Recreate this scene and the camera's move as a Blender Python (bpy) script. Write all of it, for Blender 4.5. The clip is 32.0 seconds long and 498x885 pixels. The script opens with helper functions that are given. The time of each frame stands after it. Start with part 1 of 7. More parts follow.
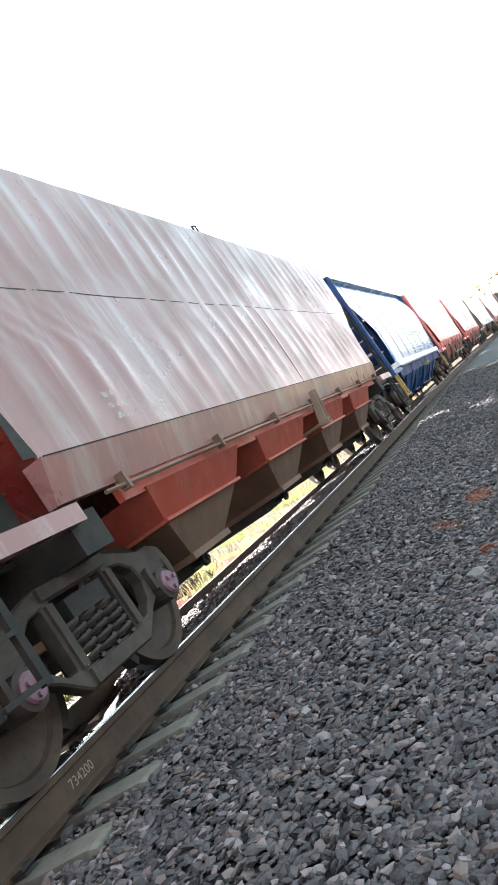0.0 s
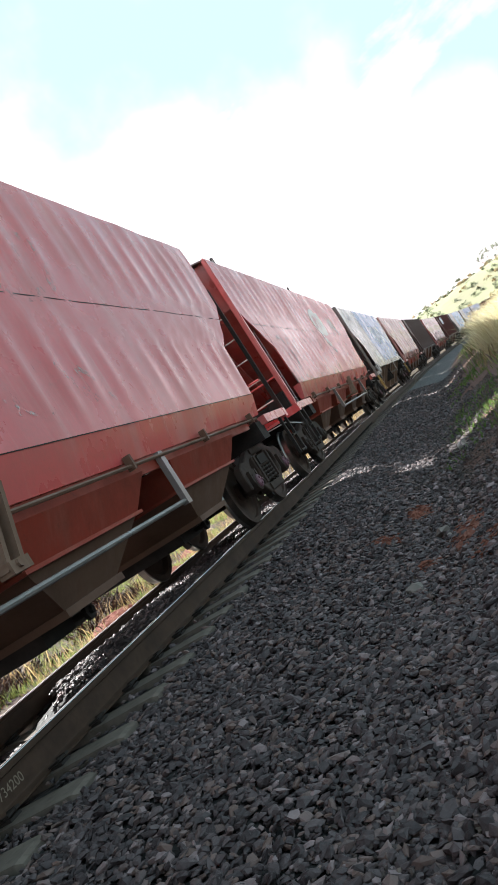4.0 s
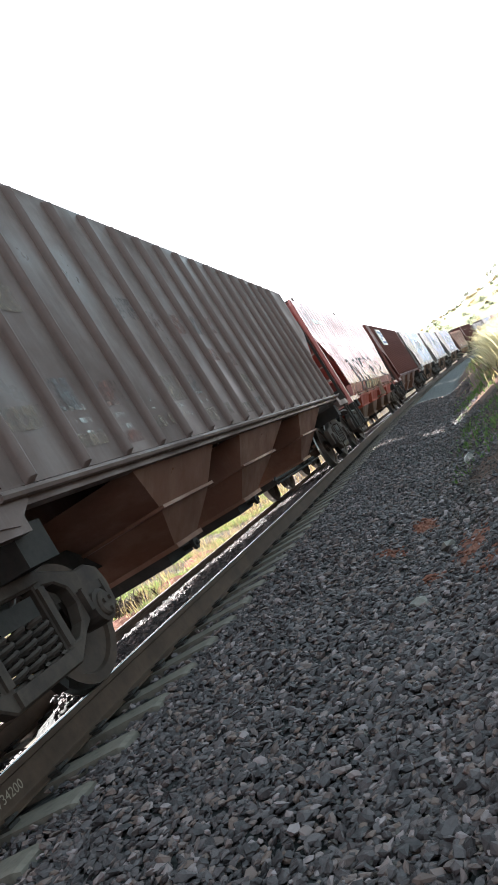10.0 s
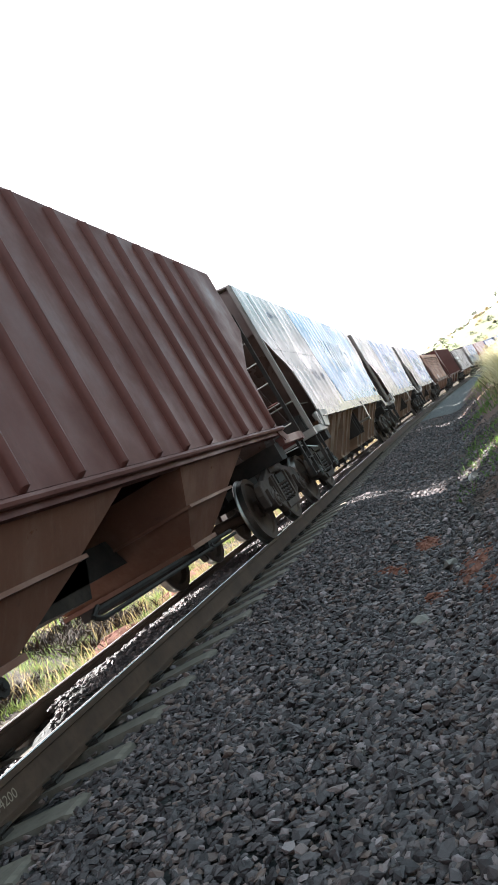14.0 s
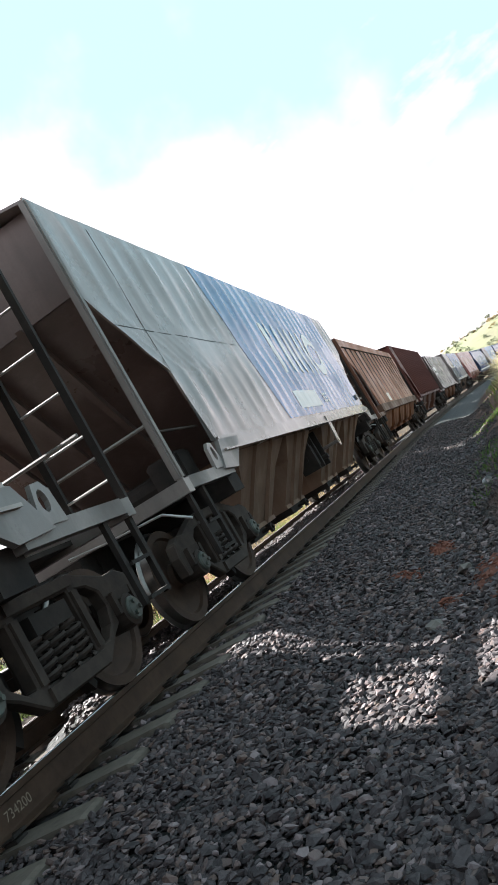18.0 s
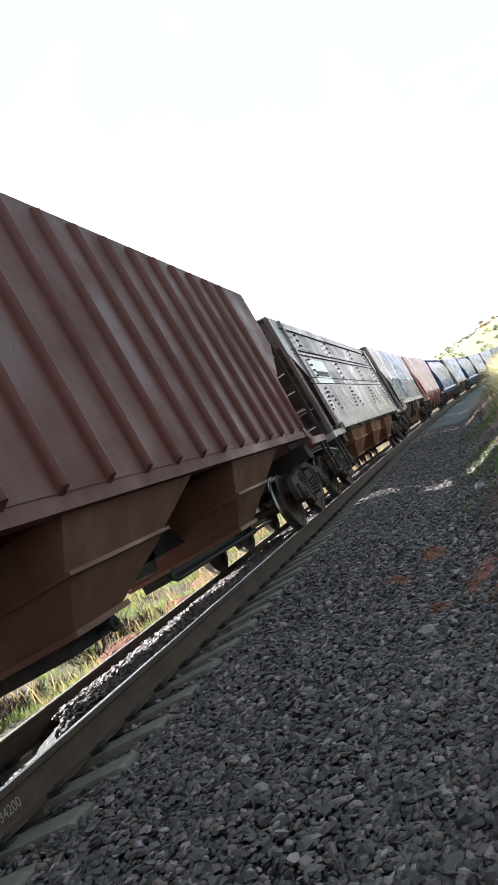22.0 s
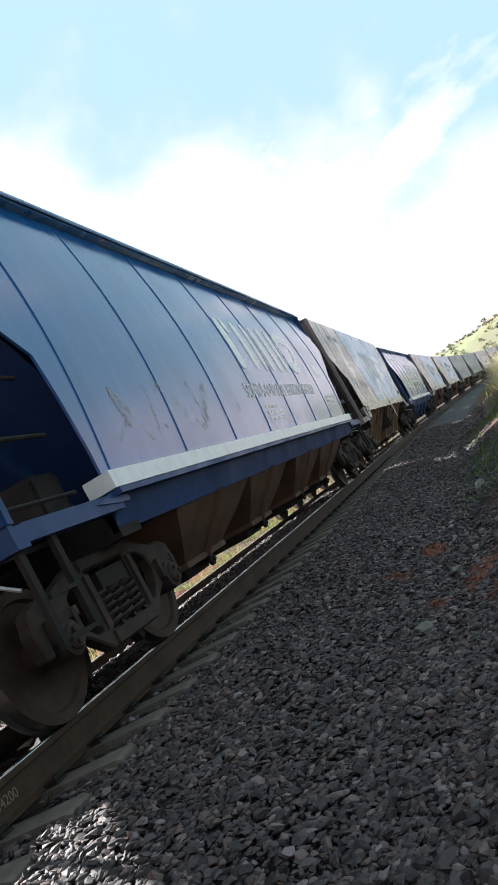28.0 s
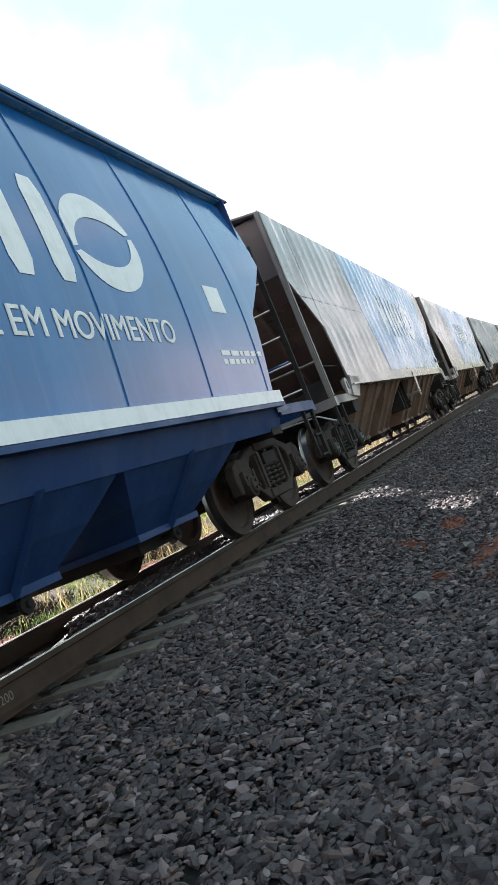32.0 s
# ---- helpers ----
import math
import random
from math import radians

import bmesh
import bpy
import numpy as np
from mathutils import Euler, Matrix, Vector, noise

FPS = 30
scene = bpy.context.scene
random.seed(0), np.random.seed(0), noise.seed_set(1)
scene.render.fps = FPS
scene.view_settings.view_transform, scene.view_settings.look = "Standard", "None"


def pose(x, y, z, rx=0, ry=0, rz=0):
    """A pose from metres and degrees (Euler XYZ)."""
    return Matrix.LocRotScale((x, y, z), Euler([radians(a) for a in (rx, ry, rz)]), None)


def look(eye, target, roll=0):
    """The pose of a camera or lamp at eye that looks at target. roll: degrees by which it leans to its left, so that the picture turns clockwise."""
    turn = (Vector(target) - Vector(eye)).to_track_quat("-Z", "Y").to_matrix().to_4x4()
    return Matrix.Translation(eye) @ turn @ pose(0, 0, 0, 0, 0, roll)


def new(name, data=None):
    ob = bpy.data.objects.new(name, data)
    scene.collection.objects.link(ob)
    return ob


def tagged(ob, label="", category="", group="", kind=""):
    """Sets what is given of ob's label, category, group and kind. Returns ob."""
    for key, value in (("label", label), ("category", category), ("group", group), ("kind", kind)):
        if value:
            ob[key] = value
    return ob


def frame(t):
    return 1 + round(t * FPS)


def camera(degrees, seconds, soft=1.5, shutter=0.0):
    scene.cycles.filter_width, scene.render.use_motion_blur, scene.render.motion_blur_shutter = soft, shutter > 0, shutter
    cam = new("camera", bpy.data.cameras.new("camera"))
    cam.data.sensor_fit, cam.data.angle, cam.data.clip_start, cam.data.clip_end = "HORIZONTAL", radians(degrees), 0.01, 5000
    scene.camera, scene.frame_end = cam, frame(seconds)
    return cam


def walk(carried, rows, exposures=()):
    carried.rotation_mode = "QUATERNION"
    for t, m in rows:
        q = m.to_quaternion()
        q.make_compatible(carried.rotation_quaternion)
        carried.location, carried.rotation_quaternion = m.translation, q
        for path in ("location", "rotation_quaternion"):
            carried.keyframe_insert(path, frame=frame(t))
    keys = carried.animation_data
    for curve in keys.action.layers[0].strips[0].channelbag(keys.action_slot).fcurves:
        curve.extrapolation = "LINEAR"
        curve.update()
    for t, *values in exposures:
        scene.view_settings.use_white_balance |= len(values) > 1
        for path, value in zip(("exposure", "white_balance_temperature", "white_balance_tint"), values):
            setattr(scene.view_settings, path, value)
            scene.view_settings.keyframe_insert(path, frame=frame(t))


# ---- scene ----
EXPO = 2.18
cam = camera(37.0, 32.0, soft=1.2)
# seconds, eye, target, roll: a hand-held camera beside the line
PATH = [
    (0, (3.380, 0.000, 0.740), (2.026, 3.757, 0.973), -34.36),
    (0.5, (3.380, 0.000, 0.740), (2.169, 3.805, 0.978), -33.29),
    (1, (3.380, 0.000, 0.740), (2.192, 3.815, 0.934), -32.79),
    (1.5, (3.380, 0.000, 0.740), (2.256, 3.837, 0.868), -30.95),
    (2, (3.380, 0.000, 0.740), (2.340, 3.861, 0.861), -31.55),
    (2.5, (3.380, 0.000, 0.740), (2.333, 3.859, 0.852), -31.76),
    (3, (3.380, 0.000, 0.740), (2.344, 3.862, 0.851), -32.64),
    (3.5, (3.380, 0.000, 0.740), (2.299, 3.849, 0.858), -32.76),
    (5.5, (3.380, 0.000, 0.740), (2.266, 3.839, 0.898), -31.85),
    (6, (3.380, 0.000, 0.740), (2.262, 3.837, 0.911), -31.70),
    (6.5, (3.380, 0.000, 0.740), (2.276, 3.840, 0.920), -31.74),
    (7, (3.380, 0.000, 0.740), (2.272, 3.839, 0.924), -31.66),
    (7.5, (3.380, 0.000, 0.740), (2.263, 3.836, 0.932), -31.45),
    (8, (3.380, 0.000, 0.740), (2.271, 3.838, 0.933), -31.21),
    (8.5, (3.380, 0.000, 0.740), (2.256, 3.834, 0.941), -31.03),
    (9, (3.380, 0.000, 0.740), (2.254, 3.834, 0.927), -31.02),
    (9.5, (3.380, 0.000, 0.740), (2.271, 3.839, 0.918), -31.12),
    (10, (3.380, 0.000, 0.740), (2.283, 3.842, 0.928), -31.45),
    (10.5, (3.380, 0.000, 0.740), (2.332, 3.855, 0.930), -31.28),
    (11, (3.380, 0.000, 0.740), (2.356, 3.861, 0.949), -30.81),
    (11.5, (3.380, 0.000, 0.740), (2.357, 3.860, 0.968), -30.13),
    (12, (3.380, 0.000, 0.740), (2.298, 3.843, 0.983), -30.25),
    (12.5, (3.380, 0.000, 0.740), (2.301, 3.845, 0.969), -30.22),
    (13, (3.380, 0.000, 0.740), (2.317, 3.847, 0.998), -30.01),
    (13.5, (3.380, 0.000, 0.740), (2.306, 3.843, 1.026), -29.94),
    (14, (3.380, 0.000, 0.740), (2.298, 3.842, 1.001), -30.00),
    (14.5, (3.380, 0.000, 0.740), (2.283, 3.837, 1.007), -29.92),
    (15, (3.380, 0.000, 0.740), (2.266, 3.832, 1.017), -29.95),
    (15.5, (3.380, 0.000, 0.740), (2.276, 3.833, 1.042), -29.87),
    (17.5, (3.380, 0.000, 0.740), (2.262, 3.828, 1.046), -30.13),
    (18, (3.380, 0.000, 0.740), (2.254, 3.825, 1.055), -30.14),
    (18.5, (3.380, 0.000, 0.740), (2.253, 3.824, 1.063), -29.92),
    (19, (3.380, 0.000, 0.740), (2.244, 3.822, 1.064), -29.70),
    (19.5, (3.380, 0.000, 0.740), (2.256, 3.825, 1.061), -29.78),
    (20, (3.380, 0.000, 0.740), (2.261, 3.826, 1.064), -29.83),
    (20.5, (3.380, 0.000, 0.740), (2.247, 3.822, 1.067), -29.66),
    (21, (3.380, 0.000, 0.740), (2.268, 3.827, 1.077), -29.51),
    (21.5, (3.380, 0.000, 0.740), (2.287, 3.835, 1.049), -29.60),
    (22, (3.380, 0.000, 0.740), (2.295, 3.837, 1.056), -29.80),
    (22.5, (3.380, 0.000, 0.740), (2.304, 3.841, 1.043), -29.86),
    (23, (3.380, 0.000, 0.740), (2.354, 3.856, 1.014), -29.94),
    (23.5, (3.380, 0.000, 0.740), (2.356, 3.857, 1.022), -29.37),
    (24, (3.380, 0.000, 0.740), (2.359, 3.858, 1.011), -29.53),
    (24.5, (3.380, 0.000, 0.740), (2.352, 3.856, 1.013), -29.51),
    (25, (3.380, 0.000, 0.740), (2.349, 3.855, 1.017), -29.20),
    (25.5, (3.380, 0.000, 0.740), (2.359, 3.857, 1.026), -29.12),
    (26, (3.380, 0.000, 0.740), (2.352, 3.854, 1.035), -29.28),
    (26.5, (3.380, 0.000, 0.740), (2.338, 3.852, 1.017), -29.14),
    (28.5, (3.380, 0.000, 0.740), (2.264, 3.830, 1.036), -29.15),
    (29, (3.380, 0.000, 0.740), (2.258, 3.828, 1.031), -29.23),
    (29.5, (3.380, 0.000, 0.740), (2.278, 3.834, 1.032), -29.54),
    (30, (3.380, 0.000, 0.740), (2.195, 3.809, 1.030), -29.39),
    (30.5, (3.389, 0.043, 0.716), (2.249, 3.863, 1.044), -27.69),
    (31, (3.463, 0.045, 0.704), (2.236, 3.835, 1.064), -26.09),
    (31.5, (3.523, 0.095, 0.661), (2.204, 3.848, 1.079), -24.56),
    (32, (3.641, 0.019, 0.649), (2.155, 3.729, 0.819), -21.99),
]
walk(cam, [(t, look(eye, target, roll)) for t, eye, target, roll in PATH],
     [(t, EXPO + e, 6000, 10) for t, e in ((0, 1.75), (1, 1.65), (2, 1.32), (2.6, 0.6), (3.5, 0.35), (6, 0.48), (8, 0.55), (9, 0.55), (10, 0.98), (11, 0.5), (12, 0.28), (13, 0.45), (14, 0.86), (15, 0.52), (18, 0.3), (20, 0.35),
                                             (22, 0.68), (23, 0.5), (23.6, 0.3), (25, 0.15), (26, 0.05), (29, 0.0), (30, 0.2), (31, 0.28), (32, 0.45))])

# ---- world and sun ----
SUN_AZ = math.atan2(-1.0, 0.40)      # clockwise from +y
SUN_EL = radians(41)
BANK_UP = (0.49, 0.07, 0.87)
world = bpy.data.worlds.new("world")
scene.world = world
world.use_nodes = True
wn, wl = world.node_tree.nodes, world.node_tree.links
wn.clear()
sky = wn.new("ShaderNodeTexSky")
sky.sky_type = "NISHITA"
sky.sun_disc = False
sky.sun_elevation, sky.sun_rotation = SUN_EL, SUN_AZ
sky.air_density, sky.dust_density, sky.ozone_density = 1.0, 1.6, 1.0
w_co = wn.new("ShaderNodeTexCoord")
w_map = wn.new("ShaderNodeMapping")
w_map.inputs["Scale"].default_value = (1.0, 1.0, 2.2)
w_noise = wn.new("ShaderNodeTexNoise")
w_noise.inputs["Scale"].default_value = 2.6
w_noise.inputs["Detail"].default_value = 7.0
w_noise.inputs["Roughness"].default_value = 0.55
w_cloud = wn.new("ShaderNodeMapRange")      # drifting clouds
w_cloud.inputs["From Min"].default_value, w_cloud.inputs["From Max"].default_value = 0.56, 0.68
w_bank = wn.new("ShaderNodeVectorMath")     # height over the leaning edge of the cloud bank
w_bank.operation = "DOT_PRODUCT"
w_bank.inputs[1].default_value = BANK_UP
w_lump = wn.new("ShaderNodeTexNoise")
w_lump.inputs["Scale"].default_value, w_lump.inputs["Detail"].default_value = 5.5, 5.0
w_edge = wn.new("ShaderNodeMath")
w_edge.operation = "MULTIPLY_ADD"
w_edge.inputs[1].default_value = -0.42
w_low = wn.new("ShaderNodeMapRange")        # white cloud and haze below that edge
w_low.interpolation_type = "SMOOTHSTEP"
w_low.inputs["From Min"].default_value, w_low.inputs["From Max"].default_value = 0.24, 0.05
w_any = wn.new("ShaderNodeMath")
w_any.operation, w_any.use_clamp = "ADD", True
w_thin = wn.new("ShaderNodeMix")            # thin veil over the blue
w_thin.data_type = "RGBA"
w_thin.inputs["Factor"].default_value = 0.88
w_thin.inputs["B"].default_value = (6.0, 8.2, 8.6, 1)
w_mix = wn.new("ShaderNodeMix")
w_mix.data_type = "RGBA"
w_mix.inputs["B"].default_value = (12.4, 11.1, 10.7, 1)
w_bg = wn.new("ShaderNodeBackground")
w_bg.inputs["Strength"].default_value = 0.0253
w_out = wn.new("ShaderNodeOutputWorld")
wl.new(w_co.outputs["Generated"], w_map.inputs["Vector"])
wl.new(w_map.outputs["Vector"], w_noise.inputs["Vector"])
wl.new(w_noise.outputs["Fac"], w_cloud.inputs["Value"])
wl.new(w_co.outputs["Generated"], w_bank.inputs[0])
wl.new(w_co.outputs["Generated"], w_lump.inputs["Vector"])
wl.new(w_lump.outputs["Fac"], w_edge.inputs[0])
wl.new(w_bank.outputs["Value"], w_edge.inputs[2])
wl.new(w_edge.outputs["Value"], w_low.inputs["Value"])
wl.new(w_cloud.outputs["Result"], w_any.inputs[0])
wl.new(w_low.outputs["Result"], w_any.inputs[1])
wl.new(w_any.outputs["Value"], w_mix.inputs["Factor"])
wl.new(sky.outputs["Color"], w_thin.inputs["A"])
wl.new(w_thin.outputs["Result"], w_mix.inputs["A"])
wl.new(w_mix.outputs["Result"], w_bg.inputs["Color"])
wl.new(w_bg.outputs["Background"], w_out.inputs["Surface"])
sun_data = bpy.data.lights.new("sun", "SUN")
sun_data.energy, sun_data.angle, sun_data.color = 5.0, radians(0.55), (1.0, 0.95, 0.86)
sun = new("sun", sun_data)
sun_from = Vector((math.sin(SUN_AZ) * math.cos(SUN_EL), math.cos(SUN_AZ) * math.cos(SUN_EL), math.sin(SUN_EL)))
sun.matrix_world = look(sun_from * 60, (0, 0, 0))


# ---- materials ----
def node_material(name):
    m = bpy.data.materials.new(name)
    m.use_nodes = True
    n, l = m.node_tree.nodes, m.node_tree.links
    return m, n, l, n["Principled BSDF"]


def noise_node(n, l, vector, scale, detail=4.0, rough=0.55, stretch=None):
    if stretch:
        mp = n.new("ShaderNodeMapping")
        mp.inputs["Scale"].default_value = stretch
        l.new(vector, mp.inputs["Vector"])
        vector = mp.outputs["Vector"]
    t = n.new("ShaderNodeTexNoise")
    t.inputs["Scale"].default_value, t.inputs["Detail"].default_value = scale, detail
    t.inputs["Roughness"].default_value = rough
    l.new(vector, t.inputs["Vector"])
    return t.outputs["Fac"]


def ramp_node(n, l, fac, lo, hi):
    r = n.new("ShaderNodeMapRange")
    r.inputs["From Min"].default_value, r.inputs["From Max"].default_value = lo, hi
    l.new(fac, r.inputs["Value"])
    return r.outputs["Result"]


def mix_node(n, l, fac, a, b):
    m = n.new("ShaderNodeMix")
    m.data_type = "RGBA"
    if isinstance(fac, float):
        m.inputs["Factor"].default_value = fac
    else:
        l.new(fac, m.inputs["Factor"])
    for key, v in (("A", a), ("B", b)):
        if isinstance(v, tuple):
            m.inputs[key].default_value = (*v, 1)
        else:
            l.new(v, m.inputs[key])
    return m.outputs["Result"]


def times_node(n, l, a, k):
    m = n.new("ShaderNodeMath")
    m.operation = "MULTIPLY"
    l.new(a, m.inputs[0])
    if isinstance(k, (int, float)):
        m.inputs[1].default_value = k
    else:
        l.new(k, m.inputs[1])
    return m.outputs["Value"]


def bump_node(n, l, bsdf, height, strength, distance):
    b = n.new("ShaderNodeBump")
    b.inputs["Strength"].default_value, b.inputs["Distance"].default_value = strength, distance
    l.new(height, b.inputs["Height"])
    l.new(b.outputs["Normal"], bsdf.inputs["Normal"])


def wagon_paint(name, base, chalk, dirt, streak=0.5, grime=0.5, rough=0.42, seed=0.0, fine=1.0, shine=0.6):
    """Weathered paint: chalky runs down the sheet, dirt in patches, fine scratches."""
    m, n, l, b = node_material(name)
    co = n.new("ShaderNodeTexCoord").outputs["Object"]
    mp = n.new("ShaderNodeMapping")
    mp.inputs["Location"].default_value = (seed * 3.1, seed * 7.7, seed)
    l.new(co, mp.inputs["Vector"])
    v = mp.outputs["Vector"]
    run = noise_node(n, l, v, 1.0, 5.0, 0.6, (2.0, 2.6, 0.22))
    thin = noise_node(n, l, v, 1.0, 3.0, 0.7, (6.0, 14.0, 0.5))
    patch = noise_node(n, l, v, 0.9, 6.0, 0.62)
    grain = noise_node(n, l, v, 24.0 * fine, 5.0, 0.7)
    spots = noise_node(n, l, v, 7.0, 6.0, 0.75)
    c = mix_node(n, l, times_node(n, l, ramp_node(n, l, run, 0.49, 0.64), streak), base, chalk)
    c = mix_node(n, l, times_node(n, l, ramp_node(n, l, thin, 0.55, 0.75), streak * 0.7), c, chalk)
    c = mix_node(n, l, times_node(n, l, ramp_node(n, l, patch, 0.48, 0.75), grime), c, dirt)
    c = mix_node(n, l, times_node(n, l, ramp_node(n, l, spots, 0.6, 0.72), grime * 0.8), c, dirt)
    c = mix_node(n, l, times_node(n, l, ramp_node(n, l, grain, 0.35, 0.8), 0.25), c, dirt)
    l.new(c, b.inputs["Base Color"])
    l.new(times_node(n, l, ramp_node(n, l, patch, 0.1, 1.0), rough * 2.0), b.inputs["Roughness"])
    b.inputs["Roughness"].default_value = rough
    b.inputs["Specular IOR Level"].default_value = 0.11 if rough > 0.55 else shine
    bump_node(n, l, b, spots, 0.25, 0.004)
    return m


def rust_metal(name, base, light, rough=0.75, metal=0.0, scale=14.0):
    m, n, l, b = node_material(name)
    co = n.new("ShaderNodeTexCoord").outputs["Object"]
    big = noise_node(n, l, co, scale * 0.2, 5.0, 0.6)
    small = noise_node(n, l, co, scale, 6.0, 0.7)
    c = mix_node(n, l, ramp_node(n, l, big, 0.35, 0.7), base, light)
    c = mix_node(n, l, times_node(n, l, ramp_node(n, l, small, 0.5, 0.8), 0.6), c, tuple(v * 0.5 for v in base))
    l.new(c, b.inputs["Base Color"])
    b.inputs["Roughness"].default_value, b.inputs["Metallic"].default_value = rough, metal
    b.inputs["Specular IOR Level"].default_value = 0.2 if rough > 0.6 else 0.5
    bump_node(n, l, b, small, 0.4, 0.004)
    return m


def plain_paint(name, base, rough=0.5, wear=0.35, worn=(0.3, 0.28, 0.26)):
    m, n, l, b = node_material(name)
    co = n.new("ShaderNodeTexCoord").outputs["Object"]
    a = noise_node(n, l, co, 5.0, 7.0, 0.7)
    g = noise_node(n, l, co, 2.0, 5.0, 0.7, (1.5, 4.0, 0.5))
    c = mix_node(n, l, times_node(n, l, ramp_node(n, l, a, 0.5, 0.72), wear), base, worn)
    c = mix_node(n, l, times_node(n, l, ramp_node(n, l, g, 0.5, 0.75), wear), c, worn)
    l.new(c, b.inputs["Base Color"])
    b.inputs["Roughness"].default_value = rough
    return m


def peeling_paint(name, base, gone=0.5, rough=0.6):
    """Painted marks that have partly worn away, so that the sheet below shows."""
    m, n, l, b = node_material(name)
    co = n.new("ShaderNodeTexCoord").outputs["Object"]
    a = noise_node(n, l, co, 9.0, 8.0, 0.75)
    g = noise_node(n, l, co, 1.6, 6.0, 0.7, (1.0, 2.5, 0.4))
    add = n.new("ShaderNodeMath")
    add.operation = "ADD"
    l.new(a, add.inputs[0])
    l.new(g, add.inputs[1])
    b.inputs["Base Color"].default_value = (*base, 1)
    b.inputs["Roughness"].default_value = rough
    b.inputs["Specular IOR Level"].default_value = 0.25
    l.new(ramp_node(n, l, add.outputs["Value"], 1.25 - 0.5 * gone, 0.85 - 0.5 * gone + 0.1), b.inputs["Alpha"])
    return m


def stone_material(name, dark, light, per="Random Per Island"):
    m, n, l, b = node_material(name)
    if per == "object":
        rnd = n.new("ShaderNodeObjectInfo").outputs["Random"]
    else:
        rnd = n.new("ShaderNodeNewGeometry").outputs["Random Per Island"]
    co = n.new("ShaderNodeTexCoord").outputs["Object"]
    sm = noise_node(n, l, co, 38.0, 6.0, 0.7)
    rp = n.new("ShaderNodeValToRGB")
    e = rp.color_ramp.elements
    e[0].color, e[1].color = (*dark, 1), (*[min(q * 1.35, 0.4) for q in light], 1)
    e[0].position, e[1].position = 0.12, 0.99
    k = rp.color_ramp.elements.new(0.72)
    k.color = (*[d * 0.62 + q * 0.38 for d, q in zip(dark, light)], 1)
    k = rp.color_ramp.elements.new(0.86)
    k.color = (light[0] * 0.74, light[1] * 0.60, light[2] * 0.48, 1)
    l.new(rnd, rp.inputs["Fac"])
    c = mix_node(n, l, times_node(n, l, ramp_node(n, l, sm, 0.45, 0.75), 0.4), rp.outputs["Color"], (0.127, 0.107, 0.109))
    l.new(c, b.inputs["Base Color"])
    b.inputs["Roughness"].default_value = 0.62
    b.inputs["Specular IOR Level"].default_value = 0.3
    bump_node(n, l, b, sm, 0.5, 0.006)
    return m


def leaf_material(name, a, b2):
    """Thin leaves and blades, which let half of the light through."""
    m, n, l, b = node_material(name)
    rnd = n.new("ShaderNodeNewGeometry").outputs["Random Per Island"]
    c = mix_node(n, l, rnd, a, b2)
    l.new(c, b.inputs["Base Color"])
    b.inputs["Roughness"].default_value = 0.6
    tr = n.new("ShaderNodeBsdfTranslucent")
    l.new(c, tr.inputs["Color"])
    mx = n.new("ShaderNodeMixShader")
    mx.inputs["Fac"].default_value = 0.5
    l.new(b.outputs["BSDF"], mx.inputs[1])
    l.new(tr.outputs["BSDF"], mx.inputs[2])
    l.new(mx.outputs["Shader"], n["Material Output"].inputs["Surface"])
    return m


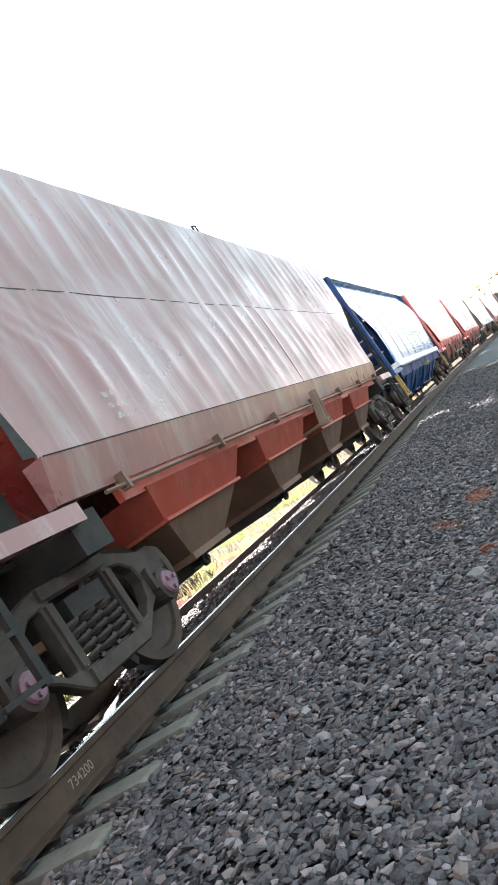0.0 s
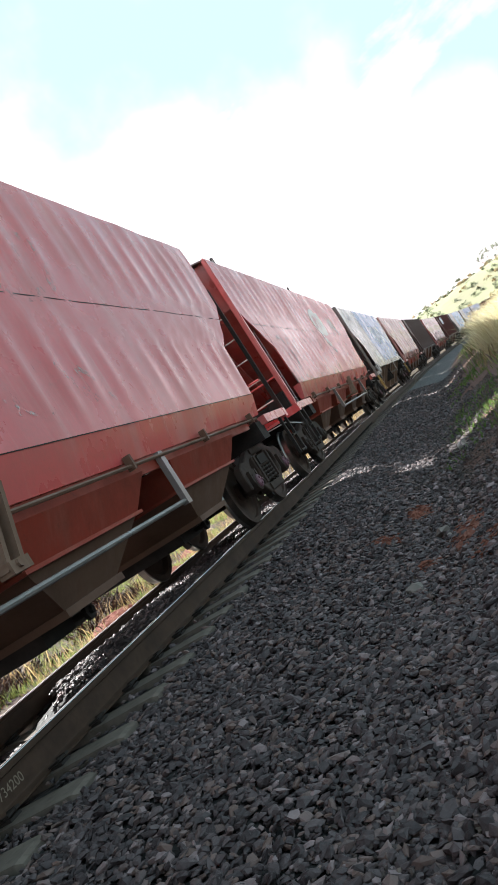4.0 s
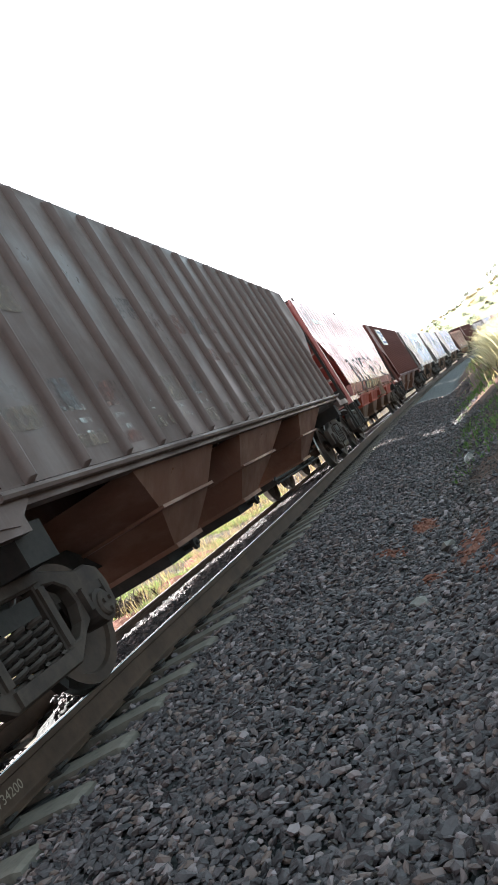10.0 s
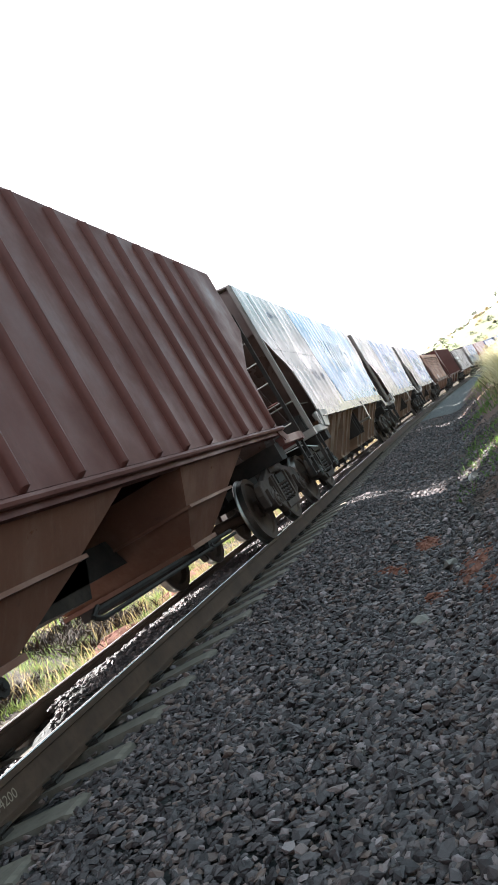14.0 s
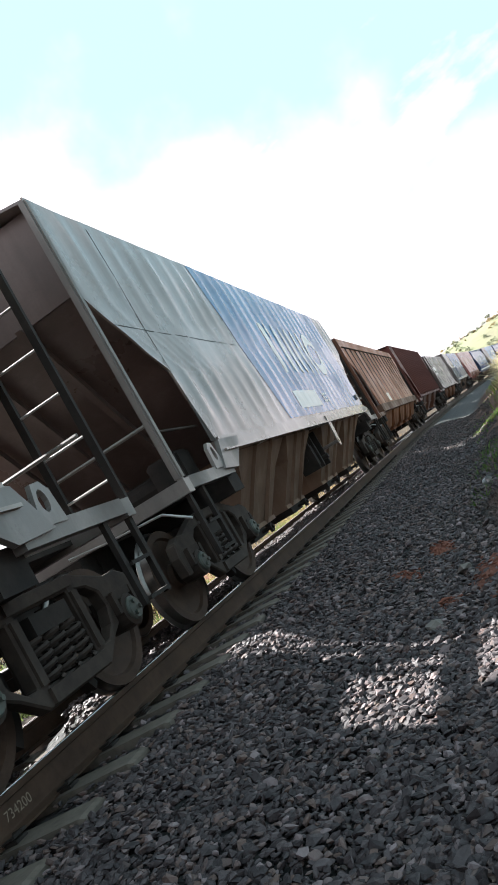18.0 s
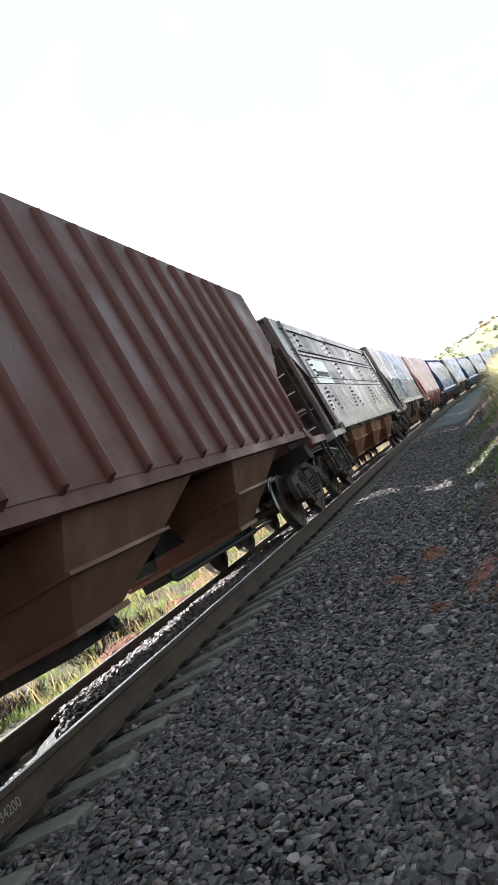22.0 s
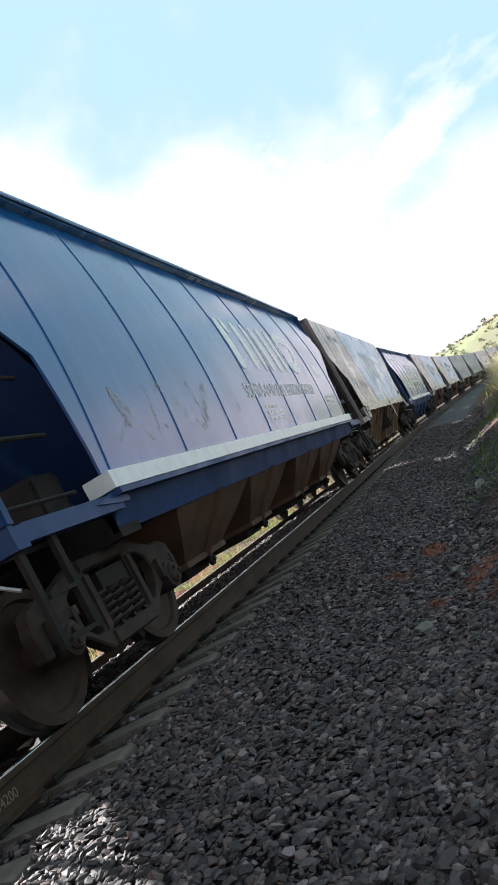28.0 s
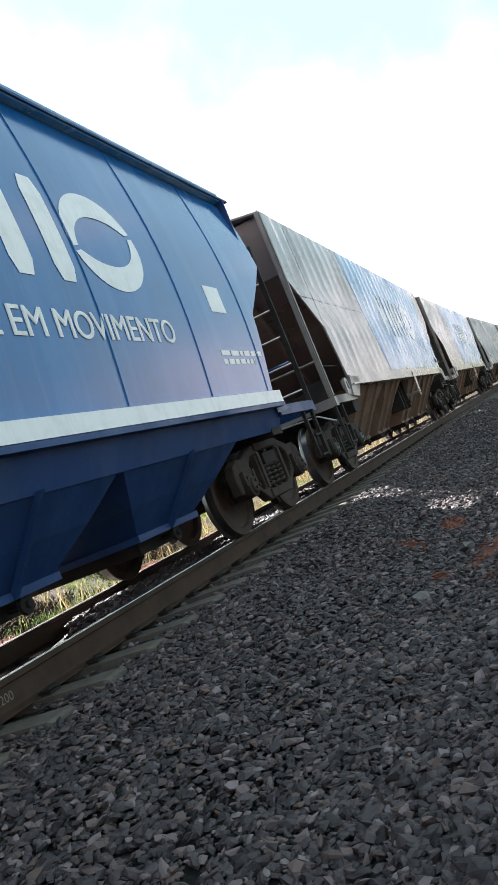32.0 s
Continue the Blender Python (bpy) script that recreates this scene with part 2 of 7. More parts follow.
def ground_material():
    """Crushed stone by the track, red soil and dry grass to the sides."""
    m, n, l, b = node_material("ground")
    co = n.new("ShaderNodeTexCoord").outputs["Object"]
    at = n.new("ShaderNodeAttribute")
    at.attribute_name = "cover"
    sep = n.new("ShaderNodeSeparateColor")
    l.new(at.outputs["Color"], sep.inputs["Color"])
    vor = n.new("ShaderNodeTexVoronoi")
    vor.inputs["Scale"].default_value = 17.0
    l.new(co, vor.inputs["Vector"])
    vs = n.new("ShaderNodeSeparateColor")
    l.new(vor.outputs["Color"], vs.inputs["Color"])
    # near-black tones: the shade between loose stones, painted into the ground colour
    gap_shade = mix_node(n, l, vs.outputs["Red"], (0.009, 0.009, 0.01), (0.035, 0.034, 0.033))
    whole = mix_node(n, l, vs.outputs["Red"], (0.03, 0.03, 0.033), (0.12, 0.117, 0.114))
    stone = mix_node(n, l, sep.outputs["Blue"], gap_shade, whole)
    big = noise_node(n, l, co, 0.7, 6.0, 0.65)
    mid = noise_node(n, l, co, 4.0, 6.0, 0.7)
    fine = noise_node(n, l, co, 30.0, 5.0, 0.7)
    soil = mix_node(n, l, ramp_node(n, l, mid, 0.3, 0.7), (0.05, 0.03, 0.023), (0.13, 0.062, 0.042))
    thatch = mix_node(n, l, ramp_node(n, l, mid, 0.42, 0.6), (0.012, 0.009, 0.007), (0.10, 0.074, 0.04))
    grass = mix_node(n, l, ramp_node(n, l, big, 0.46, 0.56), thatch, (0.03, 0.018, 0.013))
    edge = n.new("ShaderNodeMath")
    edge.operation = "ADD"
    l.new(sep.outputs["Red"], edge.inputs[0])
    l.new(ramp_node(n, l, big, 0.2, 0.8), edge.inputs[1])
    soilf = ramp_node(n, l, edge.outputs["Value"], 0.92, 1.2)
    edge2 = n.new("ShaderNodeMath")
    edge2.operation = "ADD"
    l.new(sep.outputs["Green"], edge2.inputs[0])
    l.new(ramp_node(n, l, mid, 0.2, 0.8), edge2.inputs[1])
    grassf = ramp_node(n, l, edge2.outputs["Value"], 0.85, 1.15)
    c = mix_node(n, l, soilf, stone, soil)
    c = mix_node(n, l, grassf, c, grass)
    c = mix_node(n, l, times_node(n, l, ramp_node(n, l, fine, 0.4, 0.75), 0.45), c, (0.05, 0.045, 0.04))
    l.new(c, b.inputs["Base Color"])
    b.inputs["Roughness"].default_value = 0.85
    b.inputs["Specular IOR Level"].default_value = 0.15
    bump_node(n, l, b, vor.outputs["Distance"], 0.8, 0.03)
    return m


def hill_material():
    m, n, l, b = node_material("hazed_hill_grass")
    co = n.new("ShaderNodeTexCoord").outputs["Object"]
    big = noise_node(n, l, co, 0.03, 5.0, 0.6)
    mid = noise_node(n, l, co, 0.3, 6.0, 0.7)
    # greyed tones of low contrast imitate the haze in front of the hill
    c = mix_node(n, l, ramp_node(n, l, big, 0.42, 0.6), (0.17, 0.16, 0.105), (0.19, 0.2, 0.115))
    c = mix_node(n, l, times_node(n, l, ramp_node(n, l, mid, 0.5, 0.66), 0.5), c, (0.10, 0.105, 0.07))
    l.new(c, b.inputs["Base Color"])
    b.inputs["Roughness"].default_value = 0.9
    b.inputs["Specular IOR Level"].default_value = 0.1
    return m


RED = (0.36, 0.095, 0.075)
RED_CHALK, RED_DIRT = (0.56, 0.38, 0.34), (0.2, 0.12, 0.095)
M = {
    "red": wagon_paint("red_paint", (0.575, 0.09, 0.09), (0.598, 0.276, 0.253), (0.264, 0.102, 0.084), 0.4, 0.4, 0.3, seed=1, shine=0.4),
    "rose": wagon_paint("rose_paint", (0.38, 0.13, 0.12), (0.46, 0.27, 0.25), (0.24, 0.14, 0.12), 0.45, 0.4, 0.22, seed=21),
    "mauve": wagon_paint("greyish_brown_spray_paint", (0.19, 0.15, 0.13), (0.3, 0.26, 0.23), (0.12, 0.095, 0.085), 0.5, 0.5, 0.5, seed=22),
    "red_pale": wagon_paint("faded_red_paint", (0.45, 0.15, 0.125), (0.62, 0.50, 0.47), (0.27, 0.165, 0.14), 0.7, 0.6, 0.3, seed=2, shine=0.4),
    "red_dusty": wagon_paint("dusty_red_paint", (0.22, 0.10, 0.09), (0.29, 0.235, 0.21), (0.16, 0.11, 0.095), 0.8, 0.6, 0.4, seed=27, shine=0.3),
    # end sheets: the red is darkened to carry the shade between wagons
    "red_shaded": wagon_paint("shaded_red_paint", (0.25, 0.04, 0.034), (0.34, 0.15, 0.12), (0.09, 0.03, 0.025), 0.4, 0.5, seed=3),
    "orange": wagon_paint("orange_red_paint", (0.27, 0.046, 0.028), (0.30, 0.11, 0.075), (0.09, 0.036, 0.026), 0.35, 0.75, 0.6, seed=4),
    "chute": wagon_paint("sooty_brown_paint", (0.135, 0.078, 0.053), (0.2, 0.13, 0.095), (0.065, 0.043, 0.033), 0.3, 0.7, 0.65, seed=17),
    "rust": wagon_paint("rust_orange_paint", (0.21, 0.09, 0.048), (0.28, 0.155, 0.09), (0.09, 0.05, 0.033), 0.4, 0.6, 0.65, seed=18),
    "plank": wagon_paint("rusty_brown_paint", (0.34, 0.135, 0.075), (0.42, 0.25, 0.165), (0.15, 0.10, 0.068), 0.7, 0.85, 0.56, seed=19),
    "brown": wagon_paint("brown_paint", (0.14, 0.066, 0.044), (0.20, 0.118, 0.085), (0.075, 0.042, 0.033), 0.5, 0.6, 0.56, seed=5),
    "dark_brown": wagon_paint("dark_brown_paint", (0.078, 0.053, 0.045), (0.15, 0.108, 0.095), (0.04, 0.029, 0.026), 0.45, 0.6, seed=6),
    "rib_grey": wagon_paint("ribbed_brown_paint", (0.11, 0.075, 0.066), (0.18, 0.138, 0.127), (0.065, 0.047, 0.042), 0.45, 0.7, 0.58, seed=26),
    "purple": wagon_paint("purple_brown_paint", (0.105, 0.04, 0.033), (0.145, 0.07, 0.06), (0.05, 0.027, 0.025), 0.4, 0.5, 0.56, seed=7),
    "grey": wagon_paint("grey_paint", (0.27, 0.24, 0.215), (0.41, 0.375, 0.335), (0.18, 0.145, 0.115), 0.6, 0.65, 0.28, seed=8, shine=0.7),
    "grey_warm": wagon_paint("warm_grey_paint", (0.215, 0.187, 0.168), (0.34, 0.30, 0.27), (0.15, 0.115, 0.093), 0.55, 0.6, 0.28, seed=9, shine=0.7),
    "tan": wagon_paint("dust_brown_paint", (0.19, 0.122, 0.085), (0.27, 0.19, 0.14), (0.11, 0.072, 0.053), 0.5, 0.6, 0.7, seed=10),
    "blue": wagon_paint("blue_paint", (0.012, 0.105, 0.32), (0.07, 0.2, 0.42), (0.03, 0.065, 0.12), 0.3, 0.3, 0.18, seed=11, shine=0.8),
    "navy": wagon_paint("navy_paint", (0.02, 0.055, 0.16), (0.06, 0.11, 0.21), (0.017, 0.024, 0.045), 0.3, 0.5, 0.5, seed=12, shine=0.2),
    "sky_blue": wagon_paint("light_blue_paint", (0.045, 0.23, 0.44), (0.18, 0.36, 0.52), (0.09, 0.16, 0.22), 0.5, 0.4, 0.27, seed=13, shine=0.75),
    "mid_blue": wagon_paint("mid_blue_paint", (0.012, 0.115, 0.32), (0.085, 0.25, 0.44), (0.05, 0.08, 0.12), 0.4, 0.35, 0.27, seed=14, shine=0.75),
    "steel": wagon_paint("bare_grey_paint", (0.175, 0.155, 0.152), (0.30, 0.27, 0.265), (0.10, 0.075, 0.06), 0.5, 0.95, 0.36, seed=15, shine=0.45),
    "green_grey": wagon_paint("green_grey_paint", (0.17, 0.21, 0.20), (0.34, 0.38, 0.36), (0.1, 0.1, 0.09), 0.5, 0.5, seed=16),
    "white": plain_paint("white_marking", (0.8, 0.79, 0.76), 0.35, 0.35, (0.4, 0.38, 0.35)),
    "pale": peeling_paint("faded_marking", (0.52, 0.49, 0.46), 0.5),
    "primer": plain_paint("bared_grey_primer", (0.66, 0.62, 0.56), 0.35, 0.7, (0.5, 0.26, 0.23)),
    "black_spray": peeling_paint("black_spray_paint", (0.022, 0.02, 0.022), -0.35),
    "grey_spray": peeling_paint("grey_blue_spray", (0.2, 0.25, 0.28), 0.35),
    "red_wash": peeling_paint("pink_spray", (0.5, 0.2, 0.18), 0.5),
    "tan_wash": peeling_paint("yellowish_wash", (0.36, 0.28, 0.16), 0.05),
    "rust_wash": peeling_paint("thin_rust_red_paint", (0.13, 0.05, 0.035), 0.35),
    "tan_wash_thin": peeling_paint("thin_dusty_paint", (0.17, 0.125, 0.095), 0.3),
    "grey_wash": peeling_paint("thin_grey_paint", (0.105, 0.095, 0.095), 0.4),
    "blue_wash": peeling_paint("worn_blue_marking", (0.06, 0.09, 0.2), 0.35),
    "navy_wash": peeling_paint("dark_blue_spray", (0.035, 0.06, 0.12), -0.1),
    "white_spray": peeling_paint("white_spray_paint", (0.62, 0.61, 0.58), 0.15),
    "blue_mark": plain_paint("blue_marking", (0.05, 0.10, 0.28), 0.5, 0.4),
    "yellow": plain_paint("yellow_paint", (0.30, 0.19, 0.035), 0.5, 0.8, (0.09, 0.07, 0.045)),
    "dark": rust_metal("sooty_iron", (0.015, 0.013, 0.012), (0.033, 0.027, 0.023)),
    "truck": rust_metal("dusty_cast_iron", (0.03, 0.022, 0.019), (0.07, 0.05, 0.039)),
    "truck_grey": rust_metal("brown_cast_iron", (0.027, 0.021, 0.018), (0.062, 0.048, 0.039)),
    "wheel": rust_metal("worn_wheel_steel", (0.036, 0.023, 0.017), (0.07, 0.043, 0.03), 0.62, 0.1),
    "tread": rust_metal("polished_tread", (0.16, 0.145, 0.135), (0.24, 0.22, 0.2), 0.3, 0.9),
    "cap_pink": plain_paint("pink_bearing_paint", (0.15, 0.065, 0.09), 0.55, 0.8, (0.07, 0.05, 0.05)),
    "cap_green": plain_paint("green_bearing_paint", (0.07, 0.082, 0.07), 0.55, 0.8, (0.045, 0.04, 0.035)),
    "grey_end": wagon_paint("dull_grey_paint", (0.15, 0.14, 0.13), (0.24, 0.22, 0.2), (0.08, 0.065, 0.055), 0.5, 0.7, 0.5, seed=25),
    "galv": rust_metal("bright_pipe_steel", (0.32, 0.31, 0.3), (0.5, 0.49, 0.47), 0.4, 0.6),
    "rail": rust_metal("rusty_rail", (0.04, 0.023, 0.015), (0.072, 0.042, 0.027), 0.7),
    "railhead": rust_metal("polished_railhead", (0.45, 0.44, 0.43), (0.55, 0.54, 0.52), 0.22, 1.0),
    "concrete": rust_metal("grimy_concrete", (0.082, 0.067, 0.054), (0.15, 0.126, 0.104), 0.85, 0.0, 20.0),
    "stone": stone_material("crushed_basalt", (0.0226, 0.0167, 0.0174), (0.139, 0.107, 0.107)),
    "stone_one": stone_material("crushed_basalt_single", (0.0226, 0.0167, 0.0174), (0.139, 0.107, 0.107), "object"),
    "brown_stone": stone_material("brown_gravel", (0.03, 0.022, 0.018), (0.11, 0.085, 0.07)),
    "clod": rust_metal("red_earth", (0.11, 0.042, 0.028), (0.17, 0.066, 0.042), 0.9, 0.0, 30.0),
    "pale_rock": rust_metal("pale_rock", (0.13, 0.115, 0.10), (0.22, 0.2, 0.18), 0.8, 0.0, 25.0),
    "grass_dry": leaf_material("dry_grass", (0.06, 0.042, 0.022), (0.38, 0.29, 0.14)),
    "grass_green": leaf_material("green_grass", (0.08, 0.125, 0.028), (0.23, 0.27, 0.085)),
    "leaf": leaf_material("weed_leaf", (0.05, 0.10, 0.02), (0.12, 0.18, 0.04)),
    # leaves greyed and flattened: distance haze put into their colour
    "hazed_leaf": leaf_material("hazed_shrub_leaf", (0.10, 0.115, 0.07), (0.18, 0.19, 0.12)),
    "straw": leaf_material("tall_straw", (0.42, 0.36, 0.2), (0.6, 0.53, 0.34)),
    "brush": rust_metal("dead_brushwood", (0.02, 0.014, 0.011), (0.06, 0.04, 0.028), 0.9),
    "twig": rust_metal("dry_twig", (0.2, 0.14, 0.09), (0.3, 0.22, 0.15), 0.9),
    "chalk": plain_paint("chalk_mark", (0.2, 0.155, 0.115), 0.8, 0.5, (0.1, 0.07, 0.05)),
    "hill": hill_material(),
    "ground": ground_material(),
}


# ---- mesh helpers ----
def box(bm, x0, x1, y0, y1, z0, z1):
    v = [bm.verts.new(p) for p in ((x0, y0, z0), (x1, y0, z0), (x1, y1, z0), (x0, y1, z0),
                                   (x0, y0, z1), (x1, y0, z1), (x1, y1, z1), (x0, y1, z1))]
    for q in ((3, 2, 1, 0), (4, 5, 6, 7), (0, 1, 5, 4), (1, 2, 6, 5), (2, 3, 7, 6), (3, 0, 4, 7)):
        bm.faces.new([v[i] for i in q])


def hexa(bm, low, high):
    """A solid between two four-cornered loops of points."""
    v = [bm.verts.new(p) for p in (*low, *high)]
    for q in ((3, 2, 1, 0), (4, 5, 6, 7), (0, 1, 5, 4), (1, 2, 6, 5), (2, 3, 7, 6), (3, 0, 4, 7)):
        bm.faces.new([v[i] for i in q])


def prism(bm, outline, x0, x1):
    """A convex or simple outline of (y, z), given thickness along x."""
    a = [bm.verts.new((x0, y, z)) for y, z in outline]
    b = [bm.verts.new((x1, y, z)) for y, z in outline]
    k = len(a)
    bm.faces.new(a[::-1])
    bm.faces.new(b)
    for i in range(k):
        bm.faces.new((a[i], a[(i + 1) % k], b[(i + 1) % k], b[i]))


def tube(bm, p, q, r, sides=6):
    p, q = Vector(p), Vector(q)
    m = (q - p).to_track_quat("Z", "Y").to_matrix()
    rings = []
    for c in (p, q):
        rings.append([bm.verts.new(c + m @ Vector((r * math.cos(a), r * math.sin(a), 0)))
                      for a in (2 * math.pi * i / sides for i in range(sides))])
    for i in range(sides):
        bm.faces.new((rings[0][i], rings[0][(i + 1) % sides], rings[1][(i + 1) % sides], rings[1][i]))
    bm.faces.new(rings[0][::-1])
    bm.faces.new(rings[1])


def pipe(bm, points, r, sides=6):
    for p, q in zip(points, points[1:]):
        tube(bm, p, q, r, sides)


def lathe(bm, profile, sides=28):
    """A solid of turning about the x axis; profile of (x, radius)."""
    rings = []
    for x, r in profile:
        if r < 1e-6:
            rings.append([bm.verts.new((x, 0, 0))])
        else:
            rings.append([bm.verts.new((x, r * math.cos(a), r * math.sin(a)))
                          for a in (2 * math.pi * i / sides for i in range(sides))])
    for a, b in zip(rings, rings[1:]):
        for i in range(sides):
            j = (i + 1) % sides
            if len(a) == 1 and len(b) > 1:
                bm.faces.new((a[0], b[j], b[i]))
            elif len(b) == 1 and len(a) > 1:
                bm.faces.new((a[i], a[j], b[0]))
            elif len(a) > 1:
                bm.faces.new((a[i], a[j], b[j], b[i]))


def plate(bm, loops, x0, x1):
    """A plate with holes: loops of (y, z), the first its outline."""
    edges = []
    for loop in loops:
        vs = [bm.verts.new((x0, y, z)) for y, z in loop]
        edges += [bm.edges.new((vs[i], vs[(i + 1) % len(vs)])) for i in range(len(vs))]
    faces = [f for f in bmesh.ops.triangle_fill(bm, use_beauty=True, edges=edges)["geom"] if isinstance(f, bmesh.types.BMFace)]
    out = bmesh.ops.extrude_face_region(bm, geom=faces)
    for v in [g for g in out["geom"] if isinstance(g, bmesh.types.BMVert)]:
        v.co.x = x1


def bevelled(bm, width, segments=1):
    bmesh.ops.recalc_face_normals(bm, faces=bm.faces)
    es = [e for e in bm.edges if len(e.link_faces) == 2 and e.calc_face_angle(0) > 0.6]
    bmesh.ops.bevel(bm, geom=es, offset=width, segments=segments, affect="EDGES", clamp_overlap=True)


def mesh_of(name, bm, material, smooth=False):
    bmesh.ops.recalc_face_normals(bm, faces=bm.faces)
    me = bpy.data.meshes.new(name)
    bm.to_mesh(me)
    bm.free()
    me.materials.append(material)
    if smooth:
        me.shade_smooth()
        me.set_sharp_from_angle(angle=radians(38))
    return me


def part(name, bm, material, parent, label="", smooth=False):
    me = bm if isinstance(bm, bpy.types.Mesh) else mesh_of(name, bm, material, smooth)
    ob = new(name, me)
    ob.parent = parent
    return tagged(ob, label)


KEPT = {}


def shared(key, build, material, smooth=False):
    """One mesh for all pieces of a kind that look alike."""
    full = (key, material.name)
    if full not in KEPT:
        bm = bmesh.new()
        build(bm)
        KEPT[full] = mesh_of(key.split("/")[0], bm, material, smooth)
    return KEPT[full]


def thing(name, label, category, group="", place=None):
    ob = new(name)
    ob.empty_display_size = 0.3
    if place is not None:
        ob.matrix_world = place
    return tagged(ob, label, category, group)


# ---- the line of the track ----
HALF = 0.835                 # from the middle of the track to a rail's middle
BEND_AT, BEND_R = 20.0, 780.0


def track(s, u=0.0):
    """The place, and the turn in degrees, at s metres along the line, u metres to the right of the middle."""
    a = max(0.0, s - BEND_AT) / BEND_R
    x = -HALF + BEND_R * (1 - math.cos(a)) + u * math.cos(a)
    y = min(s, BEND_AT) + BEND_R * math.sin(a) - u * math.sin(a)
    return x, y, -math.degrees(a)


def swell(t):
    t = min(max(t, 0.0), 1.0)
    return t * t * (3 - 2 * t)


def ground_z(u, s):
    """Height of the ground, u metres to the right of the near rail."""
    pts = [(-400, 4.0), (-60, 3.0), (-20, 1.7), (-12, 0.75), (-9, 0.2), (-7.5, -0.2), (-6.2, -0.5), (-5.2, -0.60), (-4.2, -0.52), (-2.4, -0.245), (0.3, -0.236), (0.85, -0.236),
           (1.15, -0.262), (1.8, -0.43), (2.2, -0.555), (2.55, -0.615), (2.9, -0.55), (3.3, -0.40), (3.9, -0.22), (5.0, 0.0), (6.5, 0.25), (10, 0.7), (60, 2.0), (400, 4.0)]
    for (a, za), (b, zb) in zip(pts, pts[1:]):
        if u <= b:
            z = za + (zb - za) * (u - a) / (b - a)
            break
    else:
        z = pts[-1][1]
    if u > 3.3:
        near = swell((s + 2) / 16)
        z = -0.4 + (z + 0.4) * (0.45 + 0.55 * near)
        z += 0.25 * noise.noise((u * 0.35, s * 0.22, 3.0)) * swell((u - 3.3) / 2)
        z += 1.2 * noise.noise((u * 0.06, s * 0.05, 8.0)) * swell((u - 8) / 20)
    if u < -4.5:
        z += 0.14 * noise.noise((u * 0.5, s * 0.4, 1.0)) * swell((-u - 4.5) / 2)
    if -1.58 < u < -0.1:                # stones heaped over the sleepers between the rails
        top = -0.05 - 0.03 * swell((-u - 1.1) / 0.5) - 0.02 * swell((u + 0.35) / 0.25)
        z += (top - z) * swell((s - 5.0 + 1.1 * (u + 0.7)) / 0.55) * swell((u + 1.58) / 0.08) * swell((-u - 0.1) / 0.08)
    if -4.5 < u < 3.4:
        z += 0.02 * noise.noise((u * 1.3, s * 1.1, 5.0))
    return z


def build_ground():
    us = [-400, -200, -100, -60, -40, -28, -20, -15, -12, -10, -8.5, -7.3, -6.3, -5.6, -5, -4.5, -4.0, -3.5, -3.0, -2.6, -2.2, -1.67, -1.58, -1.5, -1.3, -1.1,
          -0.85, -0.6, -0.35, -0.18, -0.1, 0, 0.4, 0.7, 0.85, 1.0, 1.15, 1.3, 1.5, 1.8, 2.0, 2.2, 2.4, 2.55, 2.7, 2.9, 3.1, 3.3, 3.6, 3.9, 4.3, 4.7, 5.2, 5.8, 6.5, 7.5, 9, 11, 14, 18, 24, 32, 45,
          70, 120, 220, 400]
    ss = [-260, -120, -60, -30, -18, -12] + [-8 + 0.5 * i for i in range(57)] + [20.5 + 1.5 * i for i in range(56)] + \
         [105 + 5 * i for i in range(24)] + [240, 280, 340, 420, 520, 640]
    verts, cover = [], []
    for s in ss:
        for u in us:
            x, y, _ = track(s, u + HALF) if abs(u) < 60 or s < 60 else track(min(s, 400), u + HALF)
            if s > 400 and abs(u) >= 60:
                y += s - 400
            verts.append((x, y, ground_z(u, s)))
            soil = swell((u - 2.2) / 1.3) if u > 0 else swell((-u - 3.3) / 0.6)
            soil *= 1.0 if u > 0 else 0.8
            grass = swell((u - 4.4) / 1.6) if u > 0 else 0.75 * swell((-u - 4.6) / 1.6)
            # blue: 0 near, where gap shade is painted; 1 where stones are sparse
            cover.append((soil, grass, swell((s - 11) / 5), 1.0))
    k = len(us)
    faces = [(j * k + i, j * k + i + 1, (j + 1) * k + i + 1, (j + 1) * k + i) for j in range(len(ss) - 1) for i in range(k - 1)]
    me = bpy.data.meshes.new("ground")
    me.from_pydata(verts, [], faces)
    layer = me.attributes.new("cover", "FLOAT_COLOR", "POINT")
    layer.data.foreach_set("color", np.array(cover, dtype=np.float32).ravel())
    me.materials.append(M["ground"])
    me.shade_smooth()
    return tagged(new("ground", me), "dark crushed stone, red soil and dry grass beside the railway", "ground", kind="structure")


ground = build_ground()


def sweep_rail(name, u, outline, material, parent):
    ss = [-60 + 4 * i for i in range(20)] + [20 + 3 * i for i in range(1, 70)] + [230 + 10 * i for i in range(18)]
    verts, faces = [], []
    k = len(outline)
    for s in ss:
        for du, z in outline:
            x, y, _ = track(s, u + du)
            verts.append((x, y, z))
    for j in range(len(ss) - 1):
        for i in range(k):
            a, b = j * k + i, j * k + (i + 1) % k
            faces.append((a, b, b + k, a + k))
    me = bpy.data.meshes.new(name)
    me.from_pydata(verts, [], faces)
    me.materials.append(material)
    ob = new(name, me)
    ob.parent = parent
    return ob


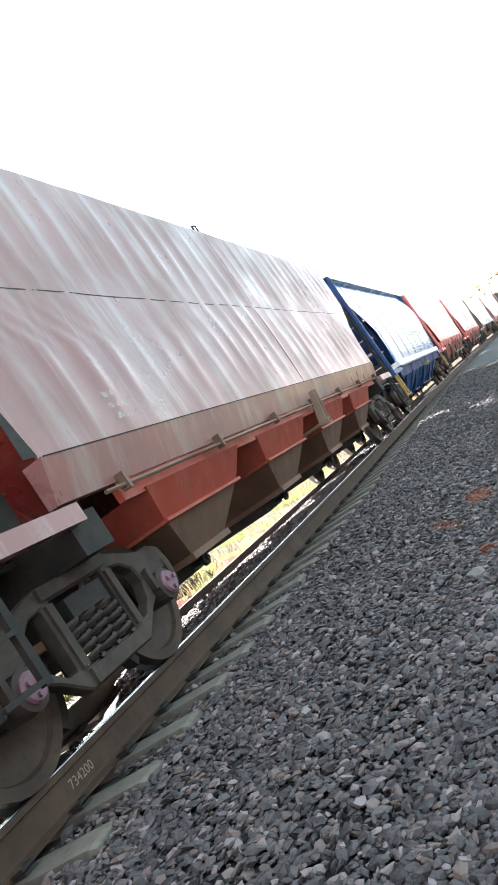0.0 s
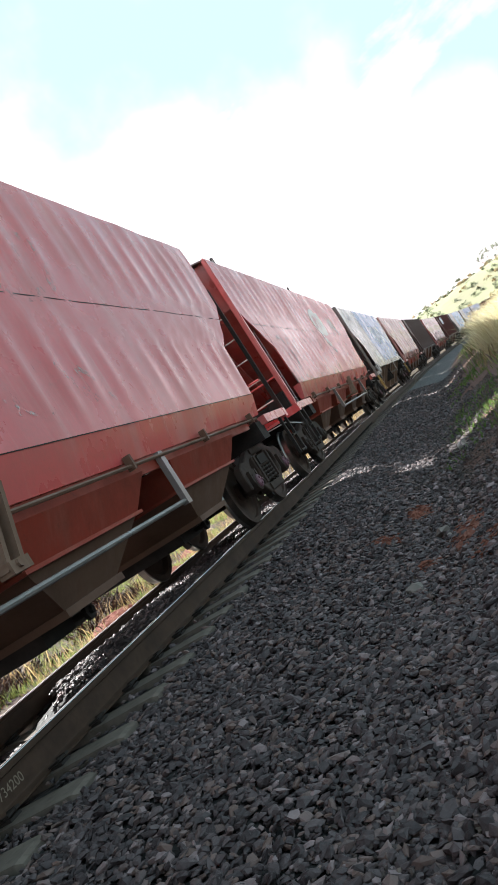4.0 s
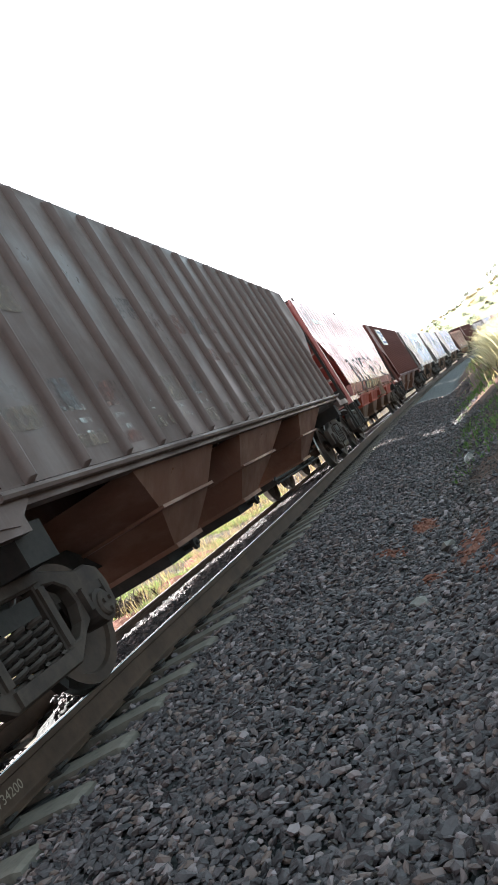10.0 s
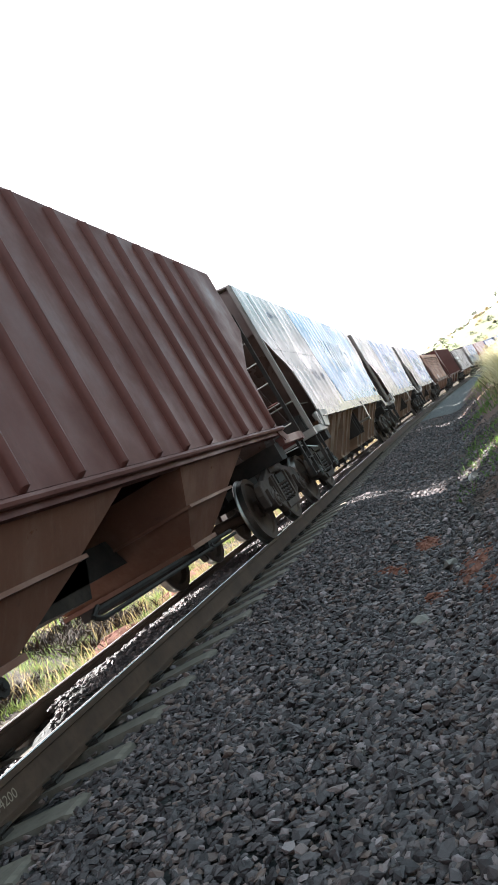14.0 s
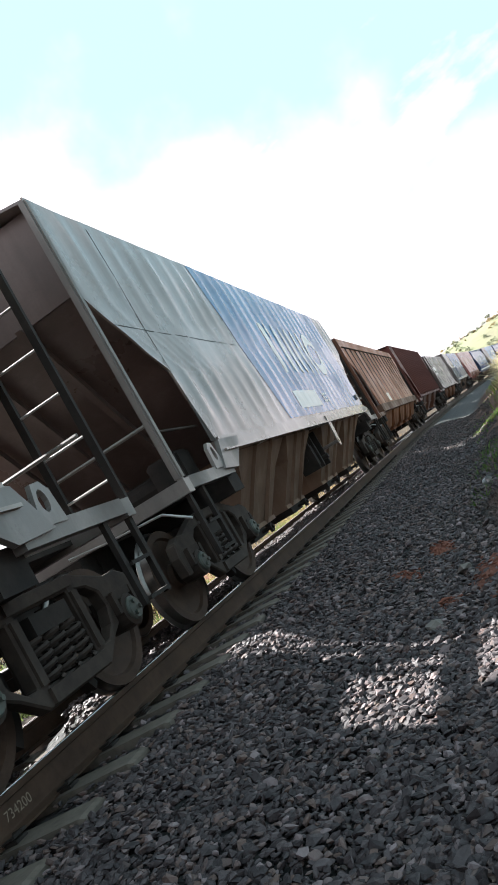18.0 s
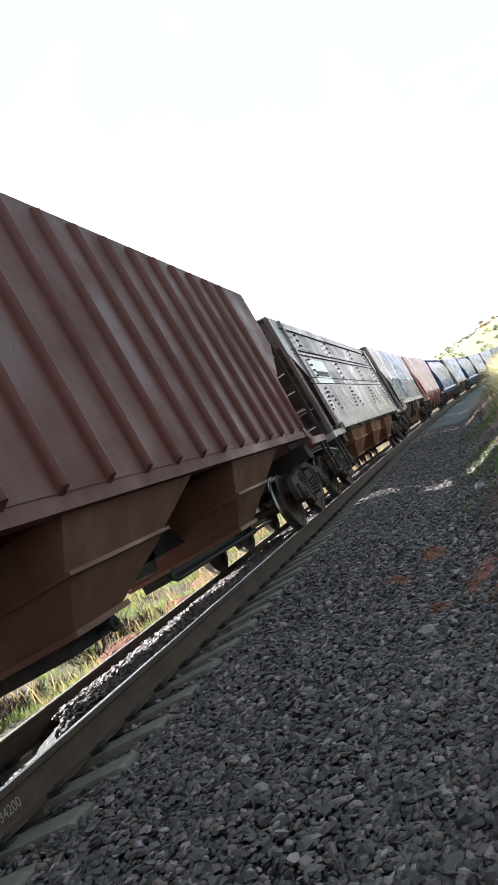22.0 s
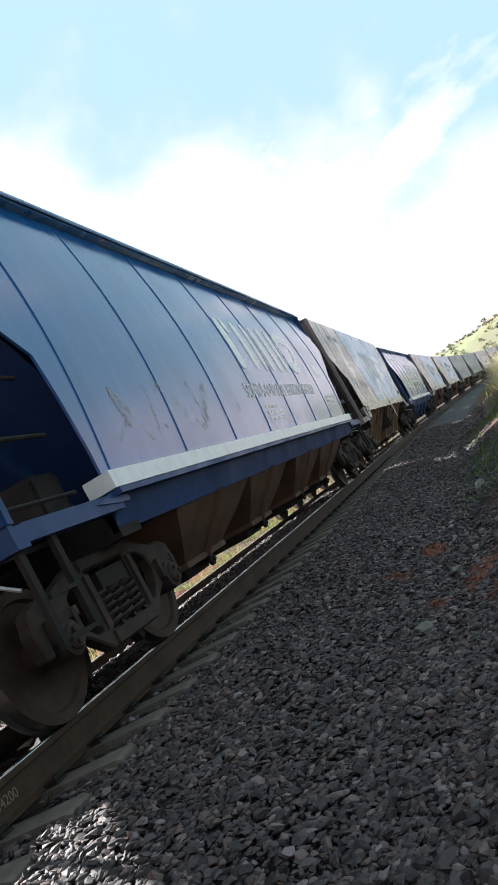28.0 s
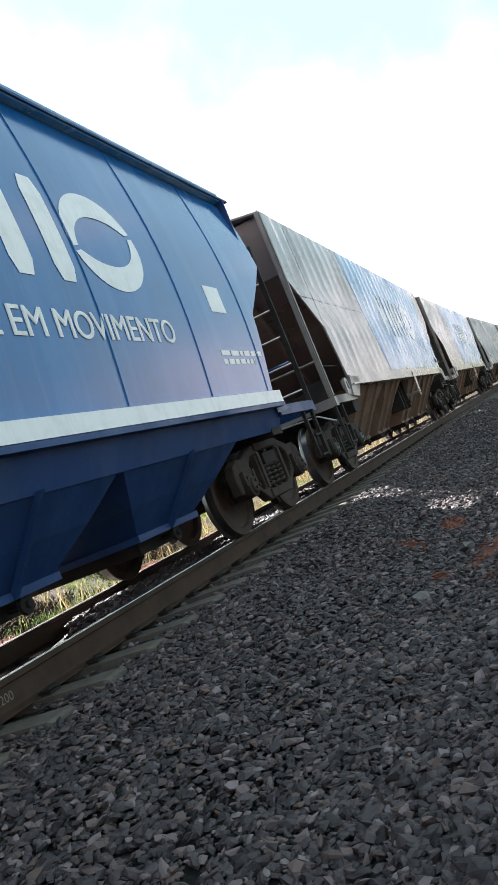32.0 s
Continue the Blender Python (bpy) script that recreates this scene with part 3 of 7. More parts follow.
def build_track():
    line = thing("railway_track", "rusty steel rails on grimy concrete sleepers", "railway track")
    tagged(line, kind="structure")
    foot = [(-0.07, -0.178), (0.07, -0.178), (0.07, -0.166), (0.012, -0.148), (0.009, -0.142), (0.009, -0.002), (0.034, 0.008), (0.034, 0.044),
            (-0.034, 0.044), (-0.034, 0.008), (-0.009, -0.002), (-0.009, -0.142), (-0.012, -0.148), (-0.07, -0.166)]
    head = [(-0.033, 0.0445), (0.012, 0.0445), (0.010, 0.049), (0.004, 0.05), (-0.024, 0.05), (-0.031, 0.049)]
    for u in (HALF, -HALF):
        r = sweep_rail("rail", u, foot, M["rail"], line)
        sweep_rail("railhead", u, head, M["railhead"], r)

    def sleeper(bm):
        for sgn in (1, -1):
            pts = [(0.0, -0.235, 0.11), (sgn * 0.45, -0.235, 0.11), (sgn * 0.62, -0.185, 0.125), (sgn * 1.46, -0.185, 0.125)]
            for (xa, za, ha), (xb, zb, hb) in zip(pts, pts[1:]):
                low = [(xa, -ha - 0.02, -0.42), (xb, -hb - 0.02, -0.42), (xb, hb + 0.02, -0.42), (xa, ha + 0.02, -0.42)]
                high = [(xa, -ha + 0.015, za), (xb, -hb + 0.015, zb), (xb, hb - 0.015, zb), (xa, ha - 0.015, za)]
                hexa(bm, low, high)
            xe = sgn * 1.46
            hexa(bm, [(xe, -0.145, -0.42), (xe + sgn * 0.06, -0.13, -0.42), (xe + sgn * 0.06, 0.13, -0.42), (xe, 0.145, -0.42)],
                 [(xe, -0.11, -0.185), (xe + sgn * 0.04, -0.10, -0.20), (xe + sgn * 0.04, 0.10, -0.20), (xe, 0.11, -0.185)])

    def clip(bm):
        box(bm, -0.045, 0.045, -0.05, 0.05, -0.187, -0.165)
        pipe(bm, [(-0.05, -0.05, -0.16), (0.04, -0.055, -0.145), (0.055, 0.0, -0.14), (0.04, 0.055, -0.145), (-0.05, 0.05, -0.155)], 0.011, 5)

    me, cl = shared("sleeper", sleeper, M["concrete"]), shared("rail_clip", clip, M["dark"])
    for i in range(-8, 75):
        s = SLEEPER_0 + SLEEPER_STEP * i
        x, y, a = track(s)
        ob = new("sleeper", me)
        ob.parent, ob.matrix_basis = line, pose(x, y, random.uniform(-0.006, 0.006), 0, 0, a + random.uniform(-0.6, 0.6))
        if i < 40:
            for u, flip in ((HALF + 0.115, 0), (HALF - 0.115, 180), (-HALF + 0.115, 0), (-HALF - 0.115, 180)):
                c = new("rail_clip", cl)
                c.parent, c.matrix_basis = ob, pose(u, 0, 0, 0, 0, flip)
    far = bmesh.new()
    for i in range(75, 330):
        x, y, a = track(SLEEPER_0 + SLEEPER_STEP * i)
        m = pose(x, y, 0, 0, 0, a)
        old = len(far.verts)
        box(far, -1.48, 1.48, -0.12, 0.12, -0.4, -0.187)
        far.verts.ensure_lookup_table()
        for v in far.verts[old:]:
            v.co = m @ v.co
    tagged(part("far_sleepers", far, M["concrete"], line), kind="stuff")
    return line


SLEEPER_0, SLEEPER_STEP = 3.91, 0.55
railway = build_track()


# ---- wagons ----
SIDE = 1.535                 # half the width of a wagon
DECK = 1.30
TOP, SKIRT = [4.55], [1.62]   # heights of the eaves and of the foot of the side sheets, set for each kind of wagon
END_GAP = 0.6                # from the middle of the coupling to the end of the deck


def ripple(y, z, amp, step):
    """Upright pleats between the hidden frames, deepest in the middle of each row of sheets."""
    lo, hi = (3.087, TOP[0]) if z > 3.087 else (SKIRT[0], 3.087)
    t = min(max((hi - z) / (hi - lo), 0.0), 1.0)
    env = math.sin(math.pi * t ** 0.8) ** 0.8 if 0 < t < 1 else 0.0
    ph = 0.9 * noise.noise((y * 0.5, z * 0.35, 2.0))
    pleat = (0.5 - 0.5 * math.cos(2 * math.pi * y / step + ph)) ** 2.2
    return amp * env * pleat * (0.65 + 0.6 * noise.noise((y * 0.8, z * 0.5, 9.0))) + 0.4 * amp * noise.noise((y * 1.1, z * 1.1, 4.0))


def edge_at(z, slope=True):
    """How far the side sheet stands back from the end of the deck, at height z."""
    pts = [(1.3, 1.46), (1.65, 1.42), (2.55, 1.22), (3.38, 0.07), (4.6, 0.04)] if slope else [(1.5, 0.9), (2.3, 0.9), (3.3, 0.05), (4.6, 0.04)]
    for (a, ea), (b, eb) in zip(pts, pts[1:]):
        if z <= b:
            return ea + (eb - ea) * (z - a) / (b - a)
    return pts[-1][1]


def side_x(z, kind):
    if kind == "round":
        t = (z - 1.5) / (TOP[0] - 1.5)
        return SIDE - 0.02 + 0.10 * math.sin(math.pi * min(max(t, 0), 1)) - 0.16 * max(t, 0) ** 2
    return SIDE - 0.035 * (z - SKIRT[0]) / (TOP[0] - SKIRT[0])


LIFT = [0.004]              # how far markings stand off the sheet of the wagon being built
FACE = ["flat", 0.0, 0.52, 0.0]    # kind of side sheet, depth of its dents, their distance, height of its fold


def face_x(y, z):
    """The outer face of the side sheet of the wagon being built."""
    kind, amp, step, fold = FACE
    if z < fold:
        return SIDE + 0.012 - 0.095 * (fold - z) / 0.31
    return side_x(z, kind) + (ripple(y, z, amp, step) if amp else 0) + (0.004 if kind == "rib" else 0.0)


def sheet(bm, hb, kind, sgn=1, span=None, heights=None, lift=0.0, amp=0.008, step=0.52, cut=True, slant=0.0):
    """A side sheet from end to end, or a stretch of it, following the dents of the sheet below it."""
    z0, z1 = heights or (SKIRT[0], TOP[0])
    stops = [z0] + [q for q in (2.55, 3.38) if z0 + 0.05 < q < z1 - 0.05] + [z1]
    zs = [z0]
    for lo_z, hi_z in zip(stops, stops[1:]):
        k = max(1, int((hi_z - lo_z) / 0.17))
        zs += [lo_z + (hi_z - lo_z) * (i + 1) / k for i in range(k)]
    a, b = span or (-hb, hb)
    ny = max(2, int((b - a) / (0.075 if amp > 0.01 else 0.25)))
    grid = []
    for z in zs:
        lo = max(a + slant * (z - z0), -hb + edge_at(z, cut)) if span else -hb + edge_at(z, cut)
        hi = min(b + (slant * (z - z0) if span and b < hb - 2 else 0), hb - edge_at(z, cut)) if span else hb - edge_at(z, cut)
        row = []
        for i in range(ny + 1):
            y = lo + (hi - lo) * i / ny
            row.append(bm.verts.new((sgn * (side_x(z, kind) + lift + (ripple(y, z, amp, step) if amp else 0)), y, z)))
        grid.append(row)
    for r0, r1 in zip(grid, grid[1:]):
        for i in range(ny):
            bm.faces.new((r0[i], r0[i + 1], r1[i + 1], r1[i]))
    back = bmesh.ops.extrude_face_region(bm, geom=list(bm.faces))
    for v in [g for g in back["geom"] if isinstance(g, bmesh.types.BMVert)]:
        v.co.x -= sgn * (0.025 if lift == 0 else min(lift * 0.6, 0.004))


def with_treads(me):
    """Gives the running faces of the wheels their polished steel."""
    if len(me.materials) < 2:
        me.materials.append(M["tread"])
        for f in me.polygons:
            if 0.486 < math.hypot(f.center.y, f.center.z) < 0.53:
                f.material_index = 1
    return me


def truck_meshes(look_as):
    frame_mat = M[look_as]

    def side_frame(bm):
        outline = [(-1.17, 0.40), (-1.20, 0.60), (-1.16, 0.74), (-1.02, 0.80), (-0.86, 0.79), (-0.5, 0.90), (-0.36, 0.93), (0.36, 0.93), (0.5, 0.90),
                   (0.86, 0.79), (1.02, 0.80), (1.16, 0.74), (1.20, 0.60), (1.17, 0.40), (1.08, 0.40), (1.06, 0.62), (0.76, 0.62), (0.74, 0.42),
                   (0.62, 0.36), (0.40, 0.21), (-0.40, 0.21), (-0.62, 0.36), (-0.74, 0.42), (-0.76, 0.62), (-1.06, 0.62), (-1.08, 0.40)]
        left = [(-0.42, 0.80), (-0.56, 0.78), (-0.68, 0.70), (-0.70, 0.58), (-0.64, 0.45), (-0.52, 0.36), (-0.42, 0.36)]
        right = [(-y, z) for y, z in left][::-1]
        mid = [(-0.32, 0.34), (0.32, 0.34), (0.32, 0.82), (-0.32, 0.82)]
        plate(bm, [outline, left, right, mid], -0.06, 0.06)
        bevelled(bm, 0.014)
        box(bm, -0.09, 0.09, -0.36, 0.36, 0.23, 0.33)
        box(bm, -0.085, 0.085, -0.40, 0.40, 0.84, 0.92)
        for y in (-0.365, 0.365):
            box(bm, -0.085, 0.085, y - 0.035, y + 0.035, 0.36, 0.8)

    def spring(bm):
        turns, rings = 5, []
        for i in range(turns * 8 + 1):
            a = 2 * math.pi * i / 8
            c = Vector((-0.01 + 0.055 * math.cos(a), 0.088 * math.sin(a), 0.335 + 0.29 * i / (turns * 8)))
            out = Vector((math.cos(a), math.sin(a), 0))
            rings.append([bm.verts.new(c + out * (0.019 * math.cos(k * 1.2566)) + Vector((0, 0, 0.019 * math.sin(k * 1.2566)))) for k in range(5)])
        for r0, r1 in zip(rings, rings[1:]):
            for k in range(5):
                bm.faces.new((r0[k], r0[(k + 1) % 5], r1[(k + 1) % 5], r1[k]))

    def wheelset(bm):
        tread = [(-0.075, 0.0), (-0.075, 0.11), (-0.03, 0.13), (-0.005, 0.36), (-0.055, 0.385), (-0.07, 0.40), (-0.07, 0.485), (-0.055, 0.495), (-0.038, 0.485),
                 (-0.028, 0.467), (0.065, 0.463), (0.065, 0.392), (0.035, 0.375), (0.03, 0.30), (0.005, 0.2), (0.03, 0.13), (0.09, 0.12), (0.09, 0.0)]
        for sgn in (1, -1):
            old = len(bm.verts)
            lathe(bm, [(x, r * 1.058) for x, r in tread], 36)
            bm.verts.ensure_lookup_table()
            for v in bm.verts[old:]:
                v.co.x = sgn * (v.co.x + HALF)
        tube(bm, (-HALF, 0, 0), (HALF, 0, 0), 0.082, 14)
        for sgn in (1, -1):
            tube(bm, (sgn * HALF, 0, 0), (sgn * 1.02, 0, 0), 0.075, 12)

    def cap(bm):
        for sgn in (1,):
            old = len(bm.verts)
            lathe(bm, [(1.19, 0.0), (1.19, 0.098), (1.225, 0.096), (1.24, 0.082), (1.24, 0.0)], 20)
            for i in range(3):
                a = 2 * math.pi * i / 3 + 0.4
                c = (0.052 * math.cos(a), 0.052 * math.sin(a))
                tube(bm, (1.235, *c), (1.262, *c), 0.019, 6)
            bm.verts.ensure_lookup_table()
            for v in bm.verts[old:]:
                v.co.x *= sgn

    def bolster(bm):
        box(bm, -1.17, 1.17, -0.22, 0.22, 0.64, 0.78)
        box(bm, -0.3, 0.3, -0.28, 0.28, 0.76, 0.9)
        for y in (-0.55, 0.55):
            box(bm, -0.75, 0.75, y - 0.05, y + 0.05, 0.36, 0.46)

    def adapter(bm):
        box(bm, -0.1, 0.1, -0.13, 0.13, 0.58, 0.65)
        box(bm, -0.11, 0.11, -0.17, -0.12, 0.47, 0.64)
        box(bm, -0.11, 0.11, 0.12, 0.17, 0.47, 0.64)
        old = len(bm.verts)
        lathe(bm, [(-0.11, 0.0), (-0.11, 0.135), (0.03, 0.138), (0.11, 0.13), (0.12, 0.10), (0.12, 0.0)], 18)
        bm.verts.ensure_lookup_table()
        for v in bm.verts[old:]:
            v.co.z += WHEEL_R - 0.03

    def shoe(bm):
        for i in range(5):
            a0, a1 = radians(150 + 14 * i), radians(164 + 14 * i)
            hexa(bm, [(-0.05, 0.503 * math.cos(a0), 0.503 * math.sin(a0)), (0.05, 0.503 * math.cos(a0), 0.503 * math.sin(a0)),
                      (0.05, 0.503 * math.cos(a1), 0.503 * math.sin(a1)), (-0.05, 0.503 * math.cos(a1), 0.503 * math.sin(a1))],
                 [(-0.05, 0.57 * math.cos(a0), 0.57 * math.sin(a0)), (0.05, 0.57 * math.cos(a0), 0.57 * math.sin(a0)),
                  (0.05, 0.57 * math.cos(a1), 0.57 * math.sin(a1)), (-0.05, 0.57 * math.cos(a1), 0.57 * math.sin(a1))])

    return (shared("truck", bolster, M["dark"]), shared("side_frame", side_frame, frame_mat), shared("spring", spring, frame_mat, True),
            with_treads(shared("wheelset", wheelset, M["wheel"], True)), cap, shared("bearing_adapter", adapter, frame_mat), shared("brake_shoe", shoe, M["dark"]))


WHEELS = []                  # (wheelset, its place along its truck)
AXLE = 0.90
WHEEL_R = 0.49


def add_truck(wagon, y, frames="truck", caps="truck"):
    bol, frame_me, spring, wset, cap, adapter, shoe = truck_meshes(frames)
    t = part("truck", bol, None, wagon)
    t.location = (0, y, 0.08)
    for sgn in (1, -1):
        f = part("side_frame", frame_me, None, t, "cast iron side frame with openings")
        f.location = (sgn * 1.09, 0, 0)
        for ys in (-0.205, 0.0, 0.205):
            s = part("spring", spring, None, t)
            s.location = (sgn * 1.12, ys, 0)
        for ya in (AXLE, -AXLE):
            a = part("bearing_adapter", adapter, None, t)
            a.location = (sgn * 1.09, ya, 0)
    capme = shared("bearing_cap", cap, M[caps], True)
    for ya in (AXLE, -AXLE):
        w = part("wheelset", wset, None, t, "worn steel wheels on an axle")
        w.location = (0, ya, WHEEL_R - 0.03)
        WHEELS.append((w, ya))
        for turn in (0, 180):
            c = part("bearing_cap", capme, None, t)
            c.matrix_basis = pose(0, ya, WHEEL_R - 0.03, 0, 0, turn)
            if turn == 0:
                WHEELS.append((c, ya))
        for sgn in (1, -1):
            b = part("brake_shoe", shoe, None, t)
            b.matrix_basis = pose(sgn * HALF, ya, WHEEL_R - 0.03) if ya > 0 else pose(sgn * HALF, ya, WHEEL_R - 0.03, 0, 0, 180)
    return t


def add_ends(wagon, hb, body_mat, frame_mat, post_mat, step_mat, gussets=True, slope_in=2.35):
    """Decks, corner posts, ladders, sloped end sheets, couplers, steps and hoses at both ends."""
    top = TOP[0]

    def deck(bm):
        box(bm, -SIDE, SIDE, 0.0, 0.14, DECK - 0.13, DECK + 0.02)

    # plate added to block sun that would fall through the open deck frame
    def platform(bm):
        box(bm, -0.98, 0.98, 0.14, 1.35, DECK - 0.09, DECK - 0.05)

    def deck_edge(bm):
        box(bm, -0.12, 0.0, 0.14, 1.5, DECK - 0.10, DECK + 0.03)

    def gusset(bm):
        if SKIRT[0] != 1.60:
            prism(bm, [(1.10, DECK - 0.02), (1.4, DECK - 0.05), (1.62, SKIRT[0] - 0.10), (1.62, SKIRT[0] + 0.01), (1.41, SKIRT[0] + 0.01)], SIDE - 0.02, SIDE + 0.012)
            return
        prism(bm, [(1.16, DECK - 0.03), (1.6, DECK - 0.06), (2.10, SKIRT[0] - 0.04), (2.10, SKIRT[0] + 0.015), (1.405, SKIRT[0] + 0.015)], SIDE - 0.02, SIDE + 0.034)

    def lug(bm):
        hole = [(1.11 + 0.055 * math.cos(a), DECK + 0.17 + 0.085 * math.sin(a)) for a in (2 * math.pi * i / 12 for i in range(12))]
        plate(bm, [[(0.95, DECK), (0.99, DECK + 0.24), (1.06, DECK + 0.31), (1.17, DECK + 0.30), (1.27, DECK)], hole], SIDE - 0.03, SIDE + 0.012)

    def slope(bm):
        hexa(bm, [(-SIDE + 0.05, slope_in, 1.5), (SIDE - 0.05, slope_in, 1.5), (SIDE - 0.05, slope_in + 0.04, 1.5), (-SIDE + 0.05, slope_in + 0.04, 1.5)],
             [(-SIDE + 0.05, 0.26, 3.55), (SIDE - 0.05, 0.26, 3.55), (SIDE - 0.05, 0.30, 3.55), (-SIDE + 0.05, 0.30, 3.55)])

    def end_wall(bm):
        box(bm, -SIDE + 0.05, SIDE - 0.05, 0.22, 0.255, 3.5, top - 0.02)

    def stiffener(bm):
        hexa(bm, [(-0.04, slope_in - 0.1, 1.35), (0.04, slope_in - 0.1, 1.35), (0.04, slope_in, 1.35), (-0.04, slope_in, 1.35)],
             [(-0.04, 0.12, 3.5), (0.04, 0.12, 3.5), (0.04, 0.26, 3.5), (-0.04, 0.26, 3.5)])

    def post(bm):
        box(bm, 0.05, 0.145, 0.0, 0.10, DECK + 0.02, top - 0.03)
        bevelled(bm, 0.02, 2)

    def bulk(bm):
        box(bm, -0.18, 0.18, -0.1, 1.7, 0.86, 1.16)

    def brake_box(bm):
        tube(bm, (0.25, 1.25, 1.47), (0.85, 1.25, 1.47), 0.16, 14)

    def gear_box(bm):
        box(bm, 0.80, 1.22, 0.95, 1.35, DECK + 0.03, DECK + 0.42)
        bevelled(bm, 0.03, 2)

    def mid_rail(bm):
        tube(bm, (-SIDE + 0.1, 0.05, 1.95), (SIDE - 0.1, 0.05, 1.95), 0.02, 6)

    def coupler(bm):
        box(bm, -0.07, 0.07, -0.42, 0.2, 0.92, 1.06)
        hexa(bm, [(-0.16, -0.62, 0.86), (0.12, -0.62, 0.86), (0.14, -0.36, 0.86), (-0.14, -0.36, 0.86)],
             [(-0.16, -0.62, 1.12), (0.12, -0.62, 1.12), (0.14, -0.36, 1.12), (-0.14, -0.36, 1.12)])

    def lever(bm):
        pipe(bm, [(SIDE - 0.1, -0.02, 0.95), (SIDE - 0.35, -0.06, 1.12), (0.5, -0.08, 1.16), (0.15, -0.2, 1.2)], 0.014, 6)

    def hose(bm):
        pipe(bm, [(0.35, 0.1, 0.9), (0.36, -0.15, 0.82), (0.3, -0.35, 0.62), (0.2, -0.5, 0.56), (0.1, -0.62, 0.62)], 0.026, 7)

    def stirrup(bm):
        for y in (0.0, 0.40):
            box(bm, -0.022, 0.022, y - 0.03, y + 0.03, 0.52, DECK - 0.08)

    def tread(bm):
        box(bm, -0.05, 0.05, 0.03, 0.37, -0.014, 0.014)

    def stile(bm):
        box(bm, -0.035, 0.035, -0.02, 0.02, DECK, 3.72)

    def rung(bm):
        tube(bm, (-0.5, 0, 0), (0.0, 0, 0), 0.013, 6)

    def grip(bm):
        tube(bm, (0, 0.0, 0), (0, 0.49, 0), 0.012, 6)

    def long_grip(bm):
        tube(bm, (0, 0.0, 0), (0, 1.0, 0), 0.018, 6)

    def bent_rod(bm):
        pipe(bm, [(SIDE - 0.1, 0.12, 2.6), (SIDE - 0.1, 0.17, 2.52), (SIDE - 0.1, 0.17, 1.95), (SIDE - 0.1, 0.24, 1.87), (SIDE - 0.1, 1.38, 1.87)], 0.014, 6)

    def rod(bm):
        tube(bm, (0, 0, 1.35), (0, 0, 3.0), 0.012, 6)

    key = f"{top}{SKIRT[0]}"
    for side, m in (("near", pose(0, -hb, 0)), ("far", pose(0, hb, 0, 0, 0, 180))):
        flip = 1 if side == "near" else -1
        for name, build, mat, label in (("end_deck", deck, frame_mat, ""), ("end_platform", platform, M["dark"], "dark iron end plate added to narrow the sunlit patch"),
                                        ("slope_sheet", slope, body_mat, "dark sloped end sheet"), ("end_wall", end_wall, body_mat, ""), ("draft_gear", bulk, M["dark"], ""),
                                        ("brake_cylinder", brake_box, M["dark"], "round iron brake cylinder"), ("gear_box", gear_box, M["dark"], "dark iron brake gear box"), ("mid_rail", mid_rail, post_mat, ""),
                                        ("coupler", coupler, M["dark"], "cast iron knuckle coupler"), ("uncoupling_lever", lever, M["galv"], "bright bent steel rod"),
                                        ("brake_hose", hose, M["dark"], "black rubber hose")):
            p = part(name, shared(f"{name}/{key}", build, mat), None, wagon, label)
            p.matrix_basis = m
        for xs in (-0.7, 0.0, 0.7):
            p = part("stiffener", shared(f"stiffener/{key}", stiffener, body_mat), None, wagon)
            p.matrix_basis = m @ pose(xs, 0, 0)
        for sgn in (1, -1):
            if step_mat:
                s = part("step", shared("step", stirrup, step_mat), None, wagon)
                s.matrix_basis = m @ pose(sgn * (SIDE - 0.06), 0.06, 0)
                for z in (0.55, 0.84):
                    tr = part("tread", shared("tread", tread, step_mat), None, s)
                    tr.location = (0, 0, z)
            e = part("deck_edge", shared("deck_edge", deck_edge, frame_mat), None, wagon)
            e.matrix_basis = m @ pose(SIDE if sgn > 0 else -SIDE + 0.12, 0, 0)
            if not gussets:
                continue
            gs = part("corner_gusset", shared(f"corner_gusset/{key}", gusset, post_mat if SKIRT[0] != 1.60 else frame_mat), None, wagon)
            gs.matrix_basis = m if sgn > 0 else m @ Matrix.Diagonal((-1, 1, 1, 1))
            if SKIRT[0] == 1.60:
                lg = part("jacking_lug", shared("jacking_lug", lug, frame_mat), None, wagon, "steel lug with an oval hole")
                lg.matrix_basis = m if sgn > 0 else m @ Matrix.Diagonal((-1, 1, 1, 1))
        # each end has its post at one corner and its ladder at the other, turned about with the end
        c = part("corner_post", shared(f"corner_post/{key}", post, post_mat), None, wagon)
        c.matrix_basis = m @ pose(SIDE - 0.145, 0.0, 0)
        ld = part("ladder", shared("ladder_stile", stile, M["dark"]), None, wagon, "dark end ladder with bright rungs")
        ld.matrix_basis = m @ pose(-(SIDE - 0.05), -0.02, 0)
        st = part("stile", shared("ladder_stile", stile, M["dark"]), None, ld)
        st.location = (0.5, 0, 0)
        for i in range(6):
            r = part("rung", shared("rung", rung, M["galv"]), None, ld)
            r.location = (0.5, 0, 1.52 + 0.41 * i)
        if side == "near":
            if SKIRT[0] == 1.60:
                g = part("hand_rod", shared("bent_hand_rod", bent_rod, M["truck_grey"]), None, wagon, "bent iron hand rod")
                g.matrix_basis = m
                continue
            long = SKIRT[0] == 1.34
            for i in range(4):
                g = part("grab_iron", shared(f"grab_iron/{long}", long_grip if long else grip, step_mat if long else M["steel"]), None, wagon)
                g.matrix_basis = m @ pose(SIDE - 0.1, 0.08 if long else 0.27, 1.45 + 0.49 * i)
            if not long:
                g = part("hand_rod", shared("hand_rod", rod, M["steel"]), None, wagon)
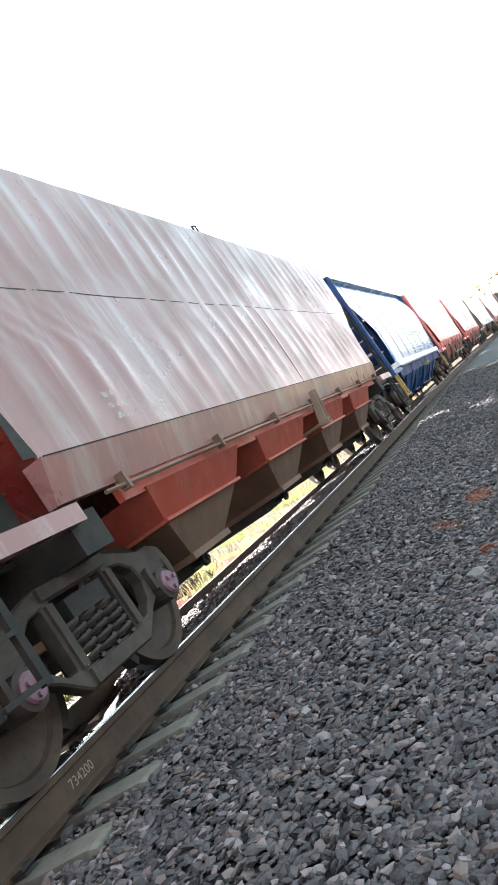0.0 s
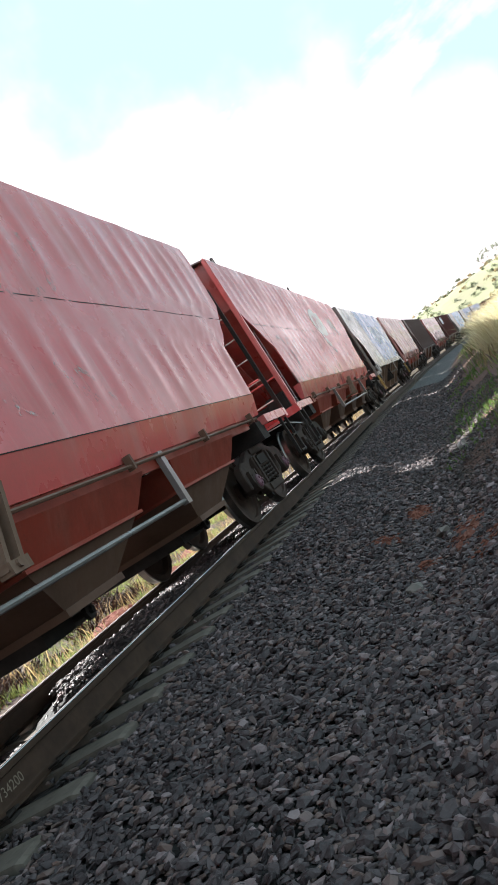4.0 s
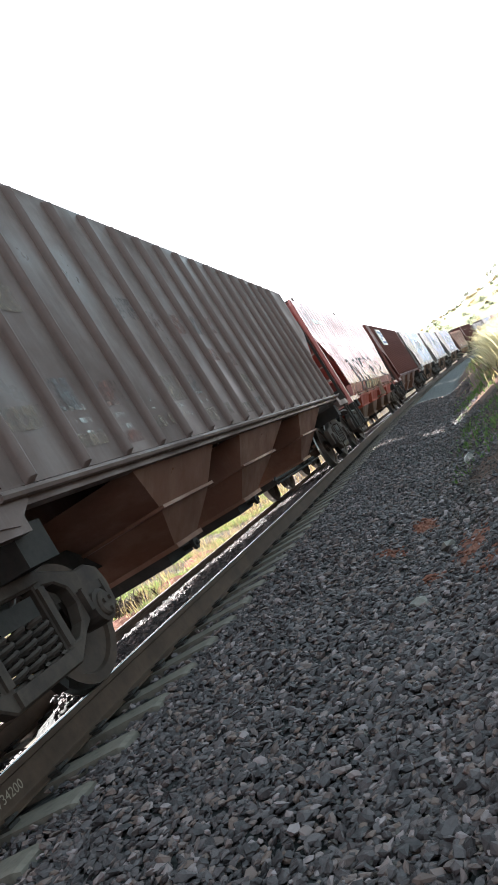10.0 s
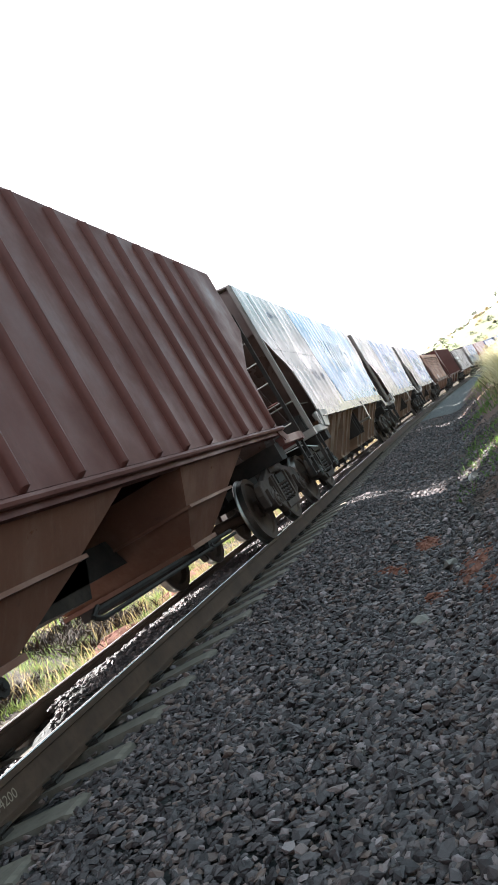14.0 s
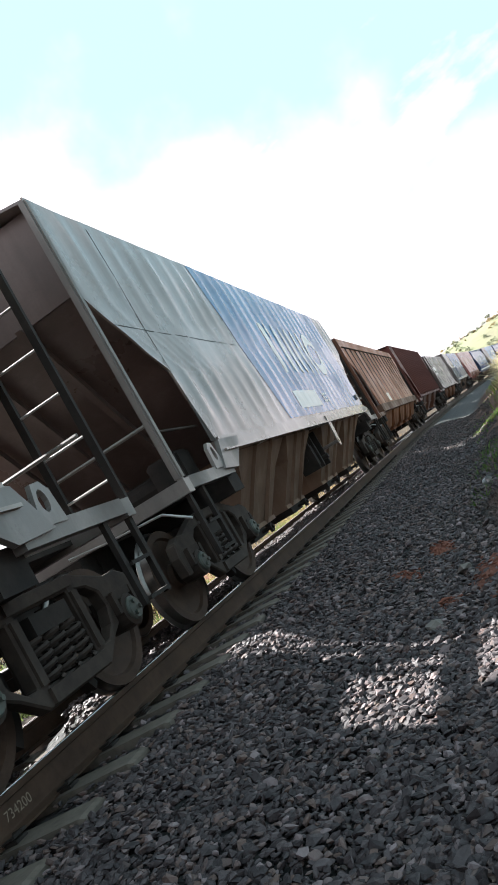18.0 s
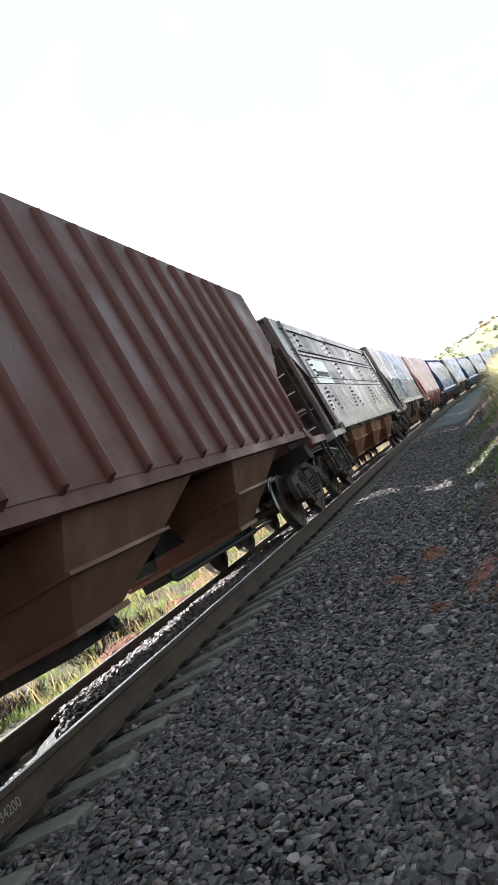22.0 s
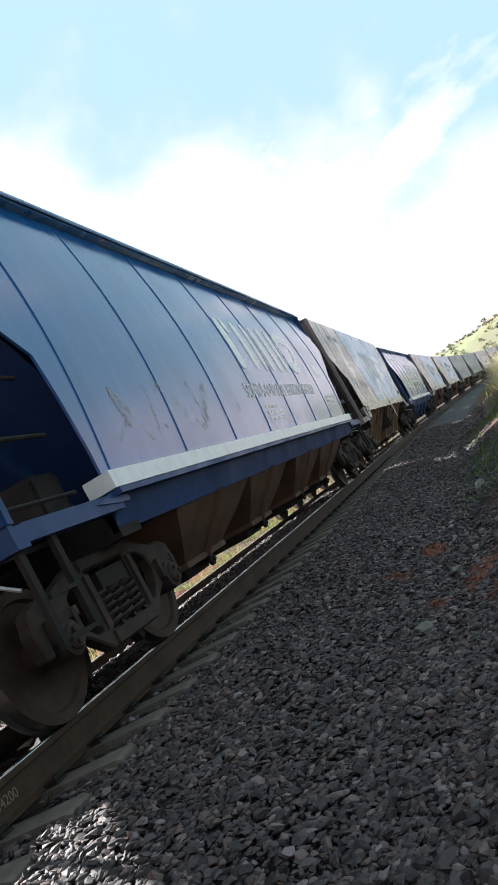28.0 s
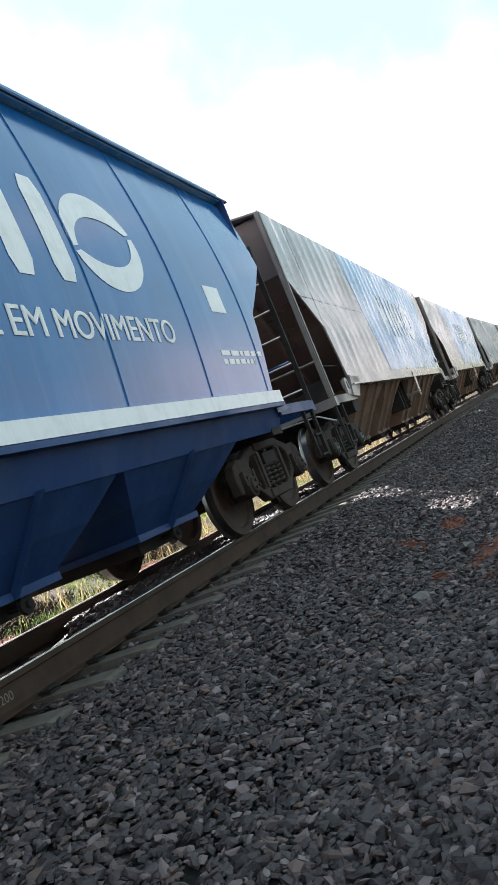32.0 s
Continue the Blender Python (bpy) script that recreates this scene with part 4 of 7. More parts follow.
                g.matrix_basis = m @ pose(SIDE - 0.1, 0.76, 0)


def stack(bm, loops):
    """One closed solid through loops of four corners, from the top down."""
    rings = [[bm.verts.new(p) for p in loop] for loop in loops]
    bm.faces.new(rings[0])
    bm.faces.new(rings[-1][::-1])
    for a, b in zip(rings, rings[1:]):
        for i in range(4):
            bm.faces.new((a[i], b[i], b[(i + 1) % 4], a[(i + 1) % 4]))


def bay_loop(z, w, x, c=0.0):
    return [(-x, c - w / 2, z), (x, c - w / 2, z), (x, c + w / 2, z), (-x, c + w / 2, z)]


def hopper_bay(bm, z0, w0, x0, z1, w1, x1, flange=0.035):
    """The upper plates of a discharge bay, with a flange round the foot."""
    if flange < 0.01:
        stack(bm, [bay_loop(z0, w0, x0), bay_loop(z1, w1, x1)])
        return
    stack(bm, [bay_loop(z0, w0, x0), bay_loop(z1 + 0.03, w1, x1), bay_loop(z1 + 0.03, w1 + 0.04, x1 + flange), bay_loop(z1, w1 + 0.04, x1 + flange)])


def chute(bm, z1, w1, x1, z2, w2, x2):
    """The lower chute of a bay, with a rim."""
    stack(bm, [bay_loop(z1, w1, x1), bay_loop(z2 + 0.06, w2 + 0.04, x2 + 0.02), bay_loop(z2 + 0.06, w2 + 0.10, x2 + 0.05), bay_loop(z2, w2 + 0.10, x2 + 0.05)])


# bays of the ribbed wagons: stretches of the wagon's length at the top, at the ledge and at the outlet
LEDGED_BAYS = (((-4.95, -2.6), (-4.3, -2.8), (-3.8, -3.1)), ((-1.45, 1.24), (-1.4, 0.43), (-1.19, -0.37)), ((2.55, 4.95), (2.77, 4.26), (3.05, 3.76)))


def add_ledged_bays(wagon, k, z_top, mat):
    """Bays that lean to one side, each with a ledge half-way down, and the shafts that work their outlets."""
    for i, bay in enumerate(LEDGED_BAYS):
        (y0, w0), (y1, w1), (y2, w2) = [(k * (a + b) / 2, k * (b - a)) for a, b in bay]

        def upper(bm):
            stack(bm, [bay_loop(z_top, w0, 1.45), bay_loop(1.0, w1, 1.20, y1 - y0), bay_loop(1.0, w1 + 0.04, 1.25, y1 - y0), bay_loop(0.965, w1 + 0.04, 1.25, y1 - y0)])

        def lower(bm):
            stack(bm, [bay_loop(0.964, w1 * 0.96, 1.19, y1 - y0), bay_loop(0.60, w2, 0.90, y2 - y0), bay_loop(0.60, w2 + 0.08, 0.94, y2 - y0), bay_loop(0.55, w2 + 0.08, 0.94, y2 - y0)])

        h = part("hopper", shared(f"ledged_bay/{k:.3f}{i}{z_top}", upper, mat), None, wagon)
        h.location = (0, y0, 0)
        part("chute", shared(f"ledged_chute/{k:.3f}{i}", lower, mat), None, h)
        part("outlet_gate", shared("outlet_gate", gate, M["dark"]), None, h).location = (0, y2 - y0, 0.09)

    def shaded_ridge(bm):
        prism(bm, [(0.1, z_top), (0.1, 0.9), (1.0, 0.70), (1.9, 0.66), (2.4, z_top)], -0.6, 0.2)
    # dark cast-iron colour stands in for the shade deep between the bays
    part("slope_sheet", shared(f"slope_sheet/{k:.3f}{z_top}", shaded_ridge, M["truck_grey"]), None, wagon)

    def shaft(bm):
        pipe(bm, [(0.92, 0.75, 0.60), (0.92, 0.62, 0.54), (0.92, 0.75, 0.49), (0.92, 4.4, 0.45)], 0.022, 6)
        pipe(bm, [(0.80, 0.9, 0.56), (0.80, 4.6, 0.50)], 0.03, 6)
    part("gate_shaft", shared("gate_shaft", shaft, M["dark"]), None, wagon)


def hopper_rib(bm, pts):
    for (x1, y1, z1), (x2, y2, z2) in zip(pts, pts[1:]):
        hexa(bm, [(x2 - 0.01, y2 - 0.018, z2), (x2 + 0.06, y2 - 0.018, z2), (x2 + 0.06, y2 + 0.018, z2), (x2 - 0.01, y2 + 0.018, z2)],
             [(x1 - 0.01, y1 - 0.018, z1), (x1 + 0.06, y1 - 0.018, z1), (x1 + 0.06, y1 + 0.018, z1), (x1 - 0.01, y1 + 0.018, z1)])


def gate(bm):
    box(bm, -0.75, 0.75, -0.34, 0.34, 0.34, 0.46)
    tube(bm, (-0.95, 0.12, 0.40), (0.95, 0.12, 0.40), 0.028, 8)
    for x in (-0.9, 0.9):
        lathe_at = len(bm.verts)
        lathe(bm, [(-0.02, 0.0), (-0.02, 0.07), (0.02, 0.07), (0.02, 0.0)], 10)
        bm.verts.ensure_lookup_table()
        for v in bm.verts[lathe_at:]:
            v.co += Vector((x, 0.12, 0.40))


def roof_mesh(hb, crown=0.16):
    def build(bm):
        n = 8
        rows = []
        for y in (-hb + 0.04, hb - 0.04):
            rows.append([bm.verts.new(((SIDE - 0.055) * (2 * i / n - 1), y, TOP[0] - 0.012 + crown * (1 - (2 * i / n - 1) ** 2))) for i in range(n + 1)])
        for i in range(n):
            bm.faces.new((rows[0][i], rows[0][i + 1], rows[1][i + 1], rows[1][i]))
        out = bmesh.ops.extrude_face_region(bm, geom=list(bm.faces))
        for v in [g for g in out["geom"] if isinstance(g, bmesh.types.BMVert)]:
            v.co.z -= 0.03
        box(bm, -0.32, 0.32, -hb + 0.5, hb - 0.5, TOP[0] + crown - 0.03, TOP[0] + crown + 0.10)
    return build


HANG = {"flat": 0.11, "round": 0.02, "rib": 0.1, "plank": 0.26, "rivet": 0.1}


def add_body(wagon, L, kind, side_mat, sill_mat, hop_mat, end_mat, roof_mat, bays, ribs=2, frames="truck", caps="truck", step="dark", post=None, seams=True, chute_mat=None, side_ribs=16, piped=False):
    """The whole wagon but for its markings."""
    hb = L / 2 - END_GAP
    SKIRT[0], TOP[0] = {"flat": (1.68 if ribs == 0 else 1.60, 4.55), "round": (1.34, 4.45), "rib": (1.50, 4.57), "plank": (1.56, 4.05), "rivet": (1.44, 4.22)}[kind]
    tag = f"{L}{kind}{SKIRT[0]}"
    flat = kind in ("flat", "plank", "rivet")
    amp = {"flat": 0.034, "plank": 0.004, "rivet": 0.002, "round": 0.004, "rib": 0.003}[kind]
    fold = kind == "flat" and ribs == 0
    LIFT[0] = 0.004
    FACE[:] = [kind, amp, 0.52 if kind != "round" else 1.3, SKIRT[0] if fold else 0.0]
    for sgn in (1, -1):
        bm = bmesh.new()
        sheet(bm, hb, kind, sgn, amp=amp if sgn > 0 else 0.002, step=FACE[2], cut=True)
        part("side_panel", bm, side_mat, wagon, smooth=True)

        def sill(bm, sgn=sgn):
            o, i, z = sgn * (SIDE + 0.012), sgn * (SIDE - 0.16), SKIRT[0]
            if kind == "flat" and ribs == 0:
                f = sgn * (SIDE - 0.083)
                hexa(bm, [(i, -hb + 1.42, z - 0.31), (f, -hb + 1.42, z - 0.31), (f, hb - 1.42, z - 0.31), (i, hb - 1.42, z - 0.31)],
                     [(i, -hb + 1.42, z + 0.01), (o, -hb + 1.42, z + 0.01), (o, hb - 1.42, z + 0.01), (i, hb - 1.42, z + 0.01)])
            elif kind == "plank":
                o = sgn * (SIDE + 0.05)
                box(bm, min(o, i), max(o, i), -hb + 1.1, hb - 1.1, z - 0.25, z + 0.01)
            else:
                o = sgn * (SIDE + {"rivet": 0.05, "rib": -0.01, "round": 0.0}.get(kind, 0.03))
                low = z - (0.29 if kind == "round" else 0.13)
                f = o - sgn * (0.115 if kind == "round" else 0.0)      # the blue wagons' sill leans inwards to the bays
                hexa(bm, [(i, -hb + 1.42, low), (f, -hb + 1.42, low), (f, hb - 1.42, low), (i, hb - 1.42, low)],
                     [(i, -hb + 1.42, z + 0.02), (o, -hb + 1.42, z + 0.02), (o, hb - 1.42, z + 0.02), (i, hb - 1.42, z + 0.02)])
                if kind == "round":                # a thin ledge under the white band
                    o = sgn * (SIDE + 0.075)
                    box(bm, min(i, o), max(i, o), -hb + 1.42, hb - 1.42, z - 0.035, z + 0.012)
                elif kind != "rib":
                    o = sgn * (SIDE + 0.065)
                    box(bm, min(i, o), max(i, o), -hb + 1.42, hb - 1.42, low - 0.012, low + 0.015)
            if kind == "rivet":
                bevelled(bm, 0.03, 2)
        part("side_sill", shared(f"side_sill/{tag}{sgn}", sill, side_mat if fold else sill_mat), None, wagon)
    part("roof", shared(f"roof/{tag}", roof_mesh(hb), roof_mat), None, wagon)
    for yh in (-hb + 0.9, 0.3) if fold else ():
        def hook(bm):
            pipe(bm, [(0, -0.1, 0), (0, -0.12, 0.1), (0, 0.06, 0.14), (0, 0.08, 0.0)], 0.016, 5)
        h = part("roof_hook", shared("roof_hook", hook, M["dark"]), None, wagon)
        h.location = (SIDE - 0.06, yh, TOP[0])

    def spine(bm):
        box(bm, -0.2, 0.2, -hb + 0.2, hb - 0.2, 0.80, 1.12)
        for y in (-hb + 1.6, hb - 1.6):
            box(bm, -SIDE + 0.1, SIDE - 0.1, y - 0.18, y + 0.18, 1.0, 1.28)
    part("centre_sill", shared(f"centre_sill/{tag}", spine, M["dark"]), None, wagon)
    # discharge bays: (foot of the upper plates, foot of the chute) as height, share of the bay's length, half width
    span = 2 * (hb - 2.5) if kind in ("flat", "rivet") else 2 * (hb - 1.95) if kind != "plank" else 11.75
    w = span / bays
    zt = SKIRT[0] - (0.43 if fold else HANG[kind])
    if kind == "round":
        top_b, mid_b, low_b = (1.07, 1.0, 1.42), (0.78, 0.74, 1.17), (0.47, 0.46, 0.90)
    elif kind == "plank":
        top_b, mid_b, low_b = (zt, 0.82, 1.47), (0.80, 0.56, 1.20), (0.64, 0.44, 1.02)
    elif ribs == 0:
        top_b, mid_b, low_b = (zt, 0.77, 1.46), (0.93, 0.62, 1.32), (0.54, 0.28, 1.08)
    else:
        top_b, mid_b, low_b = (zt, 1.0, 1.455), (1.12, 0.71, 1.19), (0.44, 0.66, 0.74)
    if fold:
        def beam(bm):
            box(bm, SIDE - 0.16, SIDE - 0.10, -hb + 2.2, hb - 2.2, 1.22, 1.375)
        part("bay_beam", shared(f"bay_beam/{tag}", beam, hop_mat), None, wagon)
    nr = ribs if kind == "flat" else 1 if kind == "round" else 0
    places = [(-span / 2 + (i + 0.5) * w - (0.3 if fold else 0.0), w) for i in range(bays)]
    uneven = {"round": ((-5.2, -2.66), (-2.6, -0.5), (0.15, 2.3), (2.36, 4.9))}.get(kind)
    if kind == "plank":
        places = [(y + 0.13, w) for y, _ in places]
    if uneven:
        k = hb / 7.9
        places = [(k * (a + b) / 2, k * (b - a)) for a, b in uneven]
    if kind == "flat" and ribs:                    # uneven bays, with the gate gear in the middle
        k = hb / 7.7
        places = [(k * (a + b) / 2, k * (b - a)) for a, b in ((-5.52, -3.02), (-2.84, -1.0), (0.1, 2.63), (2.82, 5.32))]
    if kind == "rib":
        add_ledged_bays(wagon, hb / 8.3, zt, hop_mat)
        places = []
    for y_bay, w in places:
        h = part("hopper", shared(f"hopper/{tag}{bays}{ribs}{w:.2f}", lambda bm: hopper_bay(bm, top_b[0], top_b[1] * w, top_b[2], mid_b[0], mid_b[1] * w, mid_b[2], 0.035 if kind == "rivet" or fold else 0.002),
                                  hop_mat), None, wagon)
        h.location = (0, y_bay, 0)
        part("chute", shared(f"chute/{tag}{bays}{ribs}{w:.2f}", lambda bm: chute(bm, mid_b[0] - 0.001, mid_b[1] * w * (0.94 if kind == "rivet" or fold else 1.0), mid_b[2] - (0.02 if kind == "rivet" or fold else 0.0), low_b[0], low_b[1] * w, low_b[2]),
                             chute_mat or hop_mat), None, h)
        part("outlet_gate", shared("outlet_gate", gate, M["dark"]), None, h).location.z = low_b[0] - 0.46
        for r in range(nr):
            f = ((r + 0.5) / nr - 0.5) * (1.0 if nr == 2 and kind == "flat" else 0.86)
            pts = [(b[2], f * low_b[1] * w, b[0]) for b in (top_b, mid_b, low_b)]
            part("hopper_rib", shared(f"hopper_rib/{tag}{r}{w:.2f}", lambda bm, pts=pts: hopper_rib(bm, pts), hop_mat), None, h)
    add_ends(wagon, hb, end_mat, post if fold else M["grey_end"] if kind == "flat" else sill_mat, post or end_mat, M[step] if step else None, not (kind == "flat" and ribs == 0))
    inset = {"rib": 1.42, "plank": 1.43, "round": 1.47, "rivet": 1.4}.get(kind, 1.54 if fold else 1.1)
    for y in (-hb + inset, hb - inset):
        add_truck(wagon, y, frames, caps)

    def air_pipe(bm):
        zp = SKIRT[0] - (0.365 if fold else 0.2)
        pts = [(SIDE - 0.02, -hb + 1.9, zp), (SIDE - 0.02, hb - 1.9, zp)]
        pipe(bm, pts, 0.018, 6)
        for k in range(7):
            y = -hb + 2.2 + k * (2 * hb - 4.4) / 6
            box(bm, SIDE - 0.06, SIDE + 0.015, y - 0.02, y + 0.02, zp - 0.04, zp + 0.1)
    if fold or kind == "rivet" or piped:
        part("air_pipe", shared(f"air_pipe/{tag}", air_pipe, M["chute"] if fold else M["truck_grey"]), None, wagon)

    def lock(bm):
        for dy in (-0.07, 0.07):
            hexa(bm, [(SIDE - 0.08, dy - 0.02 - 0.12, 0.98), (SIDE + 0.06, dy - 0.02 - 0.12, 0.98), (SIDE + 0.06, dy + 0.02 - 0.12, 0.98), (SIDE - 0.08, dy + 0.02 - 0.12, 0.98)],
                 [(SIDE + 0.02, dy - 0.02 + 0.06, 1.5), (SIDE + 0.09, dy - 0.02 + 0.06, 1.5), (SIDE + 0.09, dy + 0.02 + 0.06, 1.5), (SIDE + 0.02, dy + 0.02 + 0.06, 1.5)])
        box(bm, SIDE - 0.03, SIDE + 0.08, -0.2, 0.0, 0.95, 1.03)
        tube(bm, (SIDE - 0.4, -0.12, 1.0), (SIDE + 0.1, -0.12, 1.0), 0.03, 8)
    def hanger(bm):
        hole = [(0.17 + 0.05 * math.cos(a), 1.05 + 0.05 * math.sin(a)) for a in (2 * math.pi * i / 10 for i in range(10))]
        plate(bm, [[(0.22, SKIRT[0] - 0.02), (0.52, SKIRT[0] - 0.02), (0.30, 1.02), (0.24, 0.95), (0.12, 0.95), (0.06, 1.02)], hole], SIDE + 0.03, SIDE + 0.05)
        box(bm, SIDE - 0.1, SIDE + 0.055, 0.2, 0.54, SKIRT[0] - 0.05, SKIRT[0] + 0.0)
        tube(bm, (0.5, 0.17, 1.05), (SIDE + 0.03, 0.17, 1.05), 0.035, 8)

    def gear(bm):
        box(bm, 0.35, 1.2, -0.75, -0.2, 0.82, 1.22)
        tube(bm, (0.3, -0.05, 0.9), (1.3, -0.05, 0.9), 0.05, 8)
        tube(bm, (1.05, -0.95, 1.02), (1.05, 0.2, 1.02), 0.07, 10)
        for y in (-0.9, -0.5, 0.05):
            box(bm, 0.9, 1.25, y - 0.03, y + 0.03, 0.75, 1.45)

    if kind == "flat" and ribs:
        part("gate_bracket", shared(f"gate_hanger/{tag}", hanger, side_mat), None, wagon, "tapered steel hanger with a hole at its foot")
        part("gate_gear", shared("gate_gear", gear, M["dark"]), None, wagon, "dark iron levers and boxes between the bays")
    elif kind == "flat":
        lk = part("gate_bracket", shared(f"gate_bracket/{tag}", lock, M["tan"]), None, wagon, "forked steel bracket under the sill")
        lk.location = (0, 0.0, 0)
    if seams and kind == "flat":
        for span_y, hts in (((-hb + 0.3, hb - 0.3), (3.083, 3.093)), ((-hb + 1.24, -hb + 1.252), (SKIRT[0] + 0.02, TOP[0] - 0.1)),
                            ((0.30, 0.312), (3.093, TOP[0] - 0.1)), ((0.24, 0.252), (SKIRT[0] + 0.02, 3.083))):
            bm = bmesh.new()
            sheet(bm, hb, "flat", 1, span=span_y, heights=hts, lift=0.004, amp=amp)
            part("weld_seam", bm, M["dark"], wagon)

        def lip(bm):
            z = SKIRT[0] + (0.004 if fold else 0.02)
            box(bm, SIDE - 0.02, SIDE + (0.016 if fold else 0.03), -hb + 1.45, hb - 1.45, z, z + (0.008 if fold else 0.03))
        part("panel_lip", shared(f"panel_lip/{tag}", lip, sill_mat if ribs else M["dark"]), None, wagon)
    if kind == "rib":
        def rib(bm):
            z0, z1 = SKIRT[0] + 0.03, TOP[0] - 0.05
            arc = [(-0.065, -0.02), (-0.055, 0.035), (-0.034, 0.066), (0.0, 0.078), (0.034, 0.066), (0.055, 0.035), (0.065, -0.02)]
            rings = [[bm.verts.new((SIDE + lean + out, y, z)) for y, out in arc] for z, lean in ((z0 - 0.05, -0.08), (z0, 0.0), (z1 - 0.05, -0.034), (z1, -0.08))]
            for a, b2 in zip(rings, rings[1:]):
                for i in range(6):
                    bm.faces.new((a[i], a[i + 1], b2[i + 1], b2[i]))
        def belt(bm):
            tube(bm, (SIDE + 0.035, -hb + 1.3, SKIRT[0] - 0.05), (SIDE + 0.035, hb - 1.3, SKIRT[0] - 0.05), 0.036, 8)
        if side_ribs == 18:
            part("belt_rail", shared(f"belt_rail/{tag}", belt, sill_mat, True), None, wagon)
        me = shared(f"side_rib/{tag}", rib, side_mat, True)
        n = side_ribs
        for k in range(n):
            r = part("side_rib", me, None, wagon)
            r.location = (0, -hb + 1.75 + (2 * hb - 3.5) * k / (n - 1), 0)
    if kind == "round":
        def fold(bm):
            box(bm, SIDE - 0.2, SIDE + 0.06, -hb + 1.4, hb - 1.4, SKIRT[0] + 0.022, SKIRT[0] + 0.17)
        part("sill_stripe", shared(f"sill_stripe/{tag}", fold, M["white"]), None, wagon, "white band along the sill")

        def eave(bm):
            box(bm, SIDE - 0.26, SIDE - 0.08, -hb + 0.3, hb - 0.3, TOP[0] - 0.06, TOP[0] + 0.05)
        part("eave", shared(f"eave/{tag}", eave, M["sky_blue"]), None, wagon)

        def joint(bm):
            k = 10
            zs = [SKIRT[0] + 0.2 + (TOP[0] - SKIRT[0] - 0.3) * i / k for i in range(k + 1)]
            for za, zb in zip(zs, zs[1:]):
                xa, xb = side_x(za, "round") + 0.006, side_x(zb, "round") + 0.006
                hexa(bm, [(xa - 0.02, -0.007, za), (xa + 0.006, -0.007, za), (xa + 0.006, 0.007, za), (xa - 0.02, 0.007, za)],
                     [(xb - 0.02, -0.007, zb), (xb + 0.006, -0.007, zb), (xb + 0.006, 0.007, zb), (xb - 0.02, 0.007, zb)])
        for k in range(8):
            j = part("panel_joint", shared(f"panel_joint/{tag}", joint, side_mat), None, wagon)
            j.location = (0, -hb + 1.6 + (2 * hb - 3.2) * k / 7, 0)
    if kind == "plank":
        def board(bm):
            box(bm, SIDE - 0.04, SIDE + 0.004, -0.018, 0.018, SKIRT[0] + 0.01, 3.72)
        for k in range(14):
            y = -6.68 + 1.0 * k
            j = part("plank_joint", shared(f"plank_joint/{tag}", board, M["dark_brown"]), None, wagon)
            j.location = (0, y, 0)

        def rail2(bm):
            box(bm, SIDE - 0.04, SIDE + 0.014, -hb + 0.4, hb - 0.4, 3.72, 3.735)
        part("weld_seam", shared(f"top_seam/{tag}", rail2, M["dark"]), None, wagon)
    if kind == "rivet":
        for k, z in enumerate((2.52, 2.68, 3.30, 3.42, 3.98)):
            bm = bmesh.new()
            box(bm, SIDE - 0.05, SIDE + 0.004, -hb + 0.8, hb - 0.8, z - 0.007, z + 0.007)
            part("sheet_joint", bm, M["dark"], wagon)
        for y in (-hb + 1.1, hb - 1.1):
            bm = bmesh.new()
            box(bm, SIDE - 0.04, SIDE + 0.03, y - 0.05, y + 0.05, SKIRT[0], TOP[0] - 0.03)
            part("end_strap", bm, side_mat, wagon)

        def stud(bm):
            tube(bm, (0, 0, 0), (0.03, 0, 0), 0.026, 6)
            tube(bm, (0.03, 0, 0), (0.042, 0, 0), 0.016, 6)
        spots = []
        for y in (-hb + 1.1, hb - 1.1):
            spots += [(y, SKIRT[0] + 0.12 + 0.155 * k) for k in range(17)]
        for yc in (-6.4, -2.4, 2.07, 6.0):
            spots += [(yc + dy, z) for z in (3.86, 3.71, 3.56, 3.18, 3.03, 2.88, 2.73) for dy in (-0.07, 0.07)]
            spots += [(yc + 0.1 + dy * k, 2.38 - 0.115 * k) for k in range(6) for dy in (-0.12, 0.13)]
        for y, z in spots:
            one = part("rivet", shared("rivet", stud, M["dark"]), None, wagon)
            one.location = (SIDE - 0.005, y, z)
    return hb


def add_rod(wagon):
    """A bar under the sill between two hanging arms, which works the gates."""
    def bar(bm):
        tube(bm, (SIDE - 0.06, -2.85, 0.82), (SIDE - 0.06, 2.85, 0.82), 0.024, 8)

    def arm(bm):
        box(bm, SIDE - 0.09, SIDE - 0.03, -0.05, 0.05, 0.78, 1.36)
    r = part("operating_rod", shared("operating_rod", bar, M["grey_end"]), None, wagon, "long pale steel bar under the sill")
    for y in (-2.85, 2.85):
        a = part("arm", shared("rod_arm", arm, M["steel"]), None, r)
        a.location = (0, y, 0)


# ---- markings on the sheets ----
def mark(wagon, name, rects, mat, label="", lift=None):
    """Painted shapes that lie on the near side sheet: y, z, width, height and lean of each."""
    lift = LIFT[0] if lift is None else lift
    bm = bmesh.new()
    for y, z, w, h, lean in rects:
        n, k = max(1, int(w / 0.10)), max(1, int(h / 0.25))
        grid = [[bm.verts.new((face_x(y + w * i / n + lean * j / k, z + h * j / k) + lift, y + w * i / n + lean * j / k, z + h * j / k)) for i in range(n + 1)] for j in range(k + 1)]
        for r0, r1 in zip(grid, grid[1:]):
            for i in range(n):
                bm.faces.new((r0[i], r0[i + 1], r1[i + 1], r1[i]))
    return part(name, bm, mat, wagon, label)


